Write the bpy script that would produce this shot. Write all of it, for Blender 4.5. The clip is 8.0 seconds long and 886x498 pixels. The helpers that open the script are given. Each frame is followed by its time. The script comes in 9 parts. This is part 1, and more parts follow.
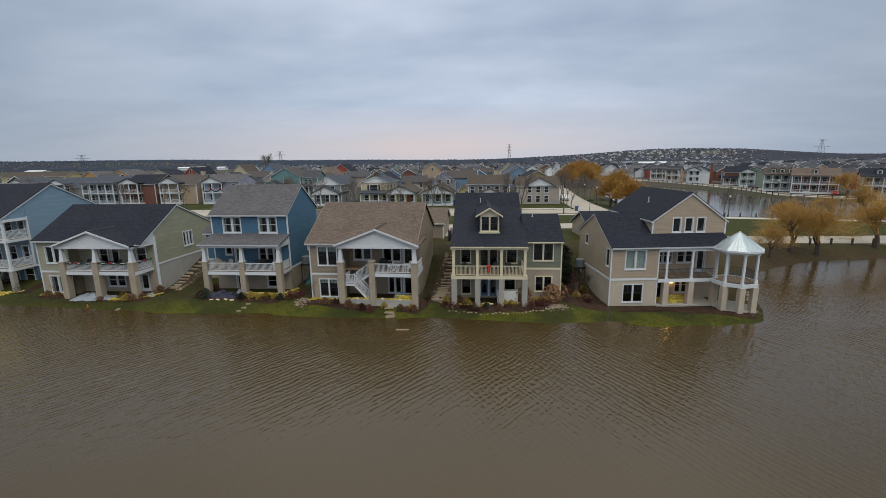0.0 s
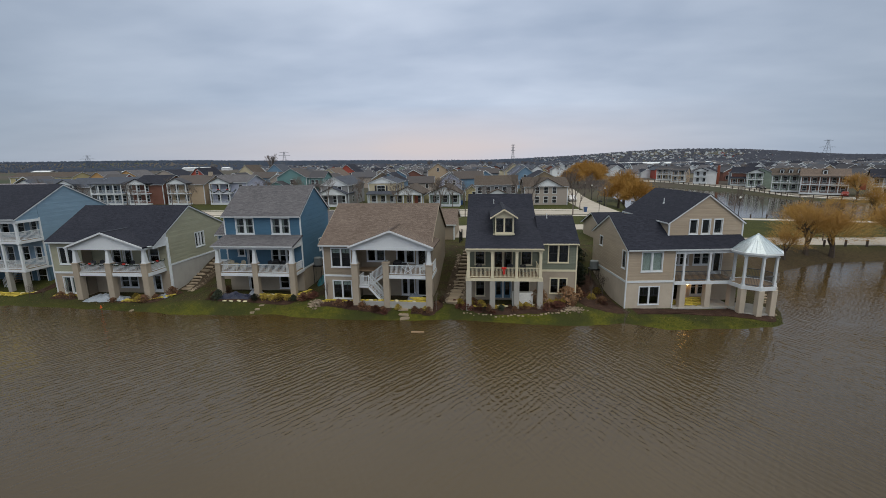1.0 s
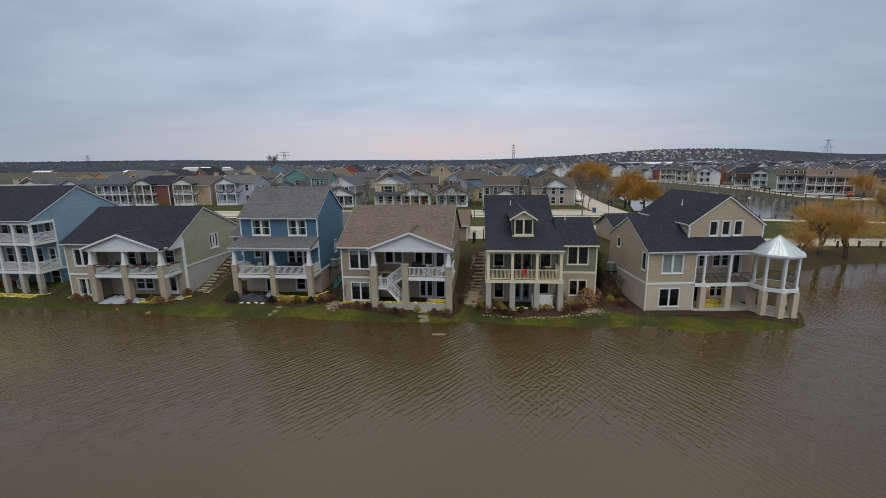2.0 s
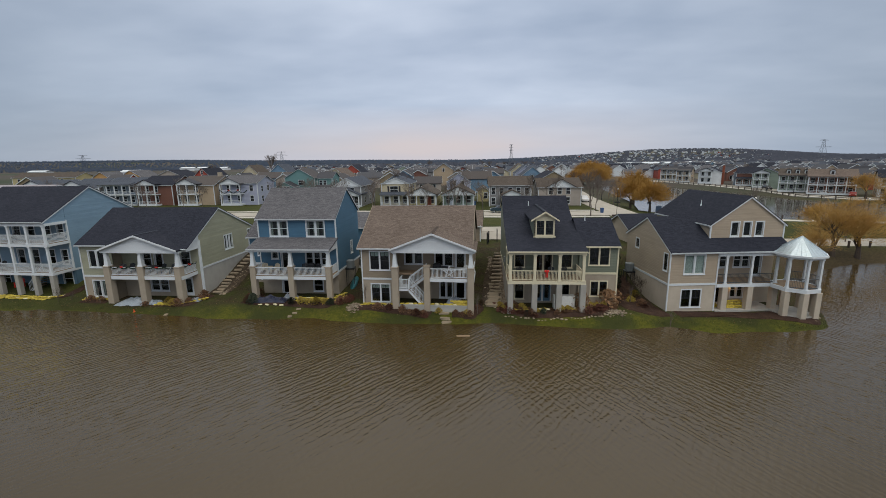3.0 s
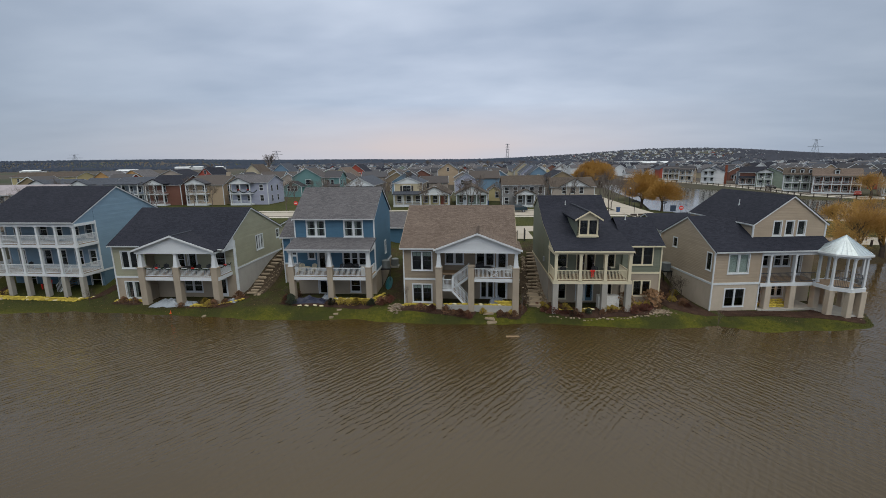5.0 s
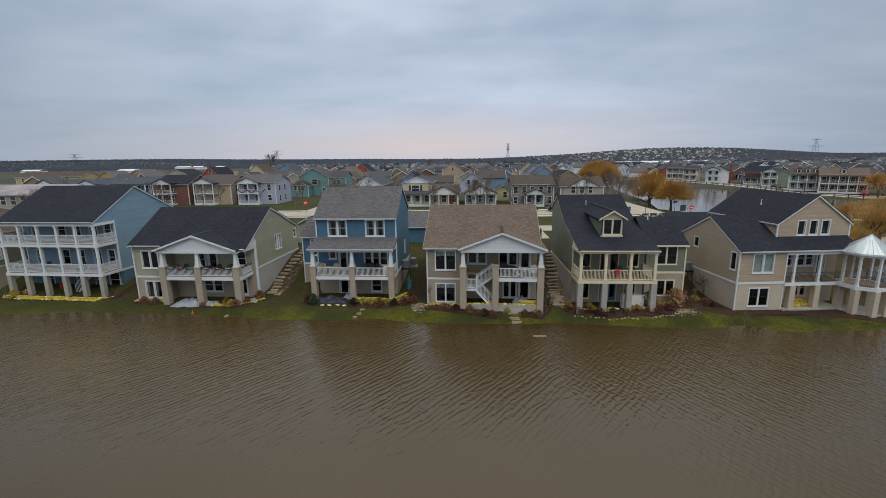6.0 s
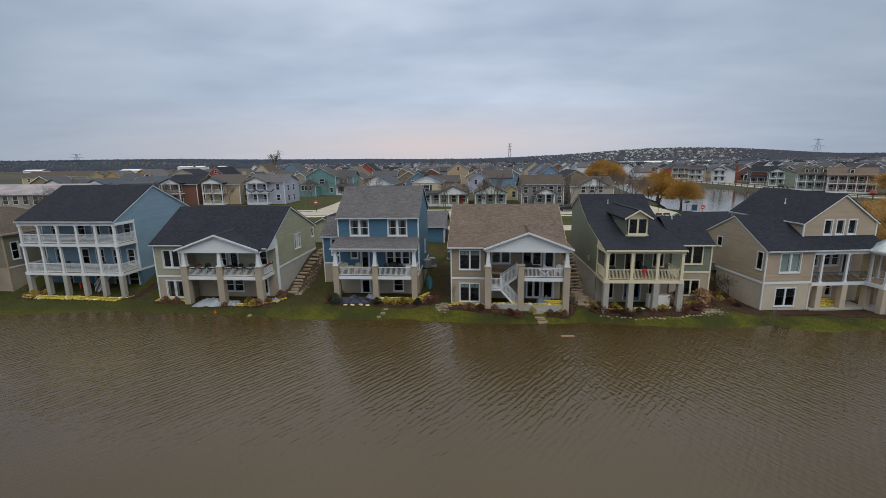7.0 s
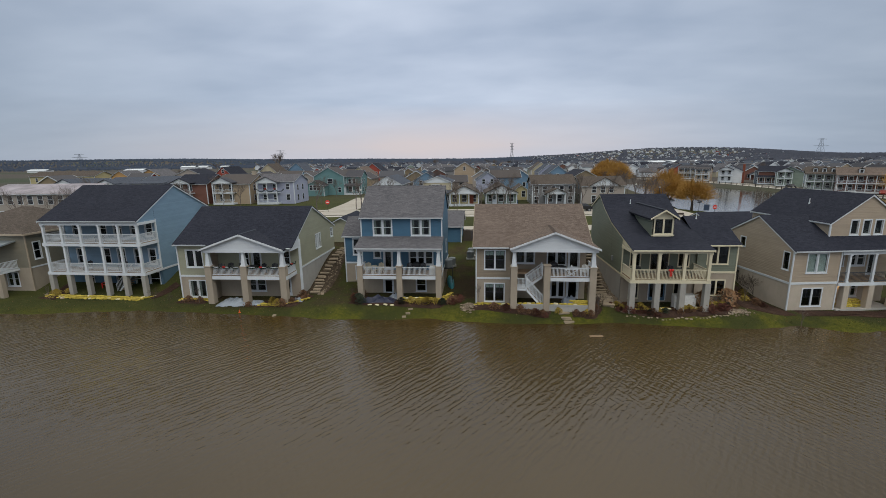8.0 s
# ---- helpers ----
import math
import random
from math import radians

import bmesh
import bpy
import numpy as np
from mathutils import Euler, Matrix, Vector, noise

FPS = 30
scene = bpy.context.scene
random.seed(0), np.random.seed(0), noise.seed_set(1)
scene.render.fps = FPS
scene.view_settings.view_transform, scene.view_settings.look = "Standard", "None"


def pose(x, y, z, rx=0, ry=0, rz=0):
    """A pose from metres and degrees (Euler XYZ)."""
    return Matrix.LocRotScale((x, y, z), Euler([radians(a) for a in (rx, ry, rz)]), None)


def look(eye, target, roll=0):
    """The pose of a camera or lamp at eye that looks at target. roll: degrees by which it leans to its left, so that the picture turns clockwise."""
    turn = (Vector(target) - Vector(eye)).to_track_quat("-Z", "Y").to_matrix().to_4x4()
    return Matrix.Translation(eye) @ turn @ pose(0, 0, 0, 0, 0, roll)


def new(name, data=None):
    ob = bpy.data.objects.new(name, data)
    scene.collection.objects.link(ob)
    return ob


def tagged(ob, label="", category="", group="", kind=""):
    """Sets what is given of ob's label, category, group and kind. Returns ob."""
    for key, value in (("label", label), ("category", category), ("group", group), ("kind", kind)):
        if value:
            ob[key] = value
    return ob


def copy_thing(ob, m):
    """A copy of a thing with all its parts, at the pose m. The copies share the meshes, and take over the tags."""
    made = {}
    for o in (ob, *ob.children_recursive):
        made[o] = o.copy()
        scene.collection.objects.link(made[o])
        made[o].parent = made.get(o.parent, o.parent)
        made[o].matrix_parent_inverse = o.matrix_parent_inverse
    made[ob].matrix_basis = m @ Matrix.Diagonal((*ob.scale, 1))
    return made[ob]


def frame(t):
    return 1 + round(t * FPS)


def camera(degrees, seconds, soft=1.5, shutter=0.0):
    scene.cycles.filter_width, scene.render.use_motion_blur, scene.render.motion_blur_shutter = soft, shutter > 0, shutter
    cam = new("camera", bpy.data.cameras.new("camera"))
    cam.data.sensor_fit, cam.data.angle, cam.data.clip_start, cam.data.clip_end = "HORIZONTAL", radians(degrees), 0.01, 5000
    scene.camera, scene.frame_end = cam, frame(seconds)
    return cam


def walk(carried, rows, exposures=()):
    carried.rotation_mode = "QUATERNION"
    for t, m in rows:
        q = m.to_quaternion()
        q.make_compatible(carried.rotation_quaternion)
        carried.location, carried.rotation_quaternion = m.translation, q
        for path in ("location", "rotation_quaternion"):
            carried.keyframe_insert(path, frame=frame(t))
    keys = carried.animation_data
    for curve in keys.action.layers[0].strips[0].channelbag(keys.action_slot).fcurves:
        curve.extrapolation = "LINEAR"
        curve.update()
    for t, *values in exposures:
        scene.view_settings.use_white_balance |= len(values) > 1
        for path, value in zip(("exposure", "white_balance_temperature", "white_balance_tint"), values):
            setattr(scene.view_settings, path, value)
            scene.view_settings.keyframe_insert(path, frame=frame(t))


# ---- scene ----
cam = camera(91.5, 8.0, 0.55)
PATH = [
    (0, (0.534, -0.337, 14.047), (0.376, 1.616, 13.647), -0.8),
    (0.5, (0.134, -0.243, 14.073), (-0.033, 1.709, 13.675), -0.8),
    (1, (-0.551, -0.158, 14.127), (-0.723, 1.794, 13.729), -0.8),
    (1.5, (-1.384, -0.116, 14.205), (-1.557, 1.836, 13.807), -0.8),
    (3, (-4.66, -0.083, 14.41), (-4.817, 1.871, 14.01), -0.8),
    (3.5, (-5.809, -0.07, 14.449), (-5.957, 1.884, 14.048), -0.8),
    (4, (-6.956, -0.106, 14.481), (-7.098, 1.848, 14.079), -0.8),
    (4.5, (-8.078, -0.109, 14.459), (-8.213, 1.845, 14.057), -0.8),
    (6, (-11.463, -0.206, 14.464), (-11.594, 1.748, 14.06), -0.8),
    (6.5, (-12.558, -0.17, 14.423), (-12.69, 1.784, 14.019), -0.9),
    (7, (-13.696, -0.185, 14.412), (-13.83, 1.769, 14.008), -0.8),
    (7.5, (-14.895, -0.24, 14.413), (-15.029, 1.714, 14.009), -0.8),
    (8, (-15.929, -0.322, 14.456), (-16.069, 1.631, 14.051), -0.8),
]
walk(cam, [(t, look(eye, target, roll)) for t, eye, target, roll in PATH])

# ---------------------------------------------------------------- sky and sun
SUN_EL, SUN_ROT = 47.0, 140.0
world = bpy.data.worlds.new("world")
scene.world = world
world.use_nodes = True
wt = world.node_tree
wt.nodes.clear()


def wnode(kind, **values):
    n = wt.nodes.new(kind)
    for key, value in values.items():
        n.inputs[key].default_value = value
    return n


w_out = wnode("ShaderNodeOutputWorld")
w_bg = wnode("ShaderNodeBackground", Strength=1.0)
w_sky = wnode("ShaderNodeTexSky")
w_sky.sky_type = "NISHITA"
w_sky.sun_disc = False
w_sky.sun_elevation, w_sky.sun_rotation = radians(SUN_EL), radians(SUN_ROT)
w_tc = wnode("ShaderNodeTexCoord")
w_sep = wnode("ShaderNodeSeparateXYZ")
wt.links.new(w_tc.outputs["Generated"], w_sep.inputs[0])


def wmath(op, a, b=None, clamp=False):
    n = wt.nodes.new("ShaderNodeMath")
    n.operation, n.use_clamp = op, clamp
    for i, v in enumerate((a, b)):
        if v is None:
            continue
        if isinstance(v, (int, float)):
            n.inputs[i].default_value = v
        else:
            wt.links.new(v, n.inputs[i])
    return n.outputs[0]


up = wmath("MAXIMUM", w_sep.outputs[2], 0.0)
lift = wmath("ADD", up, 0.16)
w_comb = wnode("ShaderNodeCombineXYZ")
wt.links.new(wmath("DIVIDE", w_sep.outputs[0], lift), w_comb.inputs[0])
wt.links.new(wmath("DIVIDE", w_sep.outputs[1], lift), w_comb.inputs[1])


def wnoise(scale, detail, rough, stretch, shift):
    m = wt.nodes.new("ShaderNodeMapping")
    m.inputs["Scale"].default_value = stretch
    m.inputs["Location"].default_value = shift
    wt.links.new(w_comb.outputs[0], m.inputs[0])
    n = wnode("ShaderNodeTexNoise", Scale=scale, Detail=detail, Roughness=rough)
    wt.links.new(m.outputs[0], n.inputs["Vector"])
    return n.outputs["Fac"]


cloud = wmath("ADD", wmath("MULTIPLY", wnoise(0.55, 4.0, 0.55, (0.8, 1.15, 1), (1.7, 0.3, 0)), 0.65),
              wmath("MULTIPLY", wnoise(1.5, 4.0, 0.5, (0.8, 1.2, 1), (4.1, 2.2, 0)), 0.35))
calm = wmath("MINIMUM", wmath("ADD", wmath("MULTIPLY", up, 2.2), 0.22), 1.0)
cloud = wmath("ADD", 0.52, wmath("MULTIPLY", wmath("SUBTRACT", cloud, 0.5), calm))
w_ramp = wnode("ShaderNodeValToRGB")
wt.links.new(cloud, w_ramp.inputs[0])
cr = w_ramp.color_ramp
cr.elements[0].position, cr.elements[0].color = 0.36, (0.31, 0.385, 0.515, 1)
cr.elements[1].position, cr.elements[1].color = 0.66, (0.63, 0.70, 0.83, 1)
# warm break in the cloud low over the horizon
w_warm = wnode("ShaderNodeMix")
w_warm.data_type = "RGBA"
band = wmath("MULTIPLY", wmath("SUBTRACT", 1.0, wmath("MULTIPLY", wmath("ABSOLUTE", wmath("SUBTRACT", up, 0.03)), 11.0), True), wnoise(0.35, 3.0, 0.5, (1, 0.4, 1), (0.4, 3.0, 0)), True)
glow = wmath("MULTIPLY", wmath("MULTIPLY", band, 1.9, True), wmath("SUBTRACT", 1.0, wmath("MULTIPLY", wmath("POWER", wmath("ADD", w_sep.outputs[0], 0.12), 2.0), 2.2), True))
wt.links.new(glow, w_warm.inputs[0])
wt.links.new(w_ramp.outputs[0], w_warm.inputs[6])
w_warm.inputs[7].default_value = (0.62, 0.56, 0.58, 1)
# an overcast sky grows brighter towards the zenith
gain = wmath("ADD", 1.0, wmath("MULTIPLY", wmath("POWER", wmath("MAXIMUM", wmath("SUBTRACT", up, 0.25), 0.0), 1.2), 3.8))
w_zen = wnode("ShaderNodeMix")
w_zen.data_type, w_zen.blend_type = "RGBA", "MULTIPLY"
wt.links.new(wmath("MULTIPLY", wmath("SUBTRACT", up, 0.25), 1.7, True), w_zen.inputs[0])
wt.links.new(w_warm.outputs[2], w_zen.inputs[6])
w_zen.inputs[7].default_value = (1.0, 0.84, 0.62, 1)
w_gain = wnode("ShaderNodeVectorMath")
w_gain.operation = "SCALE"
wt.links.new(w_zen.outputs[2], w_gain.inputs[0])
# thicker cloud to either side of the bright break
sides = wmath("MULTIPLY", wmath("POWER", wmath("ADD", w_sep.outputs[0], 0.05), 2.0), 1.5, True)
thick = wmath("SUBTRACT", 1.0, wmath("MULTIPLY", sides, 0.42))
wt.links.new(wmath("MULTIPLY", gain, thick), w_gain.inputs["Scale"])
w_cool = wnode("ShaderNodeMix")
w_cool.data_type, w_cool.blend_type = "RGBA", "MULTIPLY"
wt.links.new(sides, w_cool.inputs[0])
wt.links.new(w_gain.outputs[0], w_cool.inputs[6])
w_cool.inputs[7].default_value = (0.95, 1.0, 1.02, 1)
w_blue = wnode("ShaderNodeVectorMath")
w_blue.operation = "SCALE"
w_blue.inputs["Scale"].default_value = 0.006
wt.links.new(w_sky.outputs[0], w_blue.inputs[0])
w_add = wnode("ShaderNodeVectorMath")
w_add.operation = "ADD"
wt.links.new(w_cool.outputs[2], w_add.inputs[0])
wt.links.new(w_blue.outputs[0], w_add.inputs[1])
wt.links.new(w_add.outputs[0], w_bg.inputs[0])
wt.links.new(w_bg.outputs[0], w_out.inputs[0])

sun_data = bpy.data.lights.new("sun", "SUN")
sun_data.energy, sun_data.angle, sun_data.color = 0.65, radians(35), (1.0, 0.96, 0.9)
sun = new("sun", sun_data)
sun.matrix_world = look((0, 0, 100), (-60, 70, 0))

# ---------------------------------------------------------------- materials
MATS = {}


def mat_base(name, rough=0.6, metal=0.0, spec=0.5):
    m = bpy.data.materials.new(name)
    m.use_nodes = True
    nt = m.node_tree
    bs = nt.nodes["Principled BSDF"]
    bs.inputs["Roughness"].default_value = rough
    bs.inputs["Metallic"].default_value = metal
    bs.inputs["Specular IOR Level"].default_value = spec
    return m, nt, bs


def tex_noise(nt, scale, detail=4.0, rough=0.55, stretch=(1, 1, 1), coord="Object"):
    tc = nt.nodes.new("ShaderNodeTexCoord")
    mp = nt.nodes.new("ShaderNodeMapping")
    mp.inputs["Scale"].default_value = stretch
    n = nt.nodes.new("ShaderNodeTexNoise")
    n.inputs["Scale"].default_value, n.inputs["Detail"].default_value, n.inputs["Roughness"].default_value = scale, detail, rough
    nt.links.new(tc.outputs[coord], mp.inputs[0])
    nt.links.new(mp.outputs[0], n.inputs["Vector"])
    return n.outputs["Fac"]


def ramp(nt, fac, stops):
    r = nt.nodes.new("ShaderNodeValToRGB")
    while len(r.color_ramp.elements) < len(stops):
        r.color_ramp.elements.new(0.5)
    for e, (pos, col) in zip(r.color_ramp.elements, stops):
        e.position, e.color = pos, (*col, 1)
    nt.links.new(fac, r.inputs[0])
    return r.outputs[0]


def mixc(nt, fac, a, b, mode="MIX"):
    n = nt.nodes.new("ShaderNodeMix")
    n.data_type, n.blend_type = "RGBA", mode
    for i, v in ((0, fac), (6, a), (7, b)):
        if isinstance(v, (int, float)):
            n.inputs[i].default_value = v
        elif isinstance(v, tuple):
            n.inputs[i].default_value = (*v, 1)
        else:
            nt.links.new(v, n.inputs[i])
    return n.outputs[2]


def bump(nt, bs, height, strength, dist):
    b = nt.nodes.new("ShaderNodeBump")
    b.inputs["Strength"].default_value, b.inputs["Distance"].default_value = strength, dist
    nt.links.new(height, b.inputs["Height"])
    nt.links.new(b.outputs[0], bs.inputs["Normal"])


def mul(c, k):
    return tuple(min(1.0, v * k) for v in c)


def painted(name, col, rough=0.55, vary=0.12, grain=14.0, rnd=0.0):
    """Paint, vinyl, stucco: large stains and a fine grain on one colour."""
    m, nt, bs = mat_base(name, rough, 0, 0.35)
    a = tex_noise(nt, 0.45, 5, 0.6, (1, 1, 2.2))
    b = tex_noise(nt, grain, 3, 0.6)
    c = ramp(nt, a, [(0.3, mul(col, 1 - vary)), (0.7, mul(col, 1 + vary * 0.7))])
    c = mixc(nt, 0.25, c, ramp(nt, b, [(0.3, mul(col, 0.8)), (0.75, mul(col, 1.15))]))
    if rnd:
        oi = nt.nodes.new("ShaderNodeObjectInfo")
        c = mixc(nt, rnd, c, ramp(nt, oi.outputs["Random"], [(0, mul(col, 0.55)), (1, mul(col, 1.4))]))
    nt.links.new(c, bs.inputs["Base Color"])
    bump(nt, bs, b, 0.15, 0.01)
    MATS[name] = m
    return m


def stucco(name, col):
    m, nt, bs = mat_base(name, 0.85, 0, 0.2)
    a = tex_noise(nt, 0.8, 6, 0.65, (1, 1, 0.7))
    b = tex_noise(nt, 55, 3, 0.7)
    c = ramp(nt, a, [(0.28, mul(col, 0.8)), (0.55, col), (0.8, mul(col, 1.12))])
    c = mixc(nt, 0.3, c, ramp(nt, b, [(0.3, mul(col, 0.75)), (0.7, mul(col, 1.15))]))
    nt.links.new(c, bs.inputs["Base Color"])
    bump(nt, bs, b, 0.35, 0.015)
    MATS[name] = m
    return m


def shingles(name, dark, light, rnd=0.0):
    """Laid courses of asphalt shingles, tab by tab."""
    m, nt, bs = mat_base(name, 0.9, 0, 0.15)
    uv = nt.nodes.new("ShaderNodeUVMap")
    br = nt.nodes.new("ShaderNodeTexBrick")
    br.offset, br.squash = 0.37, 1.0
    for key, value in (("Scale", 1.0), ("Mortar Size", 0.008), ("Brick Width", 0.33), ("Row Height", 0.145), ("Bias", 0.0)):
        br.inputs[key].default_value = value
    br.inputs["Color1"].default_value, br.inputs["Color2"].default_value = (*dark, 1), (*light, 1)
    br.inputs["Mortar"].default_value = (*mul(dark, 0.5), 1)
    nt.links.new(uv.outputs[0], br.inputs["Vector"])
    big = tex_noise(nt, 0.35, 5, 0.6, (1, 1, 1))
    fine = tex_noise(nt, 13, 4, 0.8)
    c = mixc(nt, 0.25, br.outputs["Color"], ramp(nt, big, [(0.3, mul(dark, 0.9)), (0.75, mul(light, 1.05))]))
    c = mixc(nt, 0.45, c, ramp(nt, fine, [(0.36, mul(dark, 0.6)), (0.68, mul(light, 1.3))]))
    if rnd:
        oi = nt.nodes.new("ShaderNodeObjectInfo")
        c = mixc(nt, rnd, c, ramp(nt, oi.outputs["Random"], [(0, (0.022, 0.025, 0.034)), (0.35, (0.045, 0.05, 0.062)), (0.6, (0.085, 0.09, 0.105)), (0.8, (0.10, 0.082, 0.07)), (1, (0.055, 0.06, 0.075))]))
    nt.links.new(c, bs.inputs["Base Color"])
    bump(nt, bs, br.outputs["Fac"], -0.5, 0.012)
    MATS[name] = m
    return m


def ground_mat(name, stops, scale, fine, rough=0.95, bumps=0.05):
    m, nt, bs = mat_base(name, rough, 0, 0.15)
    a = tex_noise(nt, scale, 6, 0.62)
    b = tex_noise(nt, fine, 4, 0.7)
    k = nt.nodes.new("ShaderNodeMath")
    k.operation = "MULTIPLY_ADD"
    k.inputs[1].default_value, k.inputs[2].default_value = 0.45, 0.0
    nt.links.new(b, k.inputs[0])
    s = nt.nodes.new("ShaderNodeMath")
    s.operation = "MULTIPLY_ADD"
    s.inputs[1].default_value = 0.6
    nt.links.new(a, s.inputs[0])
    nt.links.new(k.outputs[0], s.inputs[2])
    nt.links.new(ramp(nt, s.outputs[0], stops), bs.inputs["Base Color"])
    bump(nt, bs, b, 0.6, bumps)
    MATS[name] = m
    return m


def plain(name, col, rough=0.5, metal=0.0, spec=0.5, emit=0.0):
    m, nt, bs = mat_base(name, rough, metal, spec)
    a = tex_noise(nt, 6, 4, 0.6)
    nt.links.new(ramp(nt, a, [(0.3, mul(col, 0.86)), (0.7, mul(col, 1.1))]), bs.inputs["Base Color"])
    if emit:
        bs.inputs["Emission Color"].default_value = (*col, 1)
        bs.inputs["Emission Strength"].default_value = emit
    MATS[name] = m
    return m


white = painted("white_trim", (0.63, 0.665, 0.685), 0.5, 0.06)
gutter_paint = painted("gutter_paint", (0.46, 0.49, 0.51), 0.5, 0.08)
cream = painted("cream_trim", (0.66, 0.60, 0.43), 0.5, 0.07)
pale_trim = painted("pale_trim", (0.62, 0.66, 0.66), 0.5, 0.07)
lap_sky = painted("light_blue_siding", (0.20, 0.305, 0.40))
lap_blue = painted("blue_siding", (0.062, 0.145, 0.225))
lap_olive = painted("pale_olive_siding", (0.325, 0.325, 0.235))
lap_green = painted("grey_green_siding", (0.165, 0.185, 0.14))
lap_taupe = painted("taupe_siding", (0.275, 0.225, 0.165))
lap_tan = painted("tan_siding", (0.39, 0.318, 0.235))
lap_far_olive = painted("drab_siding", (0.21, 0.19, 0.14))
st_tan = stucco("tan_stucco", (0.37, 0.315, 0.245))
st_grey = stucco("grey_stucco", (0.36, 0.345, 0.31))
st_pale = stucco("pale_stucco", (0.49, 0.425, 0.34))
st_blue = stucco("blue_stucco", (0.11, 0.19, 0.26))
concrete = stucco("concrete", (0.40, 0.39, 0.36))
sh_dark = shingles("charcoal_shingles", (0.010, 0.012, 0.019), (0.036, 0.039, 0.055))
sh_grey = shingles("grey_shingles", (0.055, 0.055, 0.062), (0.165, 0.16, 0.17))
sh_brown = shingles("brown_shingles", (0.075, 0.055, 0.045), (0.20, 0.158, 0.132))
sh_taupe = shingles("taupe_shingles", (0.05, 0.04, 0.033), (0.125, 0.103, 0.086))
sh_mix = shingles("weathered_shingles", (0.045, 0.044, 0.049), (0.115, 0.108, 0.108), 0.6)
zinc = plain("standing_seam_metal", (0.52, 0.59, 0.63), 0.34, 0.75)
black_metal = plain("black_metal", (0.02, 0.021, 0.023), 0.45, 0.3)
grey_metal = plain("galvanised_steel", (0.33, 0.35, 0.37), 0.5, 0.7)
pylon_metal = plain("pylon_steel", (0.17, 0.19, 0.22), 0.7, 0.2)
wood = painted("weathered_wood", (0.30, 0.21, 0.13), 0.8, 0.25)
dark_wood = painted("dark_fence_wood", (0.065, 0.05, 0.042), 0.85, 0.2)
# near-black: the shade of unlit rooms is put into this colour
room_dark = plain("room_shade_paint", (0.05, 0.048, 0.045), 0.9)
cloth = painted("curtain_cloth", (0.58, 0.62, 0.57), 0.9, 0.15)
bark = painted("bark", (0.085, 0.065, 0.05), 0.95, 0.3, 25)
grey_bark = painted("grey_bark", (0.14, 0.115, 0.10), 0.95, 0.3, 25)
brick_red = painted("red_brick", (0.24, 0.075, 0.045), 0.9, 0.2, 20)
tarp_grey = painted("grey_tarp", (0.25, 0.285, 0.32), 0.3, 0.35)
tarp_dark = painted("dark_tarp", (0.022, 0.026, 0.05), 0.3, 0.3)
bag_yellow = painted("sandbag_cloth", (0.46, 0.36, 0.06), 0.85, 0.22, 14, 0.4)
bag_pale = painted("pale_sandbag_cloth", (0.62, 0.56, 0.36), 0.85, 0.22, 14, 0.3)
red_paint = plain("red_paint", (0.62, 0.03, 0.02), 0.45)
orange_paint = plain("orange_plastic", (0.75, 0.13, 0.03), 0.45)
teal_paint = plain("teal_plastic", (0.04, 0.26, 0.31), 0.4)
lamp_glow = plain("lamp_glass", (1.0, 0.55, 0.16), 0.4, 0, 0.5, 14.0)
rubber = plain("rubber", (0.02, 0.02, 0.02), 0.8)
stone = painted("limestone", (0.31, 0.25, 0.175), 0.9, 0.25, 8, 0.3)
soil_mat = ground_mat("garden_soil", [(0.3, (0.03, 0.022, 0.015)), (0.55, (0.065, 0.048, 0.032)), (0.8, (0.16, 0.12, 0.08))], 1.8, 14, 0.95, 0.08)
sh_slate = shingles("slate_blue_shingles", (0.042, 0.05, 0.066), (0.10, 0.112, 0.138))
mulch = ground_mat("mulch", [(0.3, (0.022, 0.013, 0.010)), (0.55, (0.05, 0.029, 0.021)), (0.8, (0.11, 0.07, 0.048))], 1.5, 16, 0.95, 0.08)
road_mat = ground_mat("concrete_road", [(0.3, (0.30, 0.275, 0.235)), (0.55, (0.40, 0.365, 0.31)), (0.75, (0.46, 0.42, 0.37))], 0.35, 9, 0.9, 0.004)
walk_mat = ground_mat("concrete_walk", [(0.3, (0.42, 0.39, 0.34)), (0.7, (0.56, 0.53, 0.47))], 0.5, 9, 0.9, 0.004)
shrub_gold = painted("gold_leaf", (0.34, 0.25, 0.045), 0.8, 0.3, 9)
shrub_rust = painted("rust_leaf", (0.16, 0.085, 0.045), 0.85, 0.3, 9)
shrub_tan = painted("dry_tan_leaf", (0.25, 0.14, 0.07), 0.85, 0.3, 9)
shrub_red = painted("russet_leaf", (0.11, 0.04, 0.026), 0.85, 0.3, 9)
curtain_grey = painted("grey_curtain_cloth", (0.33, 0.34, 0.31), 0.9, 0.15)
shrub_green = painted("dark_evergreen_leaf", (0.03, 0.04, 0.022), 0.8, 0.3, 9)
garland_mat = painted("garland_needles", (0.02, 0.035, 0.02), 0.9, 0.3, 20)
willow_mat = painted("willow_twigs", (0.36, 0.20, 0.045), 0.85, 0.3, 3)
willow_dull = painted("dull_willow_twigs", (0.42, 0.25, 0.07), 0.85, 0.3, 3)


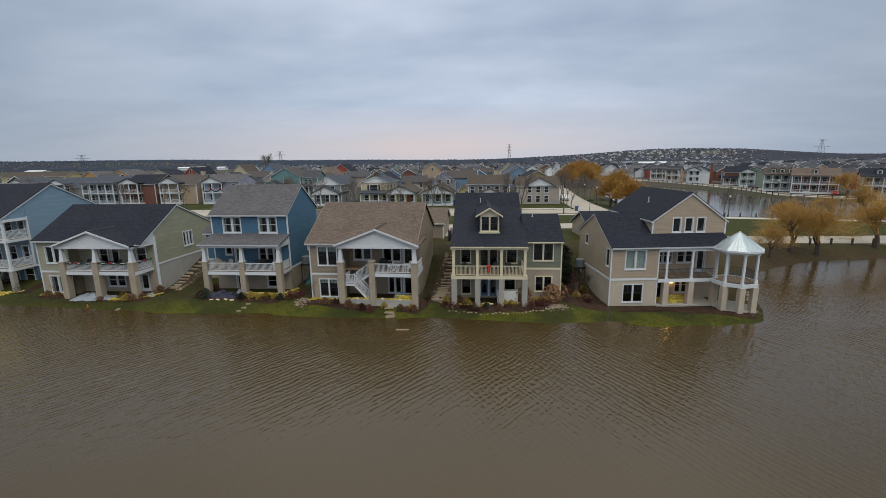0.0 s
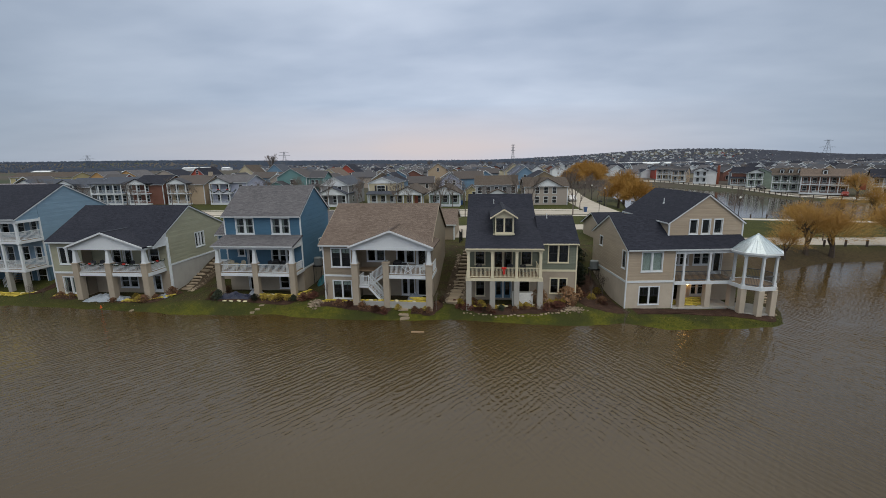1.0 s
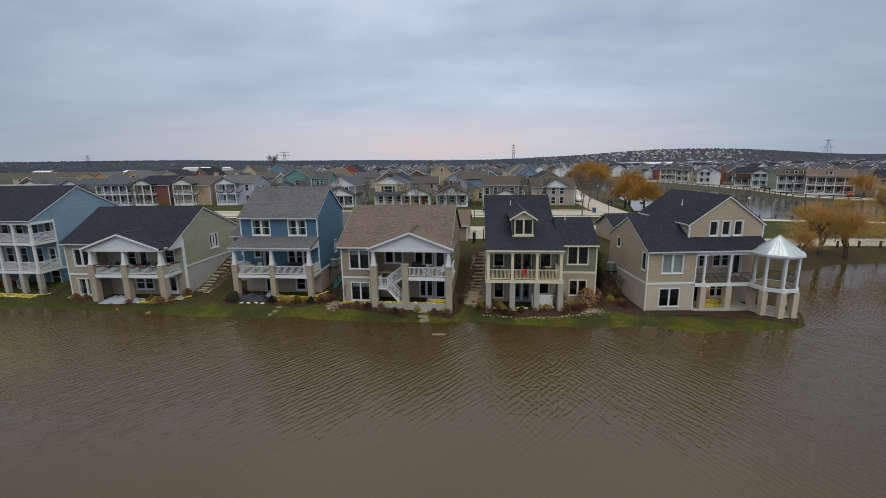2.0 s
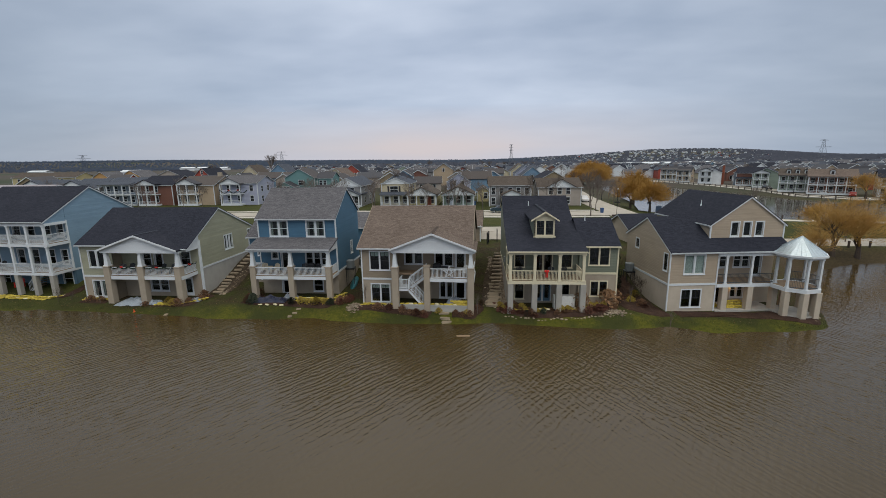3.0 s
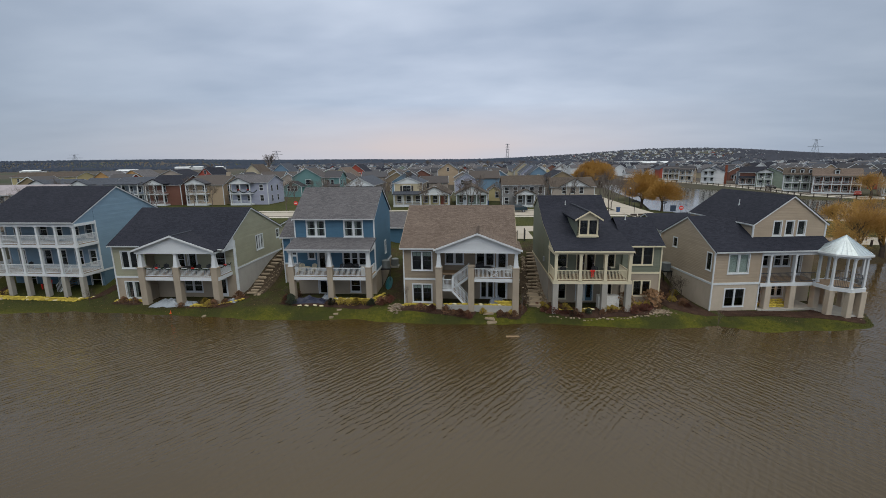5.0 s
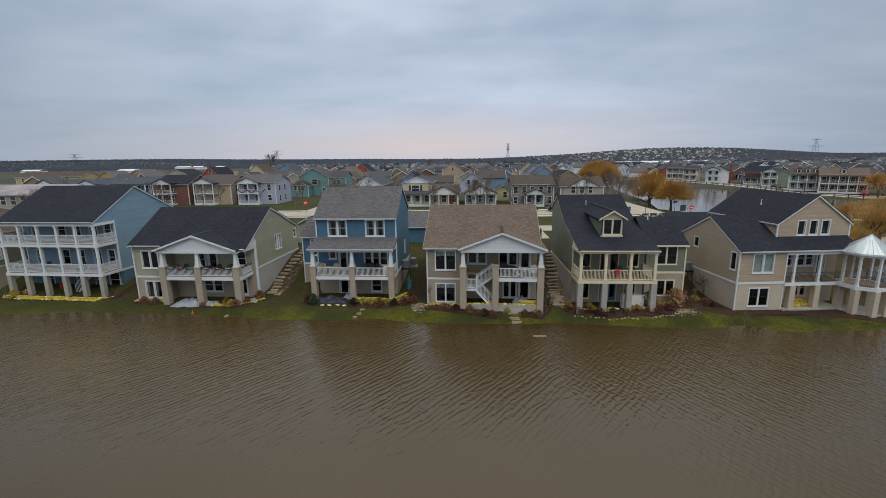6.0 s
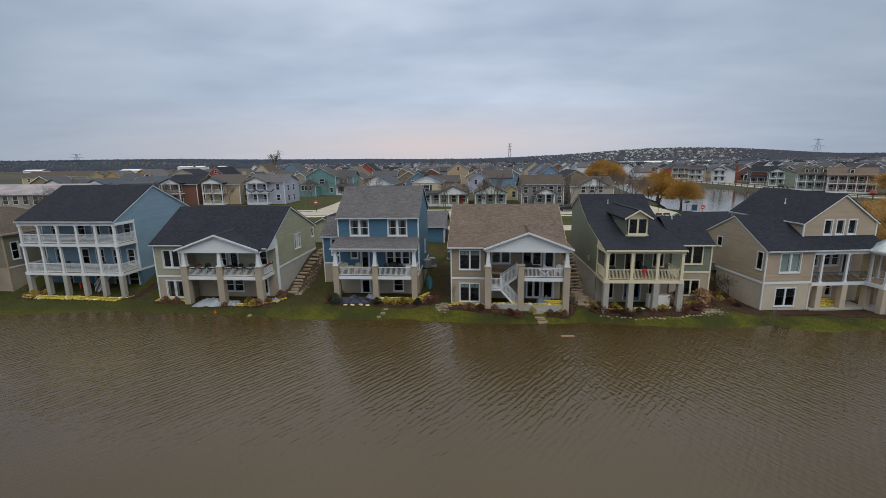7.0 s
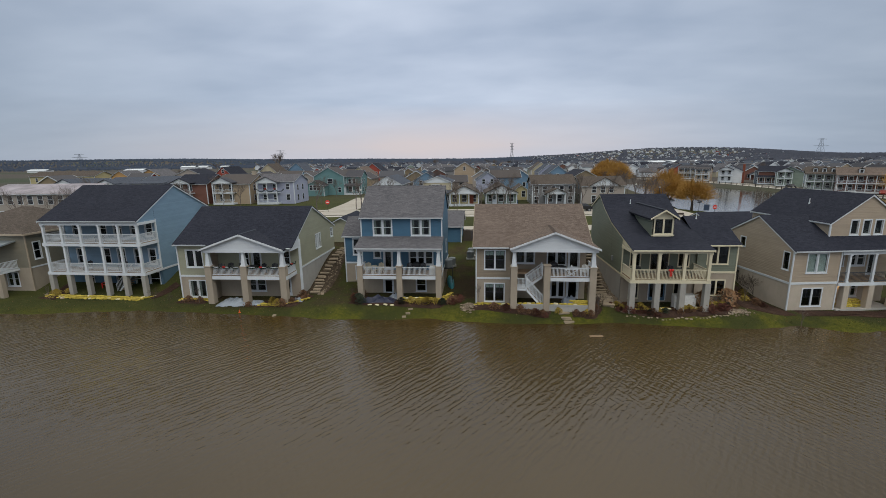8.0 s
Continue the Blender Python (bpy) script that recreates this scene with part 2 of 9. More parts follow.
def hazed_wood_material(name, dark, light):
    """Bare woods far off: each spray of twigs in a tone of its own, with blue haze put into the colour."""
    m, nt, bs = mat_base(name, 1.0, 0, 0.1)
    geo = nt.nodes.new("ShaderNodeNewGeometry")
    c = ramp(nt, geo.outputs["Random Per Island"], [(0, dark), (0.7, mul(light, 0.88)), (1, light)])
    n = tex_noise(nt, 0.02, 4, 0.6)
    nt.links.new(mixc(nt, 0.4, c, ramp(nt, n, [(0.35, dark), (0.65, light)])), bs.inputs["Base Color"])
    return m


# blue-grey base colours carry the haze of distance
far_wood_mat = hazed_wood_material("far_wood_hazed", (0.108, 0.118, 0.148), (0.15, 0.158, 0.188))
near_wood_mat = hazed_wood_material("near_wood_hazed", (0.098, 0.122, 0.168), (0.125, 0.15, 0.20))
ridge_wood_mat = hazed_wood_material("ridge_wood_hazed", (0.105, 0.135, 0.185), (0.125, 0.152, 0.20))


def grass_material():
    """Lawn: winter green with yellowed and muddy patches, pale fields further off."""
    m, nt, bs = mat_base("lawn", 0.95, 0, 0.15)
    a = tex_noise(nt, 0.22, 6, 0.6)
    b = tex_noise(nt, 3.5, 5, 0.7)
    f = tex_noise(nt, 40, 3, 0.7)
    c = ramp(nt, a, [(0.34, (0.015, 0.024, 0.008)), (0.48, (0.028, 0.04, 0.009)), (0.58, (0.05, 0.06, 0.012)), (0.7, (0.066, 0.06, 0.018))])
    c = mixc(nt, 0.45, c, ramp(nt, b, [(0.3, (0.018, 0.026, 0.007)), (0.52, (0.052, 0.055, 0.012)), (0.72, (0.072, 0.06, 0.022))]))
    c = mixc(nt, 0.3, c, ramp(nt, f, [(0.3, (0.014, 0.02, 0.006)), (0.7, (0.10, 0.095, 0.03))]))
    tc = nt.nodes.new("ShaderNodeTexCoord")
    sp = nt.nodes.new("ShaderNodeSeparateXYZ")
    nt.links.new(tc.outputs["Object"], sp.inputs[0])

    def between(lo, hi):
        r = nt.nodes.new("ShaderNodeMapRange")
        r.interpolation_type = "SMOOTHSTEP"
        r.inputs["From Min"].default_value, r.inputs["From Max"].default_value = lo, hi
        nt.links.new(sp.outputs[1], r.inputs["Value"])
        return r.outputs[0]

    def times(a_, b_):
        k = nt.nodes.new("ShaderNodeMath")
        k.operation, k.use_clamp = "MULTIPLY", True
        for i, v in enumerate((a_, b_)):
            if isinstance(v, float):
                k.inputs[i].default_value = v
            else:
                nt.links.new(v, k.inputs[i])
        return k.outputs[0]

    # worn soil with leaf litter in the side yards, moss at the waterline
    patch = nt.nodes.new("ShaderNodeMapRange")
    patch.inputs["From Min"].default_value, patch.inputs["From Max"].default_value = 0.40, 0.58
    nt.links.new(tex_noise(nt, 0.5, 6, 0.65), patch.inputs["Value"])
    east = nt.nodes.new("ShaderNodeMapRange")
    east.inputs["From Min"].default_value, east.inputs["From Max"].default_value = -50.0, -43.0
    nt.links.new(sp.outputs[0], east.inputs["Value"])
    soil = ramp(nt, tex_noise(nt, 7, 5, 0.7), [(0.3, (0.018, 0.013, 0.008)), (0.5, (0.04, 0.028, 0.016)), (0.65, (0.075, 0.05, 0.028)), (0.78, (0.16, 0.11, 0.06))])
    c = mixc(nt, times(times(times(patch.outputs[0], east.outputs[0]), between(38.0, 40.5)), times(between(63.0, 56.0), 0.9)), c, soil)
    moss = ramp(nt, b, [(0.35, (0.046, 0.056, 0.007)), (0.65, (0.125, 0.118, 0.015))])
    c = mixc(nt, times(times(between(39.6, 37.4), ramp(nt, a, [(0.42, (0, 0, 0)), (0.56, (1, 1, 1))])), 0.8), c, moss)
    # bare wet soil on the bank by the lane
    sx = nt.nodes.new("ShaderNodeMapRange")
    sx.interpolation_type = "SMOOTHSTEP"
    sx.inputs["From Min"].default_value, sx.inputs["From Max"].default_value = 25.0, 31.0
    nt.links.new(sp.outputs[0], sx.inputs["Value"])
    c = mixc(nt, times(times(sx.outputs[0], between(68.0, 63.0)), 0.8), c, ramp(nt, b, [(0.3, (0.035, 0.024, 0.014)), (0.7, (0.085, 0.06, 0.036))]))
    far = tex_noise(nt, 0.006, 5, 0.6)
    fields = ramp(nt, far, [(0.35, (0.058, 0.056, 0.05)), (0.5, (0.078, 0.066, 0.055)), (0.62, (0.046, 0.058, 0.034))])
    mr = nt.nodes.new("ShaderNodeMapRange")
    mr.inputs["From Min"].default_value, mr.inputs["From Max"].default_value = 110, 190
    nt.links.new(sp.outputs[1], mr.inputs["Value"])
    c = mixc(nt, mr.outputs[0], c, fields)
    nt.links.new(c, bs.inputs["Base Color"])
    bump(nt, bs, f, 0.7, 0.05)
    return m


lawn = grass_material()


def water_material(name, col, strength):
    """Silty water: long slanting wind waves in two trains, with fine ripples on them."""
    m, nt, bs = mat_base(name, 0.04, 0, 0.5)
    bs.inputs["IOR"].default_value = 1.42
    a = tex_noise(nt, 0.06, 4, 0.5)
    nt.links.new(ramp(nt, a, [(0.3, mul(col, 0.9)), (0.7, mul(col, 1.1))]), bs.inputs["Base Color"])
    tc = nt.nodes.new("ShaderNodeTexCoord")
    sp = nt.nodes.new("ShaderNodeSeparateXYZ")
    nt.links.new(tc.outputs["Object"], sp.inputs[0])

    def op(kind, p, q):
        k = nt.nodes.new("ShaderNodeMath")
        k.operation = kind
        for i, v in enumerate((p, q)):
            if isinstance(v, (int, float)):
                k.inputs[i].default_value = v
            else:
                nt.links.new(v, k.inputs[i])
        return k.outputs[0]

    def fade(value, lo, hi, to_lo, to_hi):
        r = nt.nodes.new("ShaderNodeMapRange")
        r.interpolation_type = "SMOOTHSTEP"
        for key, v in (("From Min", lo), ("From Max", hi), ("To Min", to_lo), ("To Max", to_hi)):
            r.inputs[key].default_value = v
        nt.links.new(value, r.inputs["Value"])
        return r.outputs[0]

    def train(turn, stretch, scale, detail, sharp):
        """Waves whose crests run at an angle of turn degrees to the row of houses."""
        mp = nt.nodes.new("ShaderNodeMapping")
        mp.inputs["Rotation"].default_value = (0, 0, radians(turn))
        mp.inputs["Scale"].default_value = (stretch, 1.0, 1)
        mp.vector_type = "TEXTURE"
        nt.links.new(tc.outputs["Object"], mp.inputs[0])
        n = nt.nodes.new("ShaderNodeTexNoise")
        n.inputs["Scale"].default_value, n.inputs["Detail"].default_value, n.inputs["Roughness"].default_value = scale, detail, 0.5
        n.inputs["Distortion"].default_value = 0.35
        nt.links.new(mp.outputs[0], n.inputs["Vector"])
        if not sharp:
            return n.outputs["Fac"]
        ridge = fade(op("ABSOLUTE", op("SUBTRACT", n.outputs["Fac"], 0.5), 0.0), 0.0, 0.3, 1.0, 0.0)
        # the regular swell under them, its crests bent and broken
        w = nt.nodes.new("ShaderNodeTexWave")
        w.bands_direction = "Y"
        for key, v in (("Scale", 0.76), ("Distortion", 7.0), ("Detail", 2.5), ("Detail Scale", 1.3), ("Detail Roughness", 0.55)):
            w.inputs[key].default_value = v
        nt.links.new(mp.outputs[0], w.inputs["Vector"])
        return op("ADD", op("MULTIPLY", ridge, 0.55), op("MULTIPLY", w.outputs["Fac"], 0.5))

    gust = fade(tex_noise(nt, 0.05, 3, 0.5), 0.35, 0.65, 0.55, 1.15)
    west, east = fade(sp.outputs[0], -12.0, 22.0, 1.0, 0.35), fade(sp.outputs[0], -14.0, 14.0, 0.22, 0.8)
    waves = op("ADD", op("MULTIPLY", train(52, 2.5, 3.2, 1.5, True), west), op("MULTIPLY", train(-58, 2.5, 3.4, 1.5, True), east))
    waves = op("ADD", waves, op("MULTIPLY", train(18, 2.5, 7.5, 2.0, False), 0.30))
    # calm in the lee of the bank, ruffled off it, and dying away further out
    reach = op("MULTIPLY", fade(sp.outputs[1], 14.0, 29.0, 0.13, 1.0), fade(sp.outputs[1], 33.5, 37.5, 1.0, 0.35))
    height = op("MULTIPLY", waves, op("MULTIPLY", gust, reach))
    height = op("ADD", height, op("MULTIPLY", tex_noise(nt, 0.3, 3, 0.5, (1, 1.3, 1)), 0.3))
    bump(nt, bs, height, 1.0, strength)
    return m


lake_mat = water_material("lake_water", (0.057, 0.0385, 0.0145), 0.056)
pond_mat = water_material("pond_water", (0.07, 0.06, 0.045), 0.02)


def glass_material():
    m = bpy.data.materials.new("window_glass")
    m.use_nodes = True
    nt = m.node_tree
    nt.nodes.clear()
    o = nt.nodes.new("ShaderNodeOutputMaterial")
    mx = nt.nodes.new("ShaderNodeMixShader")
    lw = nt.nodes.new("ShaderNodeLayerWeight")
    lw.inputs["Blend"].default_value = 0.5
    pw = nt.nodes.new("ShaderNodeMath")
    pw.operation = "POWER"
    pw.inputs[1].default_value = 5.0
    nt.links.new(lw.outputs["Facing"], pw.inputs[0])
    fr = nt.nodes.new("ShaderNodeMath")
    fr.operation = "MULTIPLY_ADD"
    fr.inputs[1].default_value, fr.inputs[2].default_value = 0.95, 0.04
    nt.links.new(pw.outputs[0], fr.inputs[0])
    tr = nt.nodes.new("ShaderNodeBsdfTransparent")
    tr.inputs[0].default_value = (0.75, 0.8, 0.8, 1)
    gl = nt.nodes.new("ShaderNodeBsdfGlossy")
    gl.inputs["Roughness"].default_value = 0.03
    nt.links.new(fr.outputs[0], mx.inputs[0])
    nt.links.new(tr.outputs[0], mx.inputs[1])
    nt.links.new(gl.outputs[0], mx.inputs[2])
    nt.links.new(mx.outputs[0], o.inputs[0])
    return m


glass = glass_material()
dark_glass = plain("dark_window_glass", (0.022, 0.025, 0.03), 0.08, 0, 0.6)

# ---------------------------------------------------------------- mesh helpers
ROOT_Z = {}


def root_of(ob):
    while ob.parent:
        ob = ob.parent
    return ob


def mesh_from(bm, name, mat):
    me = bpy.data.meshes.new(name)
    bm.to_mesh(me)
    bm.free()
    for m in mat if isinstance(mat, (list, tuple)) else (mat,):
        me.materials.append(m)
    return me


def part(name, bm, mat, parent, label="", kind=""):
    """One mesh under a thing. Its heights are given from the water up, and are laid down to the thing's own base."""
    z = ROOT_Z.get(root_of(parent).name, 0.0)
    if z:
        bmesh.ops.translate(bm, verts=bm.verts, vec=(0, 0, -z))
    ob = new(name, mesh_from(bm, name, mat))
    ob.parent = parent
    return tagged(ob, label=label, kind=kind)


def single(name, bm, mat, m, label, category, group="", kind=""):
    ob = new(name, mesh_from(bm, name, mat))
    ob.matrix_basis = m
    return tagged(ob, label, category, group, kind)


def thing(name, x, y, z, yaw, label, category, group="", kind=""):
    ob = new(name)
    ob.matrix_basis = pose(x, y, z, 0, 0, yaw)
    ROOT_Z[ob.name] = z
    return tagged(ob, label, category, group, kind)


def box(bm, x0, x1, y0, y1, z0, z1):
    v = [bm.verts.new(p) for p in ((x0, y0, z0), (x1, y0, z0), (x1, y1, z0), (x0, y1, z0), (x0, y0, z1), (x1, y0, z1), (x1, y1, z1), (x0, y1, z1))]
    for f in ((3, 2, 1, 0), (4, 5, 6, 7), (0, 1, 5, 4), (1, 2, 6, 5), (2, 3, 7, 6), (3, 0, 4, 7)):
        bm.faces.new([v[i] for i in f])


def boxes(*list_of):
    bm = bmesh.new()
    for b in list_of:
        box(bm, *b)
    return bm


def frustum(bm, cx, cy, z0, z1, r0, r1, n=4, turn=None):
    turn = math.pi / n if turn is None else turn
    rings = []
    for z, r in ((z0, r0), (z1, r1)):
        rings.append([bm.verts.new((cx + r * math.cos(turn + 2 * math.pi * i / n), cy + r * math.sin(turn + 2 * math.pi * i / n), z)) for i in range(n)])
    for i in range(n):
        j = (i + 1) % n
        bm.faces.new((rings[0][i], rings[0][j], rings[1][j], rings[1][i]))
    bm.faces.new(rings[1])
    bm.faces.new(rings[0][::-1])


def tube(bm, a, b, ra, rb, n=5):
    a, b = Vector(a), Vector(b)
    d = (b - a).normalized()
    s = d.orthogonal().normalized()
    t = d.cross(s)
    rings = [[bm.verts.new(p + (s * math.cos(2 * math.pi * i / n) + t * math.sin(2 * math.pi * i / n)) * r) for i in range(n)] for p, r in ((a, ra), (b, rb))]
    for i in range(n):
        j = (i + 1) % n
        bm.faces.new((rings[0][i], rings[0][j], rings[1][j], rings[1][i]))
    bm.faces.new(rings[1])
    bm.faces.new(rings[0][::-1])


# a face of a house: ("front", v), ("back", v), ("right", u) or ("left", u); a runs along it, o out of it
def on(face, a, o, z):
    side, k = face
    return {"front": (a, k - o, z), "back": (a, k + o, z), "right": (k + o, a, z), "left": (k - o, a, z)}[side]


def fbox(bm, face, a0, a1, o0, o1, z0, z1):
    p, q = on(face, a0, o0, z0), on(face, a1, o1, z1)
    box(bm, *sorted((p[0], q[0])), *sorted((p[1], q[1])), z0, z1)


def span(top, z):
    """The stretch of a in which a convex top line lies above z."""
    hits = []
    for (a, za), (b, zb) in zip(top, top[1:]):
        if (za >= z) != (zb >= z):
            hits.append(a + (b - a) * (z - za) / (zb - za))
    lo = top[0][0] if top[0][1] >= z else min(hits, default=None)
    hi = top[-1][0] if top[-1][1] >= z else max(hits, default=None)
    return lo, hi


def wall_mesh(face, z0, top, openings=(), lap=0.0, thick=0.16):
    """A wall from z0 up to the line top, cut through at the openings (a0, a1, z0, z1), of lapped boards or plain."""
    bm = bmesh.new()
    zmax = max(z for _, z in top)
    cuts = {z0, zmax, *(z for _, z in top if z > z0)}
    for o in openings:
        cuts |= {z for z in o[2:] if z0 < z < zmax}
    if lap:
        n = int((zmax - z0) / lap)
        cuts |= {z0 + i * lap for i in range(n + 1)}
    cuts = sorted(cuts)
    for za, zb in zip(cuts, cuts[1:]):
        if zb - za < 0.004:
            continue
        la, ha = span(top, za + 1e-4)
        lb, hb = span(top, zb - 1e-4)
        if la is None or lb is None or ha is None or hb is None:
            continue
        gaps = sorted((o[0], o[1]) for o in openings if o[2] < zb - 1e-4 and o[3] > za + 1e-4)
        runs, xa, xb = [], la, lb
        for g0, g1 in gaps:
            if g0 > max(xa, xb):
                runs.append((xa, xb, g0, g0))
            xa = xb = g1
        runs.append((xa, xb, ha, hb))
        frac = ((za - z0) % lap) / lap if lap else 0
        proud = 0.013 * (1 - frac) if lap else 0.0
        groove = 0.01 if lap and lap < 0.2 and zb - za > 0.1 else 0.0
        for a0, b0, a1, b1 in runs:
            if max(a1, b1) - min(a0, b0) < 0.01:
                continue
            deep = -0.014 if groove else 0.0
            q = [bm.verts.new(on(face, *p)) for p in ((a0, proud, za), (a1, proud, za), (b1, deep, zb), (b0, deep, zb))]
            if groove:
                # a shadow gap under the next board
                k = groove / (zb - za)
                g = [bm.verts.new(on(face, x, 0.002, zb - groove)) for x in (a1 * k + b1 * (1 - k), a0 * k + b0 * (1 - k))]
                bm.faces.new((q[0], q[1], g[0], g[1]))
                bm.faces.new((g[1], g[0], q[2], q[3]))
            else:
                bm.faces.new(q)
            if lap:
                r = [bm.verts.new(on(face, *p)) for p in ((a0, deep, za), (a1, deep, za))]
                bm.faces.new((r[0], r[1], q[1], q[0]))
            i = [bm.verts.new(on(face, *p)) for p in ((b0, -thick, zb), (b1, -thick, zb), (a1, -thick, za), (a0, -thick, za))]
            # inner face takes the second material, with room shade painted in
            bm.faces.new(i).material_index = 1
            bm.faces.new((q[1], i[2], i[1], q[2]))
            bm.faces.new((q[0], q[3], i[0], i[3]))
    for o in openings:
        w0, w1, y0, y1 = o[:4]
        for p in (((w0, y0), (w1, y0)), ((w0, y1), (w1, y1))):
            bm.faces.new([bm.verts.new(on(face, a, d, z)) for (a, z), d in ((p[0], 0), (p[1], 0), (p[1], -thick), (p[0], -thick))])
    bmesh.ops.remove_doubles(bm, verts=bm.verts, dist=0.0005)
    bmesh.ops.recalc_face_normals(bm, faces=bm.faces)
    return bm


def ring_box(bm, face, outer, inner, o0, o1):
    """A frame of one piece: outer and inner are (a0, a1, z0, z1)."""
    quad = lambda r: ((r[0], r[2]), (r[1], r[2]), (r[1], r[3]), (r[0], r[3]))  # noqa: E731
    v = {(k, o, i): bm.verts.new(on(face, a, d, z)) for k, r in (("o", outer), ("i", inner)) for o, d in ((0, o0), (1, o1)) for i, (a, z) in enumerate(quad(r))}
    for i in range(4):
        j = (i + 1) % 4
        for o in (0, 1):
            bm.faces.new((v["o", o, i], v["o", o, j], v["i", o, j], v["i", o, i]))
        for k in "oi":
            bm.faces.new((v[k, 0, i], v[k, 0, j], v[k, 1, j], v[k, 1, i]))
    bmesh.ops.recalc_face_normals(bm, faces=bm.faces)


def window(house, face, a0, a1, z0, z1, trim, units=2, blind=0.0, name="window", bars=True, border=0.1, curtain=False):
    """A window set in its opening: surround, sashes, panes, and a blind or curtains behind the glass."""
    bm = bmesh.new()
    w, p = border, 0.035
    ring_box(bm, face, (a0 - w, a1 + w, z0 - w * 0.8, z1 + w), (a0, a1, z0, z1), 0.0, p)
    frame_ob = part(name, bm, trim, house)
    bm = bmesh.new()
    fbox(bm, face, a0 - w - 0.03, a1 + w + 0.03, 0.002, p + 0.04, z0 - w * 0.8 - 0.05, z0 - w * 0.8)
    part("sill", bm, trim, frame_ob)
    step = (a1 - a0) / units
    for i in range(1, units):
        bm = bmesh.new()
        fbox(bm, face, a0 + i * step - 0.075, a0 + i * step + 0.075, -0.1, p - 0.004, z0, z1)
        part("mullion", bm, trim, frame_ob)
    for i in range(units):
        b0, b1 = a0 + i * step + (0.075 if i else 0), a0 + (i + 1) * step - (0.075 if i < units - 1 else 0)
        bm = bmesh.new()
        s = 0.045
        dark = trim if bars != "dark" else black_metal
        ring_box(bm, face, (b0, b1, z0, z1), (b0 + s, b1 - s, z0 + s, z1 - s), -0.09, -0.04)
        part("sash", bm, dark, frame_ob)
        if bars:
            zm = (z0 + z1) / 2
            bm = bmesh.new()
            fbox(bm, face, b0 + s, b1 - s, -0.09, -0.035, zm - 0.025, zm + 0.025)
            part("meeting_rail", bm, dark, frame_ob)
        if bars == "dark":
            bm = bmesh.new()
            fbox(bm, face, (b0 + b1) / 2 - 0.014, (b0 + b1) / 2 + 0.014, -0.085, -0.045, zm + 0.025, z1 - s)
            part("muntin", bm, dark, frame_ob)
        bm = bmesh.new()
        fbox(bm, face, b0 + s, b1 - s, -0.072, -0.066, z0 + s, z1 - s)
        pane = part("pane", bm, glass, frame_ob)
        pane.visible_shadow = False
        if blind:
            bm = bmesh.new()
            n = int((z1 - z0) * blind / 0.06)
            for j in range(n):
                zt = z1 - 0.03 - j * 0.06
                fbox(bm, face, b0 + s, b1 - s, -0.13, -0.12 + 0.006 * (j % 2), zt - 0.058, zt)
            part("blind", bm, cloth, frame_ob, "pale slatted blind")
        if curtain:
            bm = bmesh.new()
            for c0, c1 in ((b0 + s, b0 + (b1 - b0) * 0.3), (b1 - (b1 - b0) * 0.22, b1 - s)):
                n = 6
                for j in range(n):
                    fbox(bm, face, c0 + (c1 - c0) * j / n, c0 + (c1 - c0) * (j + 1) / n, -0.15, -0.12 + 0.012 * (j % 2), z0, z1)
            part("curtain", bm, curtain_grey, frame_ob, "pale grey curtain")
    return frame_ob


def door(house, face, a0, a1, z0, z1, trim, leaf=None, glazed=True):
    bm = bmesh.new()
    ring_box(bm, face, (a0 - 0.09, a1 + 0.09, z0 - 0.02, z1 + 0.1), (a0, a1, z0, z1), 0, 0.035)
    frame_ob = part("door_frame", bm, trim, house)
    bm = bmesh.new()
    s = 0.13
    ring_box(bm, face, (a0, a1, z0, z1), (a0 + s, a1 - s, z0 + 0.3, z1 - s), -0.09, -0.04)
    part("door_leaf", bm, leaf or trim, frame_ob)
    bm = bmesh.new()
    fbox(bm, face, a0 + s, a1 - s, -0.07, -0.063, z0 + 0.3, z1 - s)
    part("pane", bm, glass, frame_ob).visible_shadow = False
    bm = bmesh.new()
    fbox(bm, face, a1 - 0.1, a1 - 0.06, -0.04, 0.02, z0 + 0.95, z0 + 1.05)
    part("door_handle", bm, grey_metal, frame_ob)


def roof_mesh(profile, a0, a1, axis="u", thick=0.14):
    """A roof of one constant section. axis u: the profile holds (v, z) and runs from u = a0 to a1; axis v: the profile holds (u, z)."""
    bm = bmesh.new()
    uv = bm.loops.layers.uv.new("UVMap")
    at = (lambda a, s, z: (a, s, z)) if axis == "u" else (lambda a, s, z: (s, a, z))
    run = 0.0
    top, bot = [], []
    for s, z in profile:
        top.append([bm.verts.new(at(a, s, z)) for a in (a0, a1)])
        bot.append([bm.verts.new(at(a, s, z - thick)) for a in (a0, a1)])
    for i in range(len(profile) - 1):
        (s0, h0), (s1, h1) = profile[i], profile[i + 1]
        length = math.hypot(s1 - s0, h1 - h0)
        f = bm.faces.new((top[i][0], top[i][1], top[i + 1][1], top[i + 1][0]))
        for loop, c in zip(f.loops, ((a0, run), (a1, run), (a1, run + length), (a0, run + length))):
            loop[uv].uv = c
        run += length
        bm.faces.new((bot[i][0], bot[i + 1][0], bot[i + 1][1], bot[i][1]))
        for e in (0, 1):
            bm.faces.new((top[i][e], top[i + 1][e], bot[i + 1][e], bot[i][e]))
    for i in (0, -1):
        bm.faces.new((top[i][0], top[i][1], bot[i][1], bot[i][0]))
    bmesh.ops.recalc_face_normals(bm, faces=bm.faces)
    return bm


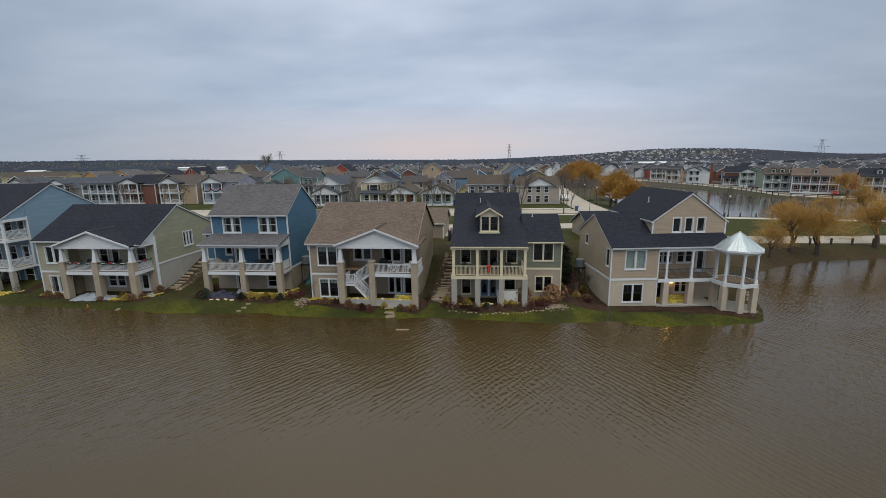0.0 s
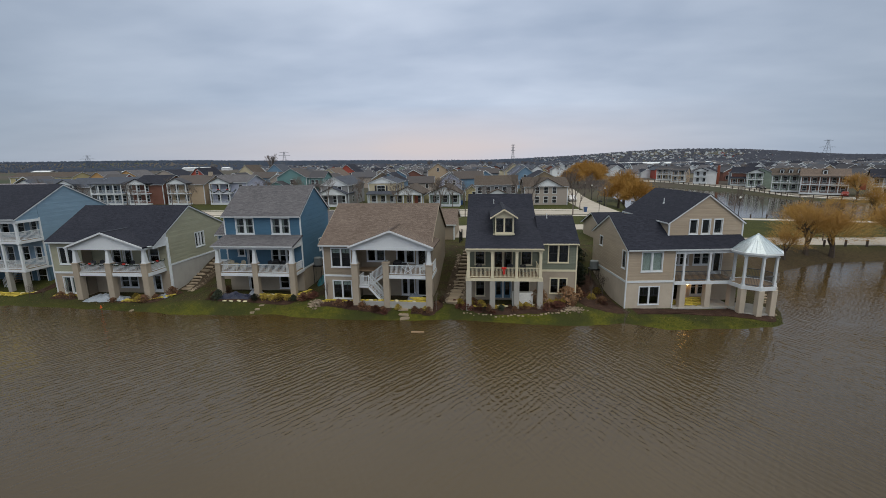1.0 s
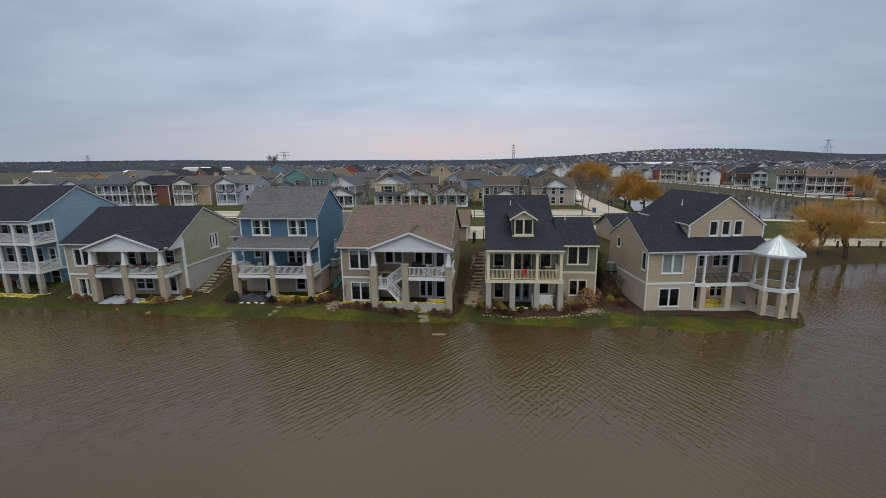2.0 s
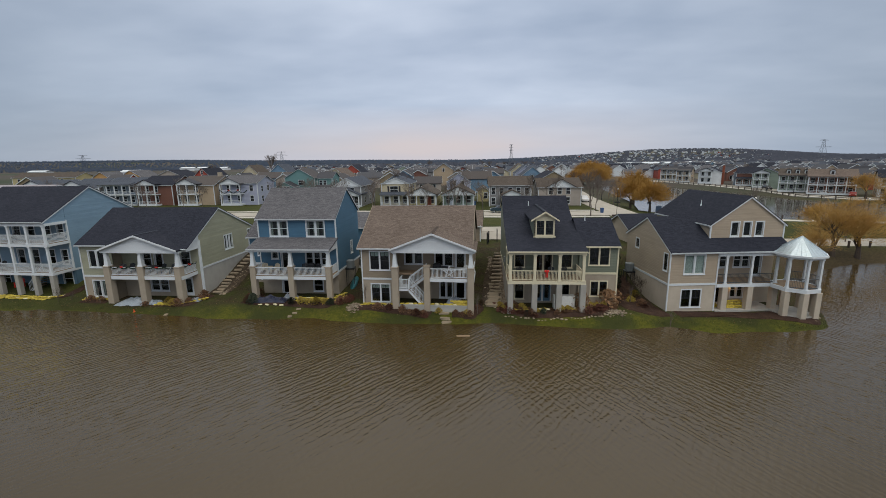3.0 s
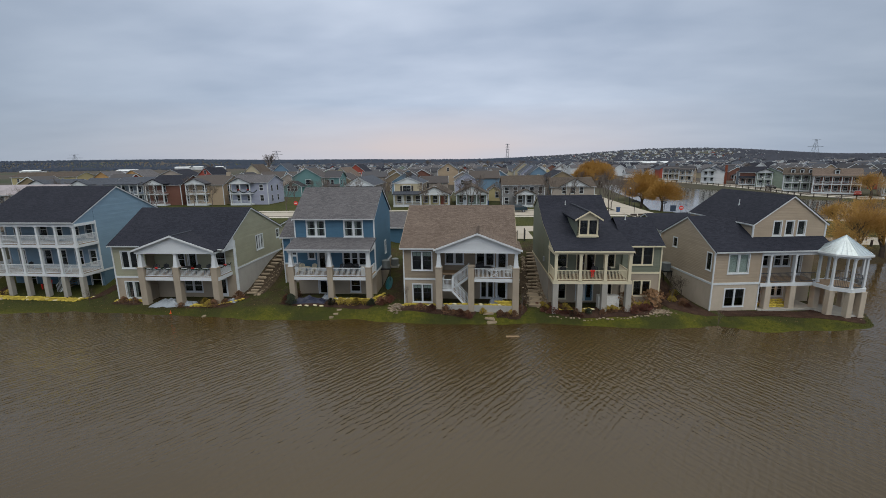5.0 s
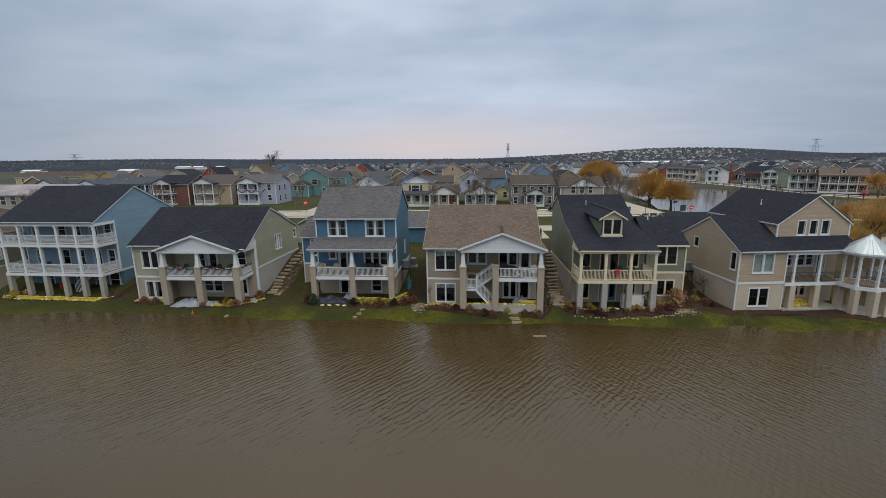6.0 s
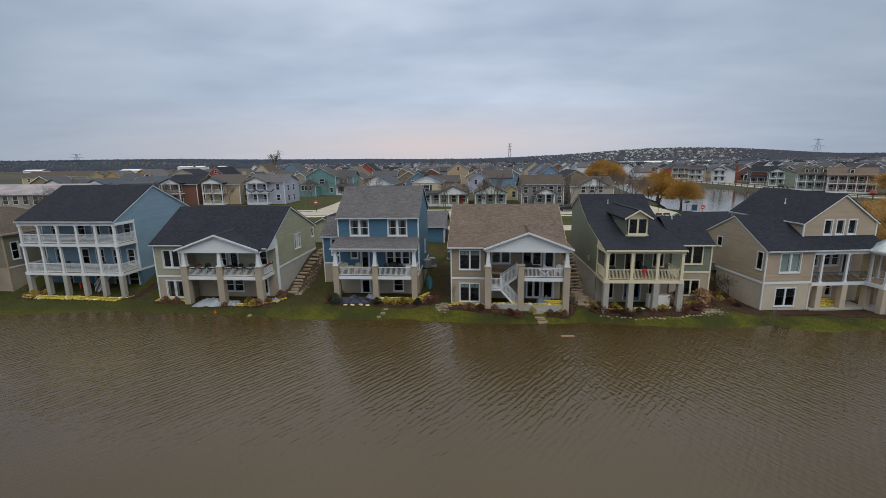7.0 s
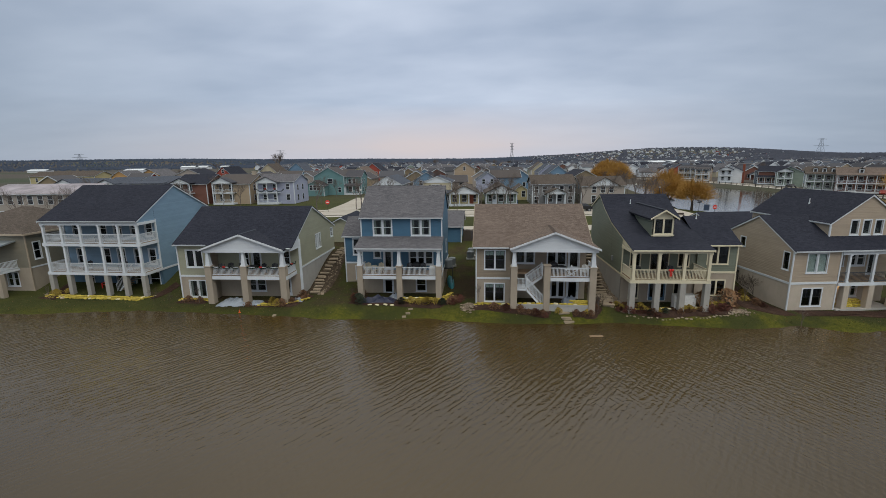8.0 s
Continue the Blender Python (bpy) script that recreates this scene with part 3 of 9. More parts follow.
def rake_mesh(profile, a, out, axis="u", drop=0.105, lift=0.012):
    """The board along a gable's edge, at a, standing out by out."""
    bm = bmesh.new()
    at = (lambda a_, s, z: (a_, s, z)) if axis == "u" else (lambda a_, s, z: (s, a_, z))
    rows = [[bm.verts.new(at(aa, s, z + dz)) for aa in (a, a + out) for dz in (lift, -drop)] for s, z in profile]
    for r, q in zip(rows, rows[1:]):
        bm.faces.new((r[0], q[0], q[1], r[1]))
        bm.faces.new((r[2], q[2], q[3], r[3]))
        bm.faces.new((r[0], q[0], q[2], r[2]))
        bm.faces.new((r[1], q[1], q[3], r[3]))
    for r in (rows[0], rows[-1]):
        bm.faces.new((r[0], r[1], r[3], r[2]))
    bmesh.ops.recalc_face_normals(bm, faces=bm.faces)
    return bm


def ridge_cap(house, u, v0, v1, z, mat):
    """Bent shingles over a ridge that runs away from the front."""
    bm = bmesh.new()
    n = round((v1 - v0) / 0.3)
    for i in range(n):
        a, b = v0 + (v1 - v0) * i / n, v0 + (v1 - v0) * (i + 1) / n + 0.03
        lift = 0.035
        q = [bm.verts.new(p) for p in ((u - 0.16, a, z - 0.02), (u, a, z + lift), (u + 0.16, a, z - 0.02), (u + 0.16, b, z - 0.03), (u, b, z + lift - 0.012), (u - 0.16, b, z - 0.03))]
        bm.faces.new((q[0], q[1], q[4], q[5]))
        bm.faces.new((q[1], q[2], q[3], q[4]))
    return part("ridge_cap", bm, mat, house)


def gable_roof(house, profile, a0, a1, mat, trim, axis="u", name="roof", rakes=(True, True), fascia=(True, True)):
    # the shingles overhang the boards under the gable's edges
    r = part(name, roof_mesh(profile, a0 - 0.06 * rakes[0], a1 + 0.06 * rakes[1], axis, 0.05), mat, house)
    if rakes[0]:
        part("rake_board", rake_mesh(profile, a0, -0.04, axis, 0.2, -0.05), trim, r)
    if rakes[1]:
        part("rake_board", rake_mesh(profile, a1, 0.04, axis, 0.2, -0.05), trim, r)
    for on_, (s, z), out in ((fascia[0], profile[0], -0.06), (fascia[1], profile[-1], 0.06)):
        if on_:
            c = (*sorted((s, s + out)), z - 0.11, z + 0.005)
            b = (a0, a1, *c) if axis == "u" else (*c[:2], a0, a1, *c[2:])
            part("gutter", boxes(b), gutter_paint if trim is white else trim, r)
    return r


def railing(house, p, q, z0, z1, mat, gap=0.12, thick=0.035, top=0.09):
    """Posts and balusters along a straight line between two points (u, v)."""
    bm = bmesh.new()
    p, q = Vector((*p, 0)), Vector((*q, 0))
    d = (q - p)
    n = max(2, round(d.length / gap))
    along, side = d.normalized(), Vector((-d.y, d.x, 0)).normalized()

    def bar(s, e, w, za, zb):
        c = [s - side * w / 2, e - side * w / 2, e + side * w / 2, s + side * w / 2]
        v = [bm.verts.new((k.x, k.y, z)) for z in (za, zb) for k in c]
        for f in ((3, 2, 1, 0), (4, 5, 6, 7), (0, 1, 5, 4), (1, 2, 6, 5), (2, 3, 7, 6), (3, 0, 4, 7)):
            bm.faces.new([v[i] for i in f])

    bar(p, q, top, z1 - 0.06, z1)
    rail = part("railing", bm, mat, house)
    bm = bmesh.new()
    bar(p, q, 0.06, z0 + 0.08, z0 + 0.14)
    part("bottom_rail", bm, mat, rail)
    bm = bmesh.new()
    for i in range(1, n):
        c = p + d * i / n
        bar(c - along * thick / 2, c + along * thick / 2, thick, z0 + 0.14, z1 - 0.06)
    part("baluster", bm, mat, rail, kind="stuff")
    return rail


def pier(house, u, v, w, z0, z1, mat, cap=True):
    bm = boxes((u - w / 2, u + w / 2, v - w / 2, v + w / 2, z0, z1))
    bmesh.ops.bevel(bm, geom=[e for e in bm.edges if abs(e.verts[0].co.z - e.verts[1].co.z) > 0.1], offset=0.02, segments=1, affect="EDGES")
    k = part("pier", bm, mat, house)
    if cap:
        part("cap", boxes((u - w / 2 - 0.05, u + w / 2 + 0.05, v - w / 2 - 0.05, v + w / 2 + 0.05, z1, z1 + 0.07)), mat, k)
    return k


def column(house, u, v, z0, z1, w0, w1, mat):
    bm = bmesh.new()
    frustum(bm, u, v, z0 + 0.12, z1 - 0.1, w0 * 0.7071, w1 * 0.7071)
    box(bm, u - w0 / 2 - 0.04, u + w0 / 2 + 0.04, v - w0 / 2 - 0.04, v + w0 / 2 + 0.04, z0, z0 + 0.12)
    box(bm, u - w1 / 2 - 0.05, u + w1 / 2 + 0.05, v - w1 / 2 - 0.05, v + w1 / 2 + 0.05, z1 - 0.1, z1)
    return part("column", bm, mat, house)


def board(house, name, b, mat, label=""):
    return part(name, boxes(b), mat, house, label)


def vent_pipe(house, u, v, z):
    bm = bmesh.new()
    frustum(bm, u, v, z - 0.3, z + 0.03, 0.11, 0.07, 8)
    frustum(bm, u, v, z + 0.03, z + 0.45, 0.04, 0.04, 8)
    part("vent_pipe", bm, white, house, "white plastic vent pipe")


# ---------------------------------------------------------------- land and water
SHORE = [(-400, 30), (-120, 36), (-75, 37.3), (-60, 37.2), (-50, 38.6), (-44, 38.4), (-35, 37.6), (-28, 36.8), (-20, 37.4), (-15, 36.4), (-8, 36.6), (-3, 36.9), (1.5, 36.2),
         (8, 35.8), (12, 36.8), (15, 35.5), (22, 35.9), (25.3, 36.9), (26.9, 39.5), (29.0, 45.0), (34, 54), (45, 60.5), (58, 63.3), (90, 66), (400, 80)]
POND = [(38, 117), (45, 107), (56, 101), (63, 99.5), (85, 97), (125, 100), (130, 120), (105, 136), (97, 149), (98, 175), (93, 200), (86, 225), (70, 245), (56, 235), (50, 190), (44, 140)]


def along(line, x):
    for (a, p), (b, q) in zip(line, line[1:]):
        if a <= x <= b:
            return p + (q - p) * (x - a) / (b - a)
    return line[0][1] if x < line[0][0] else line[-1][1]


def smooth(a, b, x):
    k = min(1.0, max(0.0, (x - a) / (b - a)))
    return k * k * (3 - 2 * k)


def pond_depth(x, y):
    """Metres inside (positive) or outside the pond's edge."""
    inside, near = False, 1e9
    for (x0, y0), (x1, y1) in zip(POND, POND[1:] + POND[:1]):
        if (y0 > y) != (y1 > y) and x < x0 + (x1 - x0) * (y - y0) / (y1 - y0):
            inside = not inside
        dx, dy = x1 - x0, y1 - y0
        k = min(1, max(0, ((x - x0) * dx + (y - y0) * dy) / (dx * dx + dy * dy)))
        near = min(near, math.hypot(x - x0 - k * dx, y - y0 - k * dy))
    return near if inside else -near


BANK = [(-400, 0.4), (-75, 0.12), (-50, 0.12), (-45, 0.3), (-34, 0.4), (-29, 0.78), (-17, 0.82), (-14, 0.9), (-5, 0.95), (-3, 0.72), (8, 0.68), (12, 0.36), (20, 0.26), (30, 0.22), (400, 0.4)]


def land(x, y):
    wob = 0.35 * noise.noise((x * 0.35, y * 0.1, 3)) + 0.15 * noise.noise((x * 1.3, 7, 1))
    d = y - along(SHORE, x) + (wob if abs(x) < 120 else 0)
    if d < 0:
        return max(-2.0, d * 0.3)
    right = smooth(25, 38, x)
    top = along(BANK, x)
    front = top * smooth(0, 2.2, d) ** 0.8
    row = front + (3.37 - top) * smooth(42.5, 53.5, y)
    side = 1.3 * smooth(-0.4, 3.2, d)
    z = row * (1 - right) + side * right + 1.6 * smooth(110, 300, y) * right
    if -21 < x < -13 and 42 < y < 64:
        z -= 0.9 * smooth(-21, -19.5, x) * (1 - smooth(-15.5, -13.5, x)) * smooth(43, 49, y) * (1 - smooth(54, 63, y))
    z += 0.05 * noise.noise((x * 0.5, y * 0.5, 0)) * smooth(0, 2, d)
    if 25 < x < 140 and 85 < y < 255:
        z -= 1.6 * smooth(-3.0, 2.0, pond_depth(x, y))
    if y > 500:
        r = math.hypot(x, y)
        side = x / y
        z += 50 * smooth(0.0, 0.42, side) * (1 - 0.97 * smooth(0.44, 0.86, side)) * smooth(1150, 2700, r)
        z += 5 * (noise.noise((x * 0.002, y * 0.002, 5)) + 0.3) * smooth(900, 1800, r)
        z += (7 + 13 * smooth(-0.05, -0.75, side)) * smooth(1250, 1750, r) * (1 - smooth(0.05, 0.25, side))
        z += 9 * smooth(2000, 4200, r) * (0.6 + 0.5 * noise.noise((x * 0.001, y * 0.001, 9)))
    return z


def ticks(*runs):
    out = []
    for a, b, s in runs:
        n = max(1, round((b - a) / s))
        out += [a + (b - a) * i / n for i in range(n)]
    return out + [runs[-1][1]]


gx = ticks((-4800, -1000, 380), (-1000, -300, 70), (-300, -80, 12), (-80, 32, 0.8), (32, 130, 2.0), (130, 300, 10), (300, 2600, 60), (2600, 4800, 280))
gy = ticks((-1200, 0, 200), (0, 32, 8), (32, 42, 0.5), (42, 60, 0.9), (60, 130, 2.5), (130, 230, 5), (230, 600, 30), (600, 2900, 70), (2900, 4800, 190))
verts = [(x, y, land(x, y)) for y in gy for x in gx]
nx = len(gx)
faces = [(j * nx + i, j * nx + i + 1, (j + 1) * nx + i + 1, (j + 1) * nx + i) for j in range(len(gy) - 1) for i in range(nx - 1)]
me = bpy.data.meshes.new("ground")
me.from_pydata(verts, [], faces)
me.materials.append(lawn)
for p in me.polygons:
    p.use_smooth = True
tagged(new("ground", me), "muddy winter lawn sloping down to the lake", "ground", kind="structure")


def sheet(name, pts, z, mat, label, category):
    bm = bmesh.new()
    bm.faces.new([bm.verts.new((x, y, 0)) for x, y in pts])
    ob = new(name, mesh_from(bm, name, mat))
    ob.location.z = z
    return tagged(ob, label, category, kind="structure")


sheet("water", [(-1500, -1200), (1500, -1200), (1500, 130), (-1500, 130)], 0.0, lake_mat, "brown rippled flood water of a lake", "lake")
sheet("water_pond", [(x, y) for x, y in POND for _ in (0,)], 0.8, pond_mat, "calm grey pond behind the houses", "pond")


def strip(name, pts, width, mat, label, category, lift=0.05, kerb=0.0, step=2.0):
    """A road or path laid on the land along a line."""
    bm = bmesh.new()
    line = []
    for (x0, y0), (x1, y1) in zip(pts, pts[1:]):
        n = max(1, round(math.hypot(x1 - x0, y1 - y0) / step))
        line += [(x0 + (x1 - x0) * i / n, y0 + (y1 - y0) * i / n) for i in range(n)]
    line.append(pts[-1])
    rows = []
    for i, (x, y) in enumerate(line):
        a, b = line[max(0, i - 1)], line[min(len(line) - 1, i + 1)]
        d = Vector((b[0] - a[0], b[1] - a[1], 0)).normalized()
        s = Vector((-d.y, d.x, 0)) * width / 2
        row = []
        for k in (-1, -0.5, 0, 0.5, 1):
            px, py = x + s.x * k, y + s.y * k
            row.append((px, py, land(px, py) + lift))
        rows.append(row)
    zs = [[bm.verts.new(p) for p in [(r[0][0], r[0][1], r[0][2] - 0.3), *r, (r[4][0], r[4][1], r[4][2] - 0.3)]] for r in rows]
    for r, q in zip(zs, zs[1:]):
        for i in range(6):
            bm.faces.new((r[i], r[i + 1], q[i + 1], q[i]))
    bmesh.ops.recalc_face_normals(bm, faces=bm.faces)
    return tagged(new(name, mesh_from(bm, name, mat)), label, category, kind="structure")


strip("road", [(-160, 91), (22, 91)], 7.0, road_mat, "pale concrete residential street", "road", 0.06)
strip("road_north", [(25.6, 64), (25.6, 90), (25.9, 112), (27.9, 133), (32.0, 165), (40, 240), (60, 400)], 8.0, road_mat, "pale concrete street beside the pond", "road", 0.08)
strip("road_alley", [(-70, 69), (-20, 69), (22, 71)], 5.0, road_mat, "pale concrete alley behind the lake houses", "road", 0.07)
strip("road_drive", [(-2.6, 60.5), (-2.6, 68.0)], 4.4, road_mat, "pale concrete drive beside a garage", "road", 0.06)
strip("road_west", [(-46, 94), (-46.5, 112), (-48, 130)], 7.0, road_mat, "pale concrete side street", "road", 0.08)
strip("road_east", [(27, 68), (38, 69.5), (60, 69.8), (120, 74)], 6.0, road_mat, "pale concrete lakeside lane", "road", 0.05)
strip("pavement", [(-160, 85.6), (21, 85.6)], 1.5, walk_mat, "concrete footpath along the street", "footpath", 0.07)
strip("pavement_far", [(-160, 96.3), (21, 96.3)], 1.4, walk_mat, "concrete footpath before the houses", "footpath", 0.07)
strip("pavement_pond", [(33, 97.5), (53.5, 95.5), (74, 91), (118, 85)], 2.4, walk_mat, "concrete footpath beside the pond", "footpath", 0.07)
strip("pavement_shore", [(76, 250), (91, 228), (99, 200), (102.5, 176), (101, 151), (108, 140), (135, 124)], 3.0, walk_mat, "concrete footpath along the far shore", "footpath", 0.09)
strip("road_shore", [(81, 254), (97, 230), (105, 202), (108.5, 176), (107, 153), (113, 145), (140, 129)], 5.5, road_mat, "street before the houses across the pond", "road", 0.08)

# ---------------------------------------------------------------- the row of houses on the lake
LAP = 0.155


def flat(a0, a1, z):
    return [(a0, z), (a1, z)]


def wall(house, face, z0, top, mat, openings=(), lap=LAP, name="wall", label=""):
    if face[0] in ("left", "right"):
        # side walls butt against the back of the front wall's face
        top = [(top[0][0] + 0.012, top[0][1]), *top[1:-1], (top[-1][0] - 0.012, top[-1][1])]
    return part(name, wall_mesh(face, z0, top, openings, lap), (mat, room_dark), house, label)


def corner(house, u, v, z0, z1, trim, w=0.12):
    w *= 0.6
    return board(house, "corner_board", (u - w, u + w, v - w, v + w, z0, z1), trim)


def house_light_blue():
    h = thing("house", -51.78, 43.03, 0.15, -2, "three-storey light blue lake house with white double galleries", "house", "houses along the lake")
    L, R, D3, D2, G, back, rear = -11.5, 0.0, 6.0, 2.75, 0.0, 2.5, 12.1
    prof = [(-0.3, 8.5), (6.0, 12.05), (12.3, 8.75)]
    win3 = [(-10.35, -9.55), (-6.0 - 1.1, -6.0 - 0.2), (-5.2, -4.3), (-3.1, -2.2), (-1.3, -0.5)]
    ops = []
    for a0, a1 in win3:
        ops += [(a0, a1, D3 + 0.45, D3 + 2.1), (a0, a1, D2 + 0.45, D2 + 2.15)]
    low = [(-9.6, -8.8), (-5.8, -4.9), (-3.4, -2.5), (-1.6, -0.4)]
    wall(h, ("front", back), D2 - 0.2, flat(L, R, 8.45), lap_sky, ops)
    wall(h, ("front", back), G - 0.4, flat(L, R, D2 - 0.2), st_blue, [(a0, a1, 0.6, 2.2) for a0, a1 in low], 0)
    for a0, a1, z0, z1 in ops:
        window(h, ("front", back), a0, a1, z0, z1, white, 1)
    for a0, a1 in low:
        window(h, ("front", back), a0, a1, 0.6, 2.2, white, 1)
    gable = [(back, 9.95), (6.0, 11.9), (rear, 8.7)]
    for s, u in (("right", R), ("left", L)):
        wall(h, (s, u), D2 - 0.2, gable, lap_sky)
        wall(h, (s, u), G - 0.4, flat(back, rear, D2 - 0.2), st_blue, (), 0)
        board(h, "band_board", (*sorted((u - 0.02, u + (0.05 if s == "right" else -0.05))), back, rear, D2 - 0.32, D2 - 0.1), white)
    wall(h, ("back", rear), G - 0.4, flat(L, R, 8.6), lap_sky)
    # small gable over the porch end
    wall(h, ("right", R), 8.3, [(0.0, 8.5), (back, 9.9)], lap_sky, (), LAP, "porch_gable")
    wall(h, ("left", L), 8.3, [(0.0, 8.5), (back, 9.9)], lap_sky, (), LAP, "porch_gable")
    board(h, "ceiling_board", (L, R, 0.0, back - 0.02, 8.24, 8.3), white)
    for u in (L, R):
        corner(h, u, back, D2 - 0.3, 8.4, white)
    gable_roof(h, prof, L - 0.1, R + 0.1, sh_dark, white)
    for z in (D3, D2):
        board(h, "deck", (L - 0.1, R + 0.1, -0.1, back, z - 0.12, z), wood)
        board(h, "deck_fascia", (L - 0.15, R + 0.15, -0.16, -0.1, z - 0.28, z + 0.02), white)
        for u in (L - 0.13, R + 0.13):
            board(h, "deck_fascia", (u - 0.03, u + 0.03, -0.1, back, z - 0.28, z + 0.02), white)
    board(h, "beam", (L - 0.12, R + 0.12, -0.1, 0.14, 8.02, 8.3), white)
    for u in (L, R):
        board(h, "beam", (u - 0.12, u + 0.12, 0.14, back, 8.02, 8.3), white)
    us = [-11.35, -9.15, -6.9, -4.6, -2.35, -0.15]
    for u in us:
        pier(h, u, 0.05, 0.48, G - 0.3, D2 - 0.3, st_grey, False)
        column(h, u, 0.0, D2, D3 - 0.28, 0.24, 0.22, white)
        column(h, u, 0.0, D3, 8.02, 0.24, 0.22, white)
    for z in (D3, D2):
        for a, b in zip(us, us[1:]):
            railing(h, (a + 0.12, 0.0), (b - 0.12, 0.0), z, z + 1.05, white)
        railing(h, (-0.05, 0.1), (-0.05, back), z, z + 1.05, white)
        railing(h, (-11.4, 0.1), (-11.4, back), z, z + 1.05, white)
    # stair under the gallery
    bm = bmesh.new()
    tube(bm, (-4.5, 1.0, 0.05), (-2.2, 1.0, 2.5), 0.09, 0.09, 4)
    st = part("stair", bm, white, h, "wooden stair with a white rail under the gallery")
    for i in range(8):
        part("tread", boxes((-4.4 + 0.27 * i, -4.1 + 0.27 * i, 1.0, 2.1, 0.15 + 0.3 * i, 0.2 + 0.3 * i)), wood, st)
    bm = bmesh.new()
    tube(bm, (-4.6, 0.95, 1.1), (-2.2, 0.95, 3.5), 0.05, 0.05, 4)
    part("handrail", bm, white, st)
    for i in range(14):
        x = -4.55 + 0.17 * i
        bm = bmesh.new()
        tube(bm, (x, 0.95, 0.2 + 1.0 * (x + 4.55)), (x, 0.95, 1.1 + 1.0 * (x + 4.6)), 0.025, 0.025, 4)
        part("baluster", bm, white, st)
    return h


def house_pale_olive():
    h = thing("house", -38.7, 40.25, 0.3, -1, "pale olive house with a white gabled porch on stucco piers", "house", "houses along the lake")
    G, D, back, wing, rear, L, R = 0.3, 3.25, 2.4, 1.2, 13.2, -8.0, 4.6
    prof = [(0.75, 6.27), (6.4, 9.65), (13.5, 6.5)]
    f = ("front", wing)
    wu, wl = (-7.05, -5.35, 3.85, 5.6), (-7.05, -5.3, 0.62, 2.35)
    wall(h, f, 2.85, flat(L, -4.4, 6.2), lap_olive, [wu])
    wall(h, f, -0.2, flat(L, -4.4, 2.85), st_tan, [wl], 0)
    window(h, f, *wu, white, 2, bars=False)
    window(h, f, *wl, white, 2, bars=False, curtain=True)
    board(h, "band_board", (L - 0.03, -4.4, wing - 0.05, wing, 2.78, 2.98), white)
    corner(h, L, wing, -0.1, 6.1, white, 0.1)
    b = ("front", back)
    ups = [(-1.9, -1.0, 3.7, 5.3), (-0.6, 0.35, D, 5.3), (2.45, 3.5, 3.9, 5.3)]
    los = [(-1.35, 0.6, 1.0, 2.35), (2.5, 3.4, 0.5, 2.4)]
    wall(h, b, 2.9, flat(-4.4, R, 7.2), lap_olive, ups)
    wall(h, b, -0.2, flat(-4.4, R, 2.9), st_tan, los, 0)
    window(h, b, *ups[0], white, 1)
    door(h, b, *ups[1], white)
    window(h, b, *ups[2], white, 1)
    window(h, b, *los[0], white, 2)
    door(h, b, *los[1], white)
    wall(h, ("right", -4.4), -0.2, flat(wing, back, 6.2), st_tan, (), 0)
    gable = [(back, 7.2), (6.4, 9.5), (rear, 6.55)]
    w1, w2 = (7.05, 8.55, 4.65, 6.25), (12.05, 12.75, 5.2, 6.2)
    r = ("right", R)
    wall(h, r, 3.5, gable, lap_olive, [w1, w2])
    window(h, r, *w1, white, 3, bars=False)
    window(h, r, *w2, white, 1)
    wall(h, r, -0.2, flat(back, rear, 3.5), concrete, (), 0, "foundation", "pale concrete foundation wall")
    board(h, "band_board", (R - 0.02, R + 0.05, back, rear, 3.42, 3.6), white)
    wall(h, ("left", L), -0.2, [(wing, 6.4), (6.4, 9.5), (rear, 6.55)], lap_olive)
    wall(h, ("back", rear), 0, flat(L, R, 6.5), lap_olive)
    # white triangle over the open porch end
    part("porch_gable", wall_mesh(r, 5.72, [(0.5, 6.0), (back, 7.12)], (), 0), (white, room_dark), h)
    eave = [(0.42, 6.073), (0.75, 6.27)]
    part("porch_eave", roof_mesh(eave, 3.3, R + 0.16, "u", 0.05), sh_dark, h)
    part("rake_board", rake_mesh(eave, R + 0.1, 0.04, "u", 0.2, -0.05), white, h)
    board(h, "corner_board", (R - 0.06, R + 0.06, back - 0.06, back + 0.06, 0.7, 7.0), white)
    gable_roof(h, prof, L - 0.12, R + 0.1, sh_dark, white, fascia=(False, True))
    board(h, "gutter", (L - 0.12, -4.5, 0.69, 0.75, 6.16, 6.28), gutter_paint)
    part("downspout", boxes((R + 0.06, R + 0.14, back + 0.05, back + 0.14, 0.8, 6.6)), white, h)
    # porch gable
    pr = [(-4.55, 6.02), (-0.2, 7.55), (4.2, 6.02)]
    part("porch_roof", roof_mesh(pr, -0.45, 2.9, "v"), sh_dark, h)
    ridge_cap(h, -0.2, -0.45, 2.85, 7.57, sh_slate)
    part("pediment", wall_mesh(("front", -0.15), 5.95, [(-4.35, 5.98), (-0.2, 7.4), (4.0, 5.98)], (), 0), (white, room_dark), h)
    part("rake_board", rake_mesh(pr, -0.45, -0.05, "v", 0.17), white, h)
    board(h, "beam", (-4.4, 4.15, -0.18, 0.2, 5.68, 5.98), white)
    board(h, "beam", (3.8, 4.15, 0.2, back, 5.68, 5.98), white)
    board(h, "ceiling_board", (-4.4, R, 0.2, back, 5.98, 6.03), white)
    board(h, "deck", (-4.3, 4.15, -0.05, back, D - 0.15, D), wood)
    board(h, "deck_fascia", (-4.3, 4.2, -0.12, -0.05, D - 0.36, D), white)
    board(h, "deck_fascia", (4.15, 4.2, -0.05, back, D - 0.36, D), white)
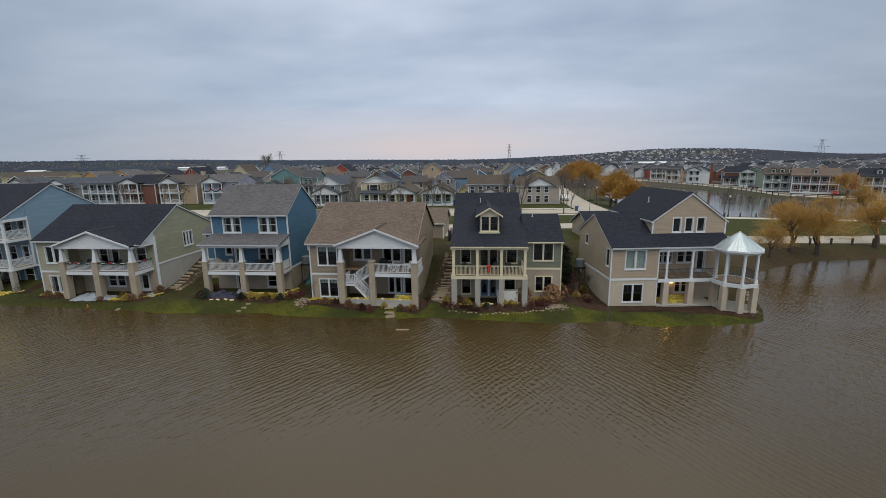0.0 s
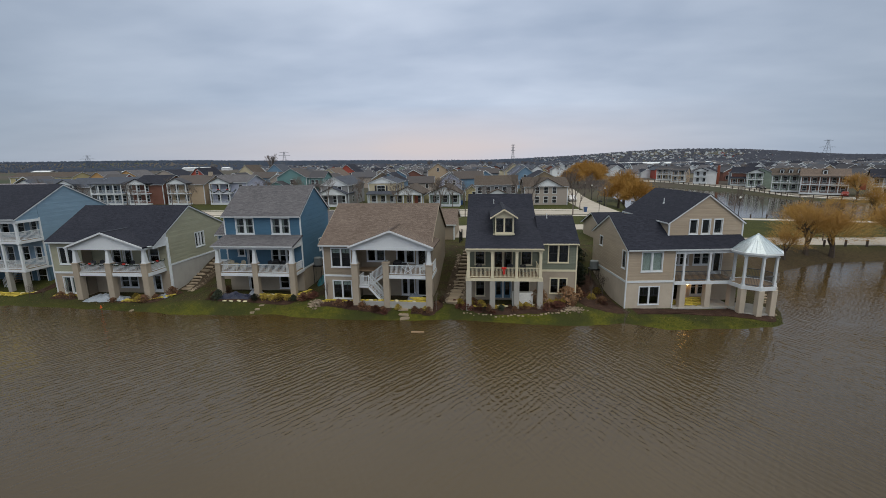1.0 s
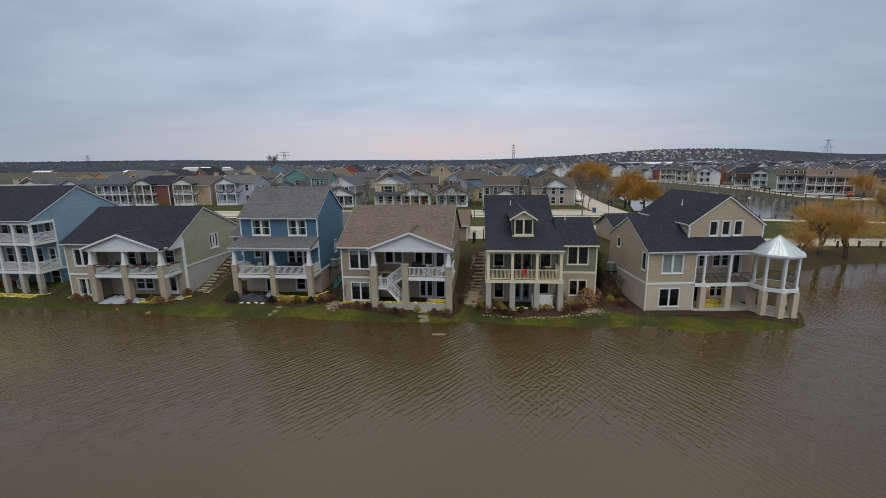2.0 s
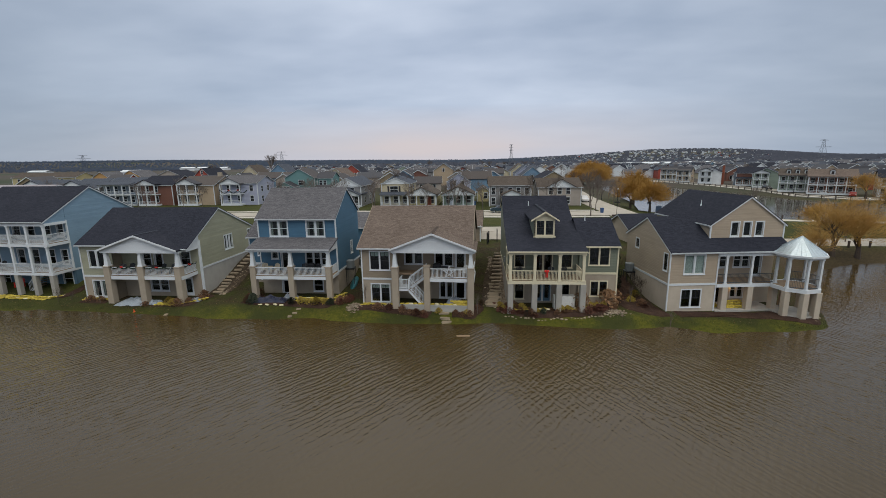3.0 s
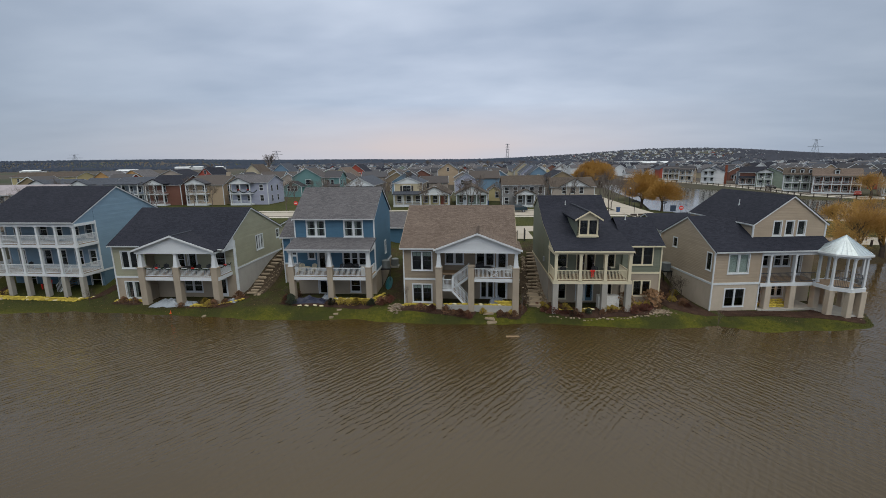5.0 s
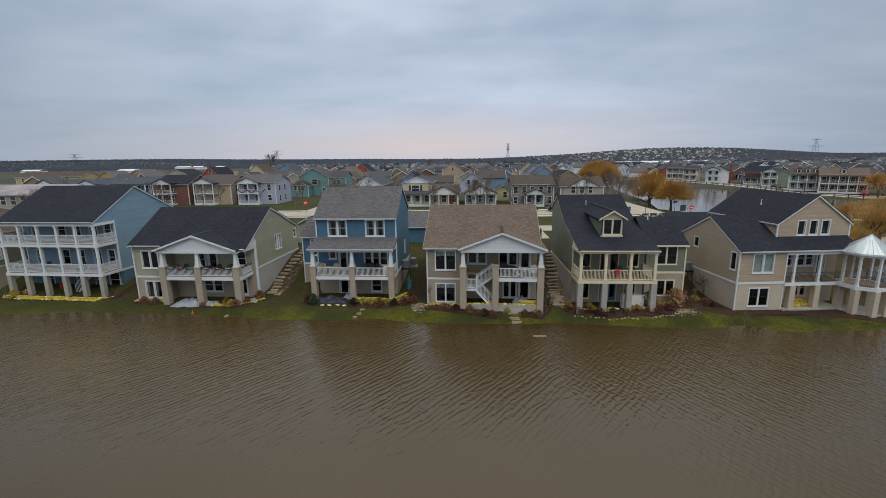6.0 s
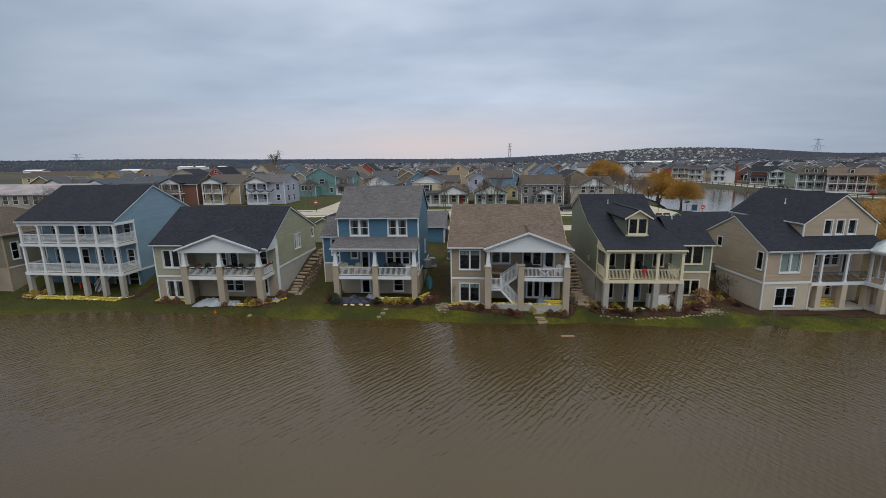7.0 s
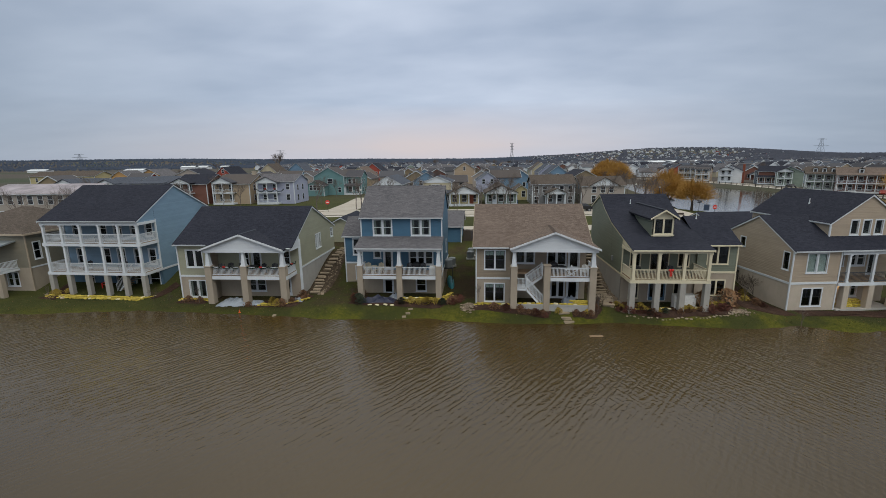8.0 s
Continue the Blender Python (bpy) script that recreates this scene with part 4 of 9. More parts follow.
    for u in (-3.95, -0.22, 3.82):
        pier(h, u, 0.1, 0.66, -0.2, 4.2, st_tan)
        column(h, u, 0.1, 4.27, 5.68, 0.44, 0.26, white)
    railing(h, (-3.6, 0.0), (-0.55, 0.0), D, 4.17, white)
    railing(h, (0.1, 0.0), (3.5, 0.0), D, 4.17, white)
    railing(h, (4.1, 0.4), (4.1, back), D, 4.17, white)
    return h


def house_blue():
    h = thing("house", -21.7, 40.4, 0.6, -1, "two-storey blue house with grey shingles and a deep porch", "house", "houses along the lake")
    G, D, back, rear, L, R = 0.5, 3.3, 2.3, 10.2, -5.75, 2.55
    f = ("front", back)
    w1, w2 = (-4.45, -2.6, 6.98, 8.55), (-0.52, 1.33, 6.98, 8.55)
    up = [w1, w2, (-4.5, -3.88, 4.6, 5.3), (-3.5, -2.65, D, 5.35), (-0.8, 1.55, 3.95, 5.32)]
    low = [(-3.6, -2.65, 0.6, 2.3), (-0.15, 0.8, 1.1, 2.35)]
    wall(h, f, 3.0, flat(L, R, 8.75), lap_blue, up)
    wall(h, f, 0.0, flat(L, R, 3.0), st_tan, low, 0)
    window(h, f, *w1, white, 2, curtain=True)
    window(h, f, *w2, white, 2, curtain=True)
    window(h, f, *up[2], white, 1, bars=False)
    door(h, f, *up[3], white)
    window(h, f, *up[4], white, 3)
    door(h, f, *low[0], white)
    window(h, f, *low[1], white, 1)
    prof = [(back - 0.35, 8.8), (6.25, 11.75), (rear + 0.35, 8.8)]
    for s, u in (("right", R), ("left", L)):
        ops = [(6.9, 7.5, 4.3, 5.6)] if s == "right" else []
        wall(h, (s, u), 3.2, [(back, 8.75), (6.25, 11.6), (rear, 8.75)], lap_blue, ops)
        for o in ops:
            window(h, (s, u), *o, white, 1)
        wall(h, (s, u), 0.0, flat(back, rear, 3.2), st_tan, (), 0, "foundation")
        board(h, "band_board", (*sorted((u - 0.02, u + (0.05 if s == "right" else -0.05))), back, rear, 3.08, 3.28), white)
        corner(h, u, back, 3.0, 8.75, white, 0.1)
    wall(h, ("back", rear), 0, flat(L, R, 8.75), lap_blue)
    gable_roof(h, prof, L - 0.1, R + 0.1, sh_grey, white)
    # porch
    part("porch_roof", roof_mesh([(-0.35, 6.12), (back, 6.85)], -5.85, 2.75, "u"), sh_grey, h)
    board(h, "gutter", (-5.85, 2.75, -0.42, -0.34, 6.0, 6.12), gutter_paint)
    board(h, "beam", (-5.7, 2.6, -0.12, 0.2, 5.76, 5.98), white)
    for u in (-5.6, 2.45):
        board(h, "beam", (u - 0.12, u + 0.12, 0.2, back, 5.76, 5.98), white)
        part("porch_gable", wall_mesh(("right", u + 0.1), 5.9, [(-0.2, 5.98), (back, 6.72)], (), 0), (white, room_dark), h)
    board(h, "ceiling_board", (-5.7, 2.6, 0.2, back, 5.98, 6.02), white)
    board(h, "deck", (-5.7, 2.6, -0.05, back, D - 0.12, D), wood)
    board(h, "deck_fascia", (-5.75, 2.65, -0.12, -0.05, D - 0.32, D), white)
    board(h, "deck_fascia", (2.6, 2.65, -0.05, back, D - 0.32, D), white)
    for u in (-5.45, -1.5, 2.38):
        pier(h, u, 0.1, 0.56, 0.2, 4.25, st_tan)
        column(h, u, 0.1, 4.32, 5.76, 0.42, 0.25, white)
    railing(h, (-5.15, 0.0), (-1.8, 0.0), D, 4.2, white)
    railing(h, (-1.2, 0.0), (2.1, 0.0), D, 4.2, white)
    railing(h, (2.45, 0.4), (2.45, back), D, 4.2, white)
    railing(h, (-5.5, 0.4), (-5.5, back), D, 4.2, white)
    # lower wing
    wv, WL = 5.0, -8.45
    f2 = ("front", wv)
    o1, o2 = (-7.5, -6.6, 4.35, 6.05), (-7.3, -6.5, 1.6, 3.0)
    wall(h, f2, 3.4, flat(WL, L, 6.4), lap_blue, [o1])
    wall(h, f2, 0.2, flat(WL, L, 3.4), st_tan, [o2], 0)
    window(h, f2, *o1, white, 1)
    window(h, f2, *o2, white, 1)
    board(h, "band_board", (WL - 0.03, L, wv - 0.05, wv, 3.32, 3.5), white)
    corner(h, WL, wv, 1.0, 6.4, white, 0.09)
    wall(h, ("left", WL), 0.4, [(wv, 6.4), (7.6, 8.1), (rear, 6.4)], lap_blue)
    gable_roof(h, [(wv - 0.3, 6.4), (7.6, 8.25), (rear + 0.3, 6.4)], WL - 0.2, L, sh_grey, white, rakes=(True, False), name="wing_roof")
    wall(h, ("back", rear), 1.0, flat(WL, L, 6.4), lap_blue)
    return h


def house_taupe():
    h = thing("house", -8.9, 38.0, 0.5, -2, "taupe house with brown shingles, white porch gable and outdoor stair", "house", "houses along the lake")
    D, back, wing, rear, L, R = 3.87, 3.0, 1.2, 13.0, -6.8, 3.65
    f = ("front", wing)
    wu, wl = (-5.95, -4.15, 4.33, 6.05), (-5.93, -4.2, 1.18, 2.85)
    wall(h, f, 3.4, flat(L, -3.6, 6.5), lap_taupe, [wu])
    wall(h, f, 0.3, flat(L, -3.6, 3.4), st_tan, [wl], 0)
    window(h, f, *wu, white, 2, bars="dark", blind=0.25, border=0.11)
    window(h, f, *wl, white, 2, bars="dark", blind=0.25, border=0.11)
    board(h, "band_board", (L - 0.03, -3.6, wing - 0.05, wing, 3.32, 3.5), white)
    corner(h, L, wing, 0.5, 6.5, white, 0.09)
    b = ("front", back)
    up = [(-2.95, -1.25, 4.5, 5.6), (0.05, 1.75, 4.35, 5.6), (2.05, 3.0, D, 5.7)]
    lo = [(0.5, 1.7, 1.1, 2.7), (2.0, 3.0, 0.75, 2.75)]
    wall(h, b, 3.4, flat(-3.6, R, 7.4), lap_taupe, up)
    wall(h, b, 0.3, flat(-3.6, R, 3.4), st_tan, lo, 0)
    window(h, b, *up[0], white, 2, bars=False)
    window(h, b, *up[1], white, 2, bars=False)
    door(h, b, *up[2], white)
    window(h, b, *lo[0], white, 2, bars=False)
    door(h, b, *lo[1], white)
    board(h, "band_board", (-3.6, R, back - 0.05, back, 3.45, 3.65), white)
    wall(h, ("right", -3.6), 0.3, flat(wing, back, 6.5), lap_taupe)
    prof = [(0.8, 6.45), (7.0, 9.85), (13.3, 6.5)]
    for s, u, v0 in (("right", R, back), ("left", L, wing)):
        wall(h, (s, u), 3.4, [(v0, 6.35 + (v0 - 0.8) * 0.548), (7.0, 9.72), (rear, 6.5)], lap_taupe)
        wall(h, (s, u), 0.2, flat(v0, rear, 3.4), st_tan, (), 0, "foundation")
    wall(h, ("back", rear), 0.5, flat(L, R, 6.5), lap_taupe)
    part("roof", roof_mesh(prof, L - 0.3, R + 0.15), sh_brown, h)
    board(h, "gutter", (L - 0.3, -3.7, 0.73, 0.8, 6.33, 6.46), gutter_paint)
    for a, o in ((L - 0.3, -0.04), (R + 0.15, 0.04)):
        part("rake_board", rake_mesh(prof, a, o, "u", 0.16), lap_taupe, h)
    pr = [(-3.75, 6.6), (0.2, 8.1), (4.2, 6.58)]
    part("porch_roof", roof_mesh(pr, -0.45, 3.9, "v"), sh_brown, h)
    ridge_cap(h, 0.2, -0.45, 3.8, 8.12, sh_brown)
    part("pediment", wall_mesh(("front", -0.15), 6.5, [(-3.55, 6.53), (0.2, 7.95), (4.0, 6.53)], (), 0), (white, room_dark), h)
    part("rake_board", rake_mesh(pr, -0.45, -0.05, "v", 0.16), white, h)
    board(h, "beam", (-3.62, 4.05, -0.18, 0.2, 6.24, 6.53), white)
    board(h, "beam", (3.7, 4.05, 0.2, back, 6.24, 6.53), white)
    board(h, "ceiling_board", (-3.6, 4.05, 0.2, back, 6.53, 6.58), white)
    board(h, "deck", (-0.6, 3.95, 0.0, back, D - 0.15, D), wood)
    board(h, "deck", (-3.6, -0.6, 1.7, back, D - 0.15, D), wood)
    board(h, "deck_fascia", (-0.1, 4.0, -0.06, 0.0, D - 0.33, D), white)
    board(h, "deck_fascia", (3.95, 4.0, 0.0, back, D - 0.33, D), white)
    pier(h, -3.32, 0.12, 0.6, 0.2, 4.82, st_tan)
    column(h, -3.32, 0.12, 4.89, 6.24, 0.42, 0.25, white)
    pier(h, -0.35, 0.12, 0.56, 0.2, 4.98, st_tan)
    pier(h, 3.68, 0.12, 0.6, 0.2, 4.82, st_tan)
    column(h, 3.68, 0.12, 4.89, 6.24, 0.42, 0.25, white)
    railing(h, (-0.05, 0.0), (3.38, 0.0), D, 4.8, white)
    railing(h, (3.9, 0.45), (3.9, back), D, 4.8, white)
    # stair: down to a landing, then back to the ground
    LZ = 2.75

    def flight(x0, z0, x1, z1, v0, v1):
        n = max(2, round(abs(z1 - z0) / 0.18))
        mid = boxes((-0.001, 0.001, -0.02, 0.02, -0.14, -0.001))
        bmesh.ops.scale(mid, verts=mid.verts, vec=(math.hypot(x1 - x0, z1 - z0) * 450, 1, 1))
        bmesh.ops.rotate(mid, verts=mid.verts, matrix=Matrix.Rotation(-math.atan2(z1 - z0, x1 - x0), 3, "Y"))
        bmesh.ops.translate(mid, verts=mid.verts, vec=((x0 + x1) / 2, (v0 + v1) / 2, (z0 + z1) / 2 - 0.09))
        st = part("stair", mid, wood, h, "wooden stair flight with white rails")
        for i in range(n):
            xa, xb = x0 + (x1 - x0) * i / n, x0 + (x1 - x0) * (i + 1) / n
            zt = z0 + (z1 - z0) * (i + 0.5) / n
            part("tread", boxes((min(xa, xb) - 0.02, max(xa, xb) + 0.02, v0, v1, zt - 0.045, zt)), wood, st)
        for v in (v0, v1):
            for label, dz0, dz1, w in (("stringer", -0.32, -0.04, 0.03), ("handrail", 0.86, 0.94, 0.045), ("bottom_rail", 0.1, 0.15, 0.03)):
                bm = bmesh.new()
                c = [(x0, z0 + dz0), (x1, z1 + dz0), (x1, z1 + dz1), (x0, z0 + dz1)]
                q = [[bm.verts.new((x, v + s * w, z)) for x, z in c] for s in (-1, 1)]
                bm.faces.new(q[0])
                bm.faces.new(q[1][::-1])
                for i in range(4):
                    j = (i + 1) % 4
                    bm.faces.new((q[0][i], q[1][i], q[1][j], q[0][j]))
                bmesh.ops.recalc_face_normals(bm, faces=bm.faces)
                part(label, bm, white, st)
            m = max(3, round(abs(x1 - x0) / 0.13))
            for i in range(m + 1):
                k = i / m
                x, z = x0 + (x1 - x0) * k, z0 + (z1 - z0) * k
                w = 0.05 if i in (0, m) else 0.018
                part("newel" if i in (0, m) else "baluster", boxes((x - w, x + w, v - w, v + w, z - 0.1, z + (1.0 if i in (0, m) else 0.88))), white, st)

    flight(-0.65, D, -2.15, LZ, 0.95, 1.7)
    board(h, "landing", (-3.05, -2.15, 0.15, 1.7, LZ - 0.2, LZ), white)
    railing(h, (-3.0, 0.18), (-2.2, 0.18), LZ, LZ + 0.95, white)
    railing(h, (-3.0, 0.22), (-3.0, 1.6), LZ, LZ + 0.95, white)
    flight(-2.12, LZ, -0.6, 1.05, 0.22, 0.88)
    # low retaining wall
    board(h, "retaining_wall", (-3.0, 3.4, -0.08, 0.14, 0.2, 1.2), concrete)
    board(h, "wall_cap", (-3.0, 3.4, -0.12, 0.16, 1.2, 1.32), concrete)
    return h


def house_grey_green():
    h = thing("house", 1.0, 38.2, 0.7, 0, "grey-green house with cream trim, dark roof and a dormer", "house", "houses along the lake")
    D, back, rear, L, R = 3.62, 2.6, 13.8, -2.78, 4.0
    prof = [(-0.35, 6.42), (2.6, 7.15), (6.0, 8.05), (8.5, 9.15), (10.7, 10.48), (14.0, 8.95)]
    b = ("front", back)
    up = [(-2.0, -1.15, 4.32, 5.6), (-0.15, 0.56, D, 5.65), (0.76, 1.47, D, 5.65), (2.42, 3.32, 4.3, 5.6)]
    lo = [(-1.93, -1.15, 1.15, 2.58), (-0.1, 0.58, 0.9, 2.65), (0.76, 1.42, 0.9, 2.65), (2.25, 3.2, 1.5, 2.72)]
    wall(h, b, 3.3, flat(L, R, 7.0), lap_green, up)
    wall(h, b, 0.4, flat(L, R, 3.3), st_tan, lo, 0)
    for o in (up[0], up[3], lo[0], lo[3]):
        window(h, b, *o, cream, 1, bars="dark")
    for o in (up[1], up[2]):
        door(h, b, *o, cream, dark_wood)
    for o in (lo[1], lo[2]):
        door(h, b, *o, pale_trim, st_blue)
    side = [(back, 6.98), (6.0, 7.9), (8.5, 9.0), (10.7, 10.3), (rear, 8.9)]
    # the side's top line sags under its curved roof, so it is built in two bays
    for s, u in (("left", L), ("right", R)):
        wall(h, (s, u), 3.45, [(6.0, 7.9), (8.5, 9.03), (10.7, 10.34), (rear, 8.9)], lap_green)
        wall(h, (s, u), 3.45, [(back, 7.0), (6.0, 7.9)], lap_green)
        wall(h, (s, u), 0.4, flat(back, rear, 3.45), concrete, (), 0, "foundation", "pale concrete foundation wall")
        board(h, "band_board", (*sorted((u - 0.02, u + (0.04 if s == "right" else -0.04))), back, rear, 3.38, 3.54), cream)
        part("porch_gable", wall_mesh((s, u), 6.1, [(0.0, 6.3), (back, 6.95)], (), 0), (cream, room_dark), h)
    wall(h, ("back", rear), 0.5, flat(L, R, 8.9), lap_green)
    gable_roof(h, prof, L - 0.08, R + 0.08, sh_dark, cream, fascia=(True, True))
    corner(h, L, back, 3.4, 6.9, cream, 0.09)
    # gallery
    board(h, "beam", (L - 0.05, R + 0.05, -0.14, 0.14, 6.1, 6.36), cream)
    for u in (L, R):
        board(h, "beam", (u - 0.12, u + 0.12, 0.14, back, 6.1, 6.36), cream)
    board(h, "ceiling_board", (L, R, 0.14, back, 6.36, 6.4), cream)
    board(h, "deck", (L, R, -0.05, back, D - 0.12, D), wood)
    board(h, "deck_fascia", (L - 0.1, R + 0.1, -0.12, -0.05, D - 0.27, D + 0.02), cream)
    for u in (L - 0.07, R + 0.07):
        board(h, "deck_fascia", (u - 0.03, u + 0.03, -0.05, back, D - 0.27, D + 0.02), cream)
    us = [-2.62, -0.45, 1.74, 3.86]
    for u in us:
        column(h, u, 0.0, D, 6.1, 0.25, 0.25, cream)
        pier(h, u + 0.03, 0.1, 0.5, 0.5, D - 0.28, st_grey, False)
    for a, c in zip(us, us[1:]):
        railing(h, (a + 0.13, 0.0), (c - 0.13, 0.0), D, 4.6, cream)
    railing(h, (L + 0.08, 0.15), (L + 0.08, back), D, 4.6, cream)
    railing(h, (R - 0.2, 0.15), (R - 0.2, back), D, 4.6, cream)
    # dormer
    dv = 2.5
    dw = (-0.05, 1.48, 7.45, 8.78)
    dorm = part("dormer", wall_mesh(("front", dv), 7.0, [(-0.28, 8.95), (0.68, 9.55), (1.65, 8.95)], [dw], 0), (cream, room_dark), h, "cream dormer front")
    for s, u in (("left", -0.28), ("right", 1.65)):
        part("dormer_cheek", wall_mesh((s, u), 7.0, [(dv, 9.0), (8.2, 9.0)], (), LAP), (lap_green, room_dark), dorm)
    window(h, ("front", dv), *dw, cream, 2, bars="dark", border=0.12)
    dp = [(-0.62, 8.88), (0.68, 9.68), (1.96, 8.88)]
    part("dormer_roof", roof_mesh(dp, dv - 0.35, 9.4, "v"), sh_dark, h)
    ridge_cap(h, 0.68, dv - 0.3, 9.3, 9.7, sh_slate)
    part("rake_board", rake_mesh(dp, dv - 0.35, -0.05, "v", 0.14), cream, h)
    board(h, "dormer_sill", (-0.34, 1.71, dv - 0.08, dv, 7.2, 7.32), cream)
    # wing
    wv, WR = 2.4, 7.55
    o1, o2 = (4.95, 6.72, 4.6, 6.2), (5.2, 6.68, 1.55, 2.95)
    f = ("front", wv)
    wall(h, f, 3.75, flat(R, WR, 6.5), lap_green, [o1])
    wall(h, f, 0.5, flat(R, WR, 3.75), st_tan, [o2], 0)
    window(h, f, *o1, cream, 2, bars="dark")
    window(h, f, *o2, cream, 2, bars="dark")
    board(h, "band_board", (R, WR + 0.03, wv - 0.05, wv, 3.66, 3.85), cream)
    corner(h, WR, wv, 0.8, 6.5, cream, 0.1)
    wall(h, ("right", WR), 0.6, [(wv, 6.5), (6.0, 8.5), (9.8, 6.6)], lap_green)
    wall(h, ("back", 9.8), 0.8, flat(R, WR, 6.6), lap_green)
    gable_roof(h, [(wv - 0.35, 6.42), (6.0, 8.62), (10.1, 6.5)], R, WR + 0.1, sh_dark, cream, rakes=(False, True), name="wing_roof")
    vent_pipe(h, -0.1, 9.2, 9.55)
    vent_pipe(h, 5.1, 5.6, 8.42)
    board(h, "meter_box", (L - 0.14, L, 5.2, 5.5, 4.2, 4.7), grey_metal, "grey meter box")
    return h


rail_grey = plain("grey_rail_paint", (0.06, 0.066, 0.072), 0.45)


def house_tan_gazebo():
    h = thing("house", 12.93, 39.73, 0.2, 6, "tan house with a steep gable, gallery and a metal-roofed gazebo", "house", "houses along the lake")
    D, back, rear = 2.92, 2.2, 8.8
    f = ("front", 0.0)
    w, lw = (1.38, 3.2, 3.95, 5.68), (1.32, 3.1, 0.78, 2.4)
    wall(h, f, 2.92, flat(0, 4.45, 6.1), lap_tan, [w])
    wall(h, f, -0.3, flat(0, 4.45, 2.92), st_pale, [lw], 0)
    window(h, f, *w, white, 2, blind=0.98, bars=False)
    window(h, f, *lw, white, 2, bars="dark")
    board(h, "band_board", (-0.05, 4.45, -0.05, 0, 2.84, 3.04), white)
    for u in (0.0, 4.45):
        corner(h, u, 0.0, 0.1, 6.1, white, 0.09)
    s1, s2 = (0.45, 1.05, 4.15, 5.7), (6.1, 6.75, 5.25, 6.15)
    l = ("left", 0.0)
    wall(h, l, 2.92, [(0, 6.1), (4.57, 8.6), (rear, 6.55)], lap_tan, [s1, s2])
    window(h, l, *s1, white, 1, bars="dark")
    window(h, l, *s2, white, 1, bars="dark")
    wall(h, l, -0.3, flat(0, rear, 2.92), st_pale, (), 0, "foundation")
    board(h, "band_board", (-0.05, 0.02, 0, rear, 2.84, 3.04), white)
    b = ("front", back)
    up = [(5.2, 6.9, 3.95, 5.35), (7.5, 9.0, 3.95, 5.35), (9.4, 10.2, D, 5.35)]
    lo = [(5.6, 6.5, 0.2, 2.4), (7.5, 8.7, 0.9, 2.4)]
    wall(h, b, 2.92, flat(4.45, 11.4, 7.1), lap_tan, up)
    wall(h, b, -0.3, flat(4.45, 11.4, 2.92), st_pale, lo, 0)
    window(h, b, *up[0], white, 2)
    window(h, b, *up[1], white, 2)
    door(h, b, *up[2], white)
    door(h, b, *lo[0], white, dark_wood)
    window(h, b, *lo[1], white, 2)
    wall(h, ("right", 4.45), -0.3, flat(0.0, back, 6.1), lap_tan)
    wall(h, ("right", 11.4), -0.3, flat(back, 11.3, 8.2), lap_tan)
    wall(h, ("back", rear), 1.0, flat(0, 4.45, 6.5), lap_tan)
    gable_roof(h, [(-0.3, 5.98), (4.57, 8.7), (9.1, 6.4)], -0.08, 4.6, sh_dark, white, rakes=(True, False))
    part("porch_roof", roof_mesh([(-0.3, 5.98), (1.62, 7.05)], 4.6, 11.3, "u"), sh_dark, h)
    board(h, "gutter", (4.6, 10.2, -0.37, -0.3, 5.86, 5.99), gutter_paint)
    # upper block
    v1 = 1.5
    ws = [(6.38, 7.06, 7.12, 8.42), (7.55, 8.23, 7.12, 8.42), (8.7, 9.4, 7.12, 8.42)]
    g = [(4.4, 8.25), (7.92, 10.72), (11.4, 8.2)]
    wall(h, ("front", v1), 6.75, g, lap_tan, ws)
    for o in ws:
        window(h, ("front", v1), *o, white, 1, bars=False)
    wall(h, ("left", 4.4), 6.3, flat(v1, 11.3, 8.25), lap_tan)
    wall(h, ("right", 11.4), 6.3, flat(v1, 11.3, 8.2), lap_tan)
    wall(h, ("back", 11.3), 1.0, g, lap_tan)
    for u in (4.4, 11.4):
        corner(h, u, v1, 6.6, 8.25, white, 0.1)
    gable_roof(h, [(4.2, 8.18), (7.9, 10.85), (11.6, 8.14)], v1 - 0.1, 11.4, sh_dark, white, axis="v")
    vent_pipe(h, 6.1, 6.0, 9.65)
    # added board in room-shade colour, only to darken the upper windows
    board(h, "partition", (4.6, 11.2, v1 + 0.9, v1 + 1.0, 6.4, 8.15), room_dark)
    # gallery
    board(h, "beam", (4.45, 10.2, -0.14, 0.12, 5.55, 5.8), white)
    board(h, "ceiling_board", (4.45, 10.3, 0.12, back, 5.8, 5.84), white)
    board(h, "deck", (4.45, 10.4, -0.1, back, D - 0.14, D), wood)
    board(h, "deck_fascia", (4.45, 10.0, -0.16, -0.1, D - 0.3, D + 0.02), white)
    for u in (5.27, 7.65, 10.0):
        column(h, u, 0.0, D, 5.55, 0.2, 0.18, white)
        pier(h, u + 0.05, 0.1, 0.54, -0.2, D - 0.3, st_pale, False)
    for a, c in ((4.55, 5.2), (5.42, 7.48), (7.72, 9.78)):
        railing(h, (a, 0.0), (c, 0.0), D, D + 0.95, rail_grey, 0.11, 0.02, 0.05)
    # wall lamp under the gallery
    bm = bmesh.new()
    frustum(bm, 7.0, back - 0.14, 1.93, 2.27, 0.12, 0.14, 8)
    part("wall_lamp", bm, lamp_glow, h, "lit amber wall lamp")
    # gazebo
    cx, cy, R, RE, EZ, TOP = 11.25, -0.8, 1.72, 2.03, 5.92, 7.42
    n = 8

    def ring(r, i):
        a = radians(30) + 2 * math.pi * i / n
        return cx + r * math.cos(a), cy + r * math.sin(a)

    bm = bmesh.new()
    tip = bm.verts.new((cx, cy, TOP))
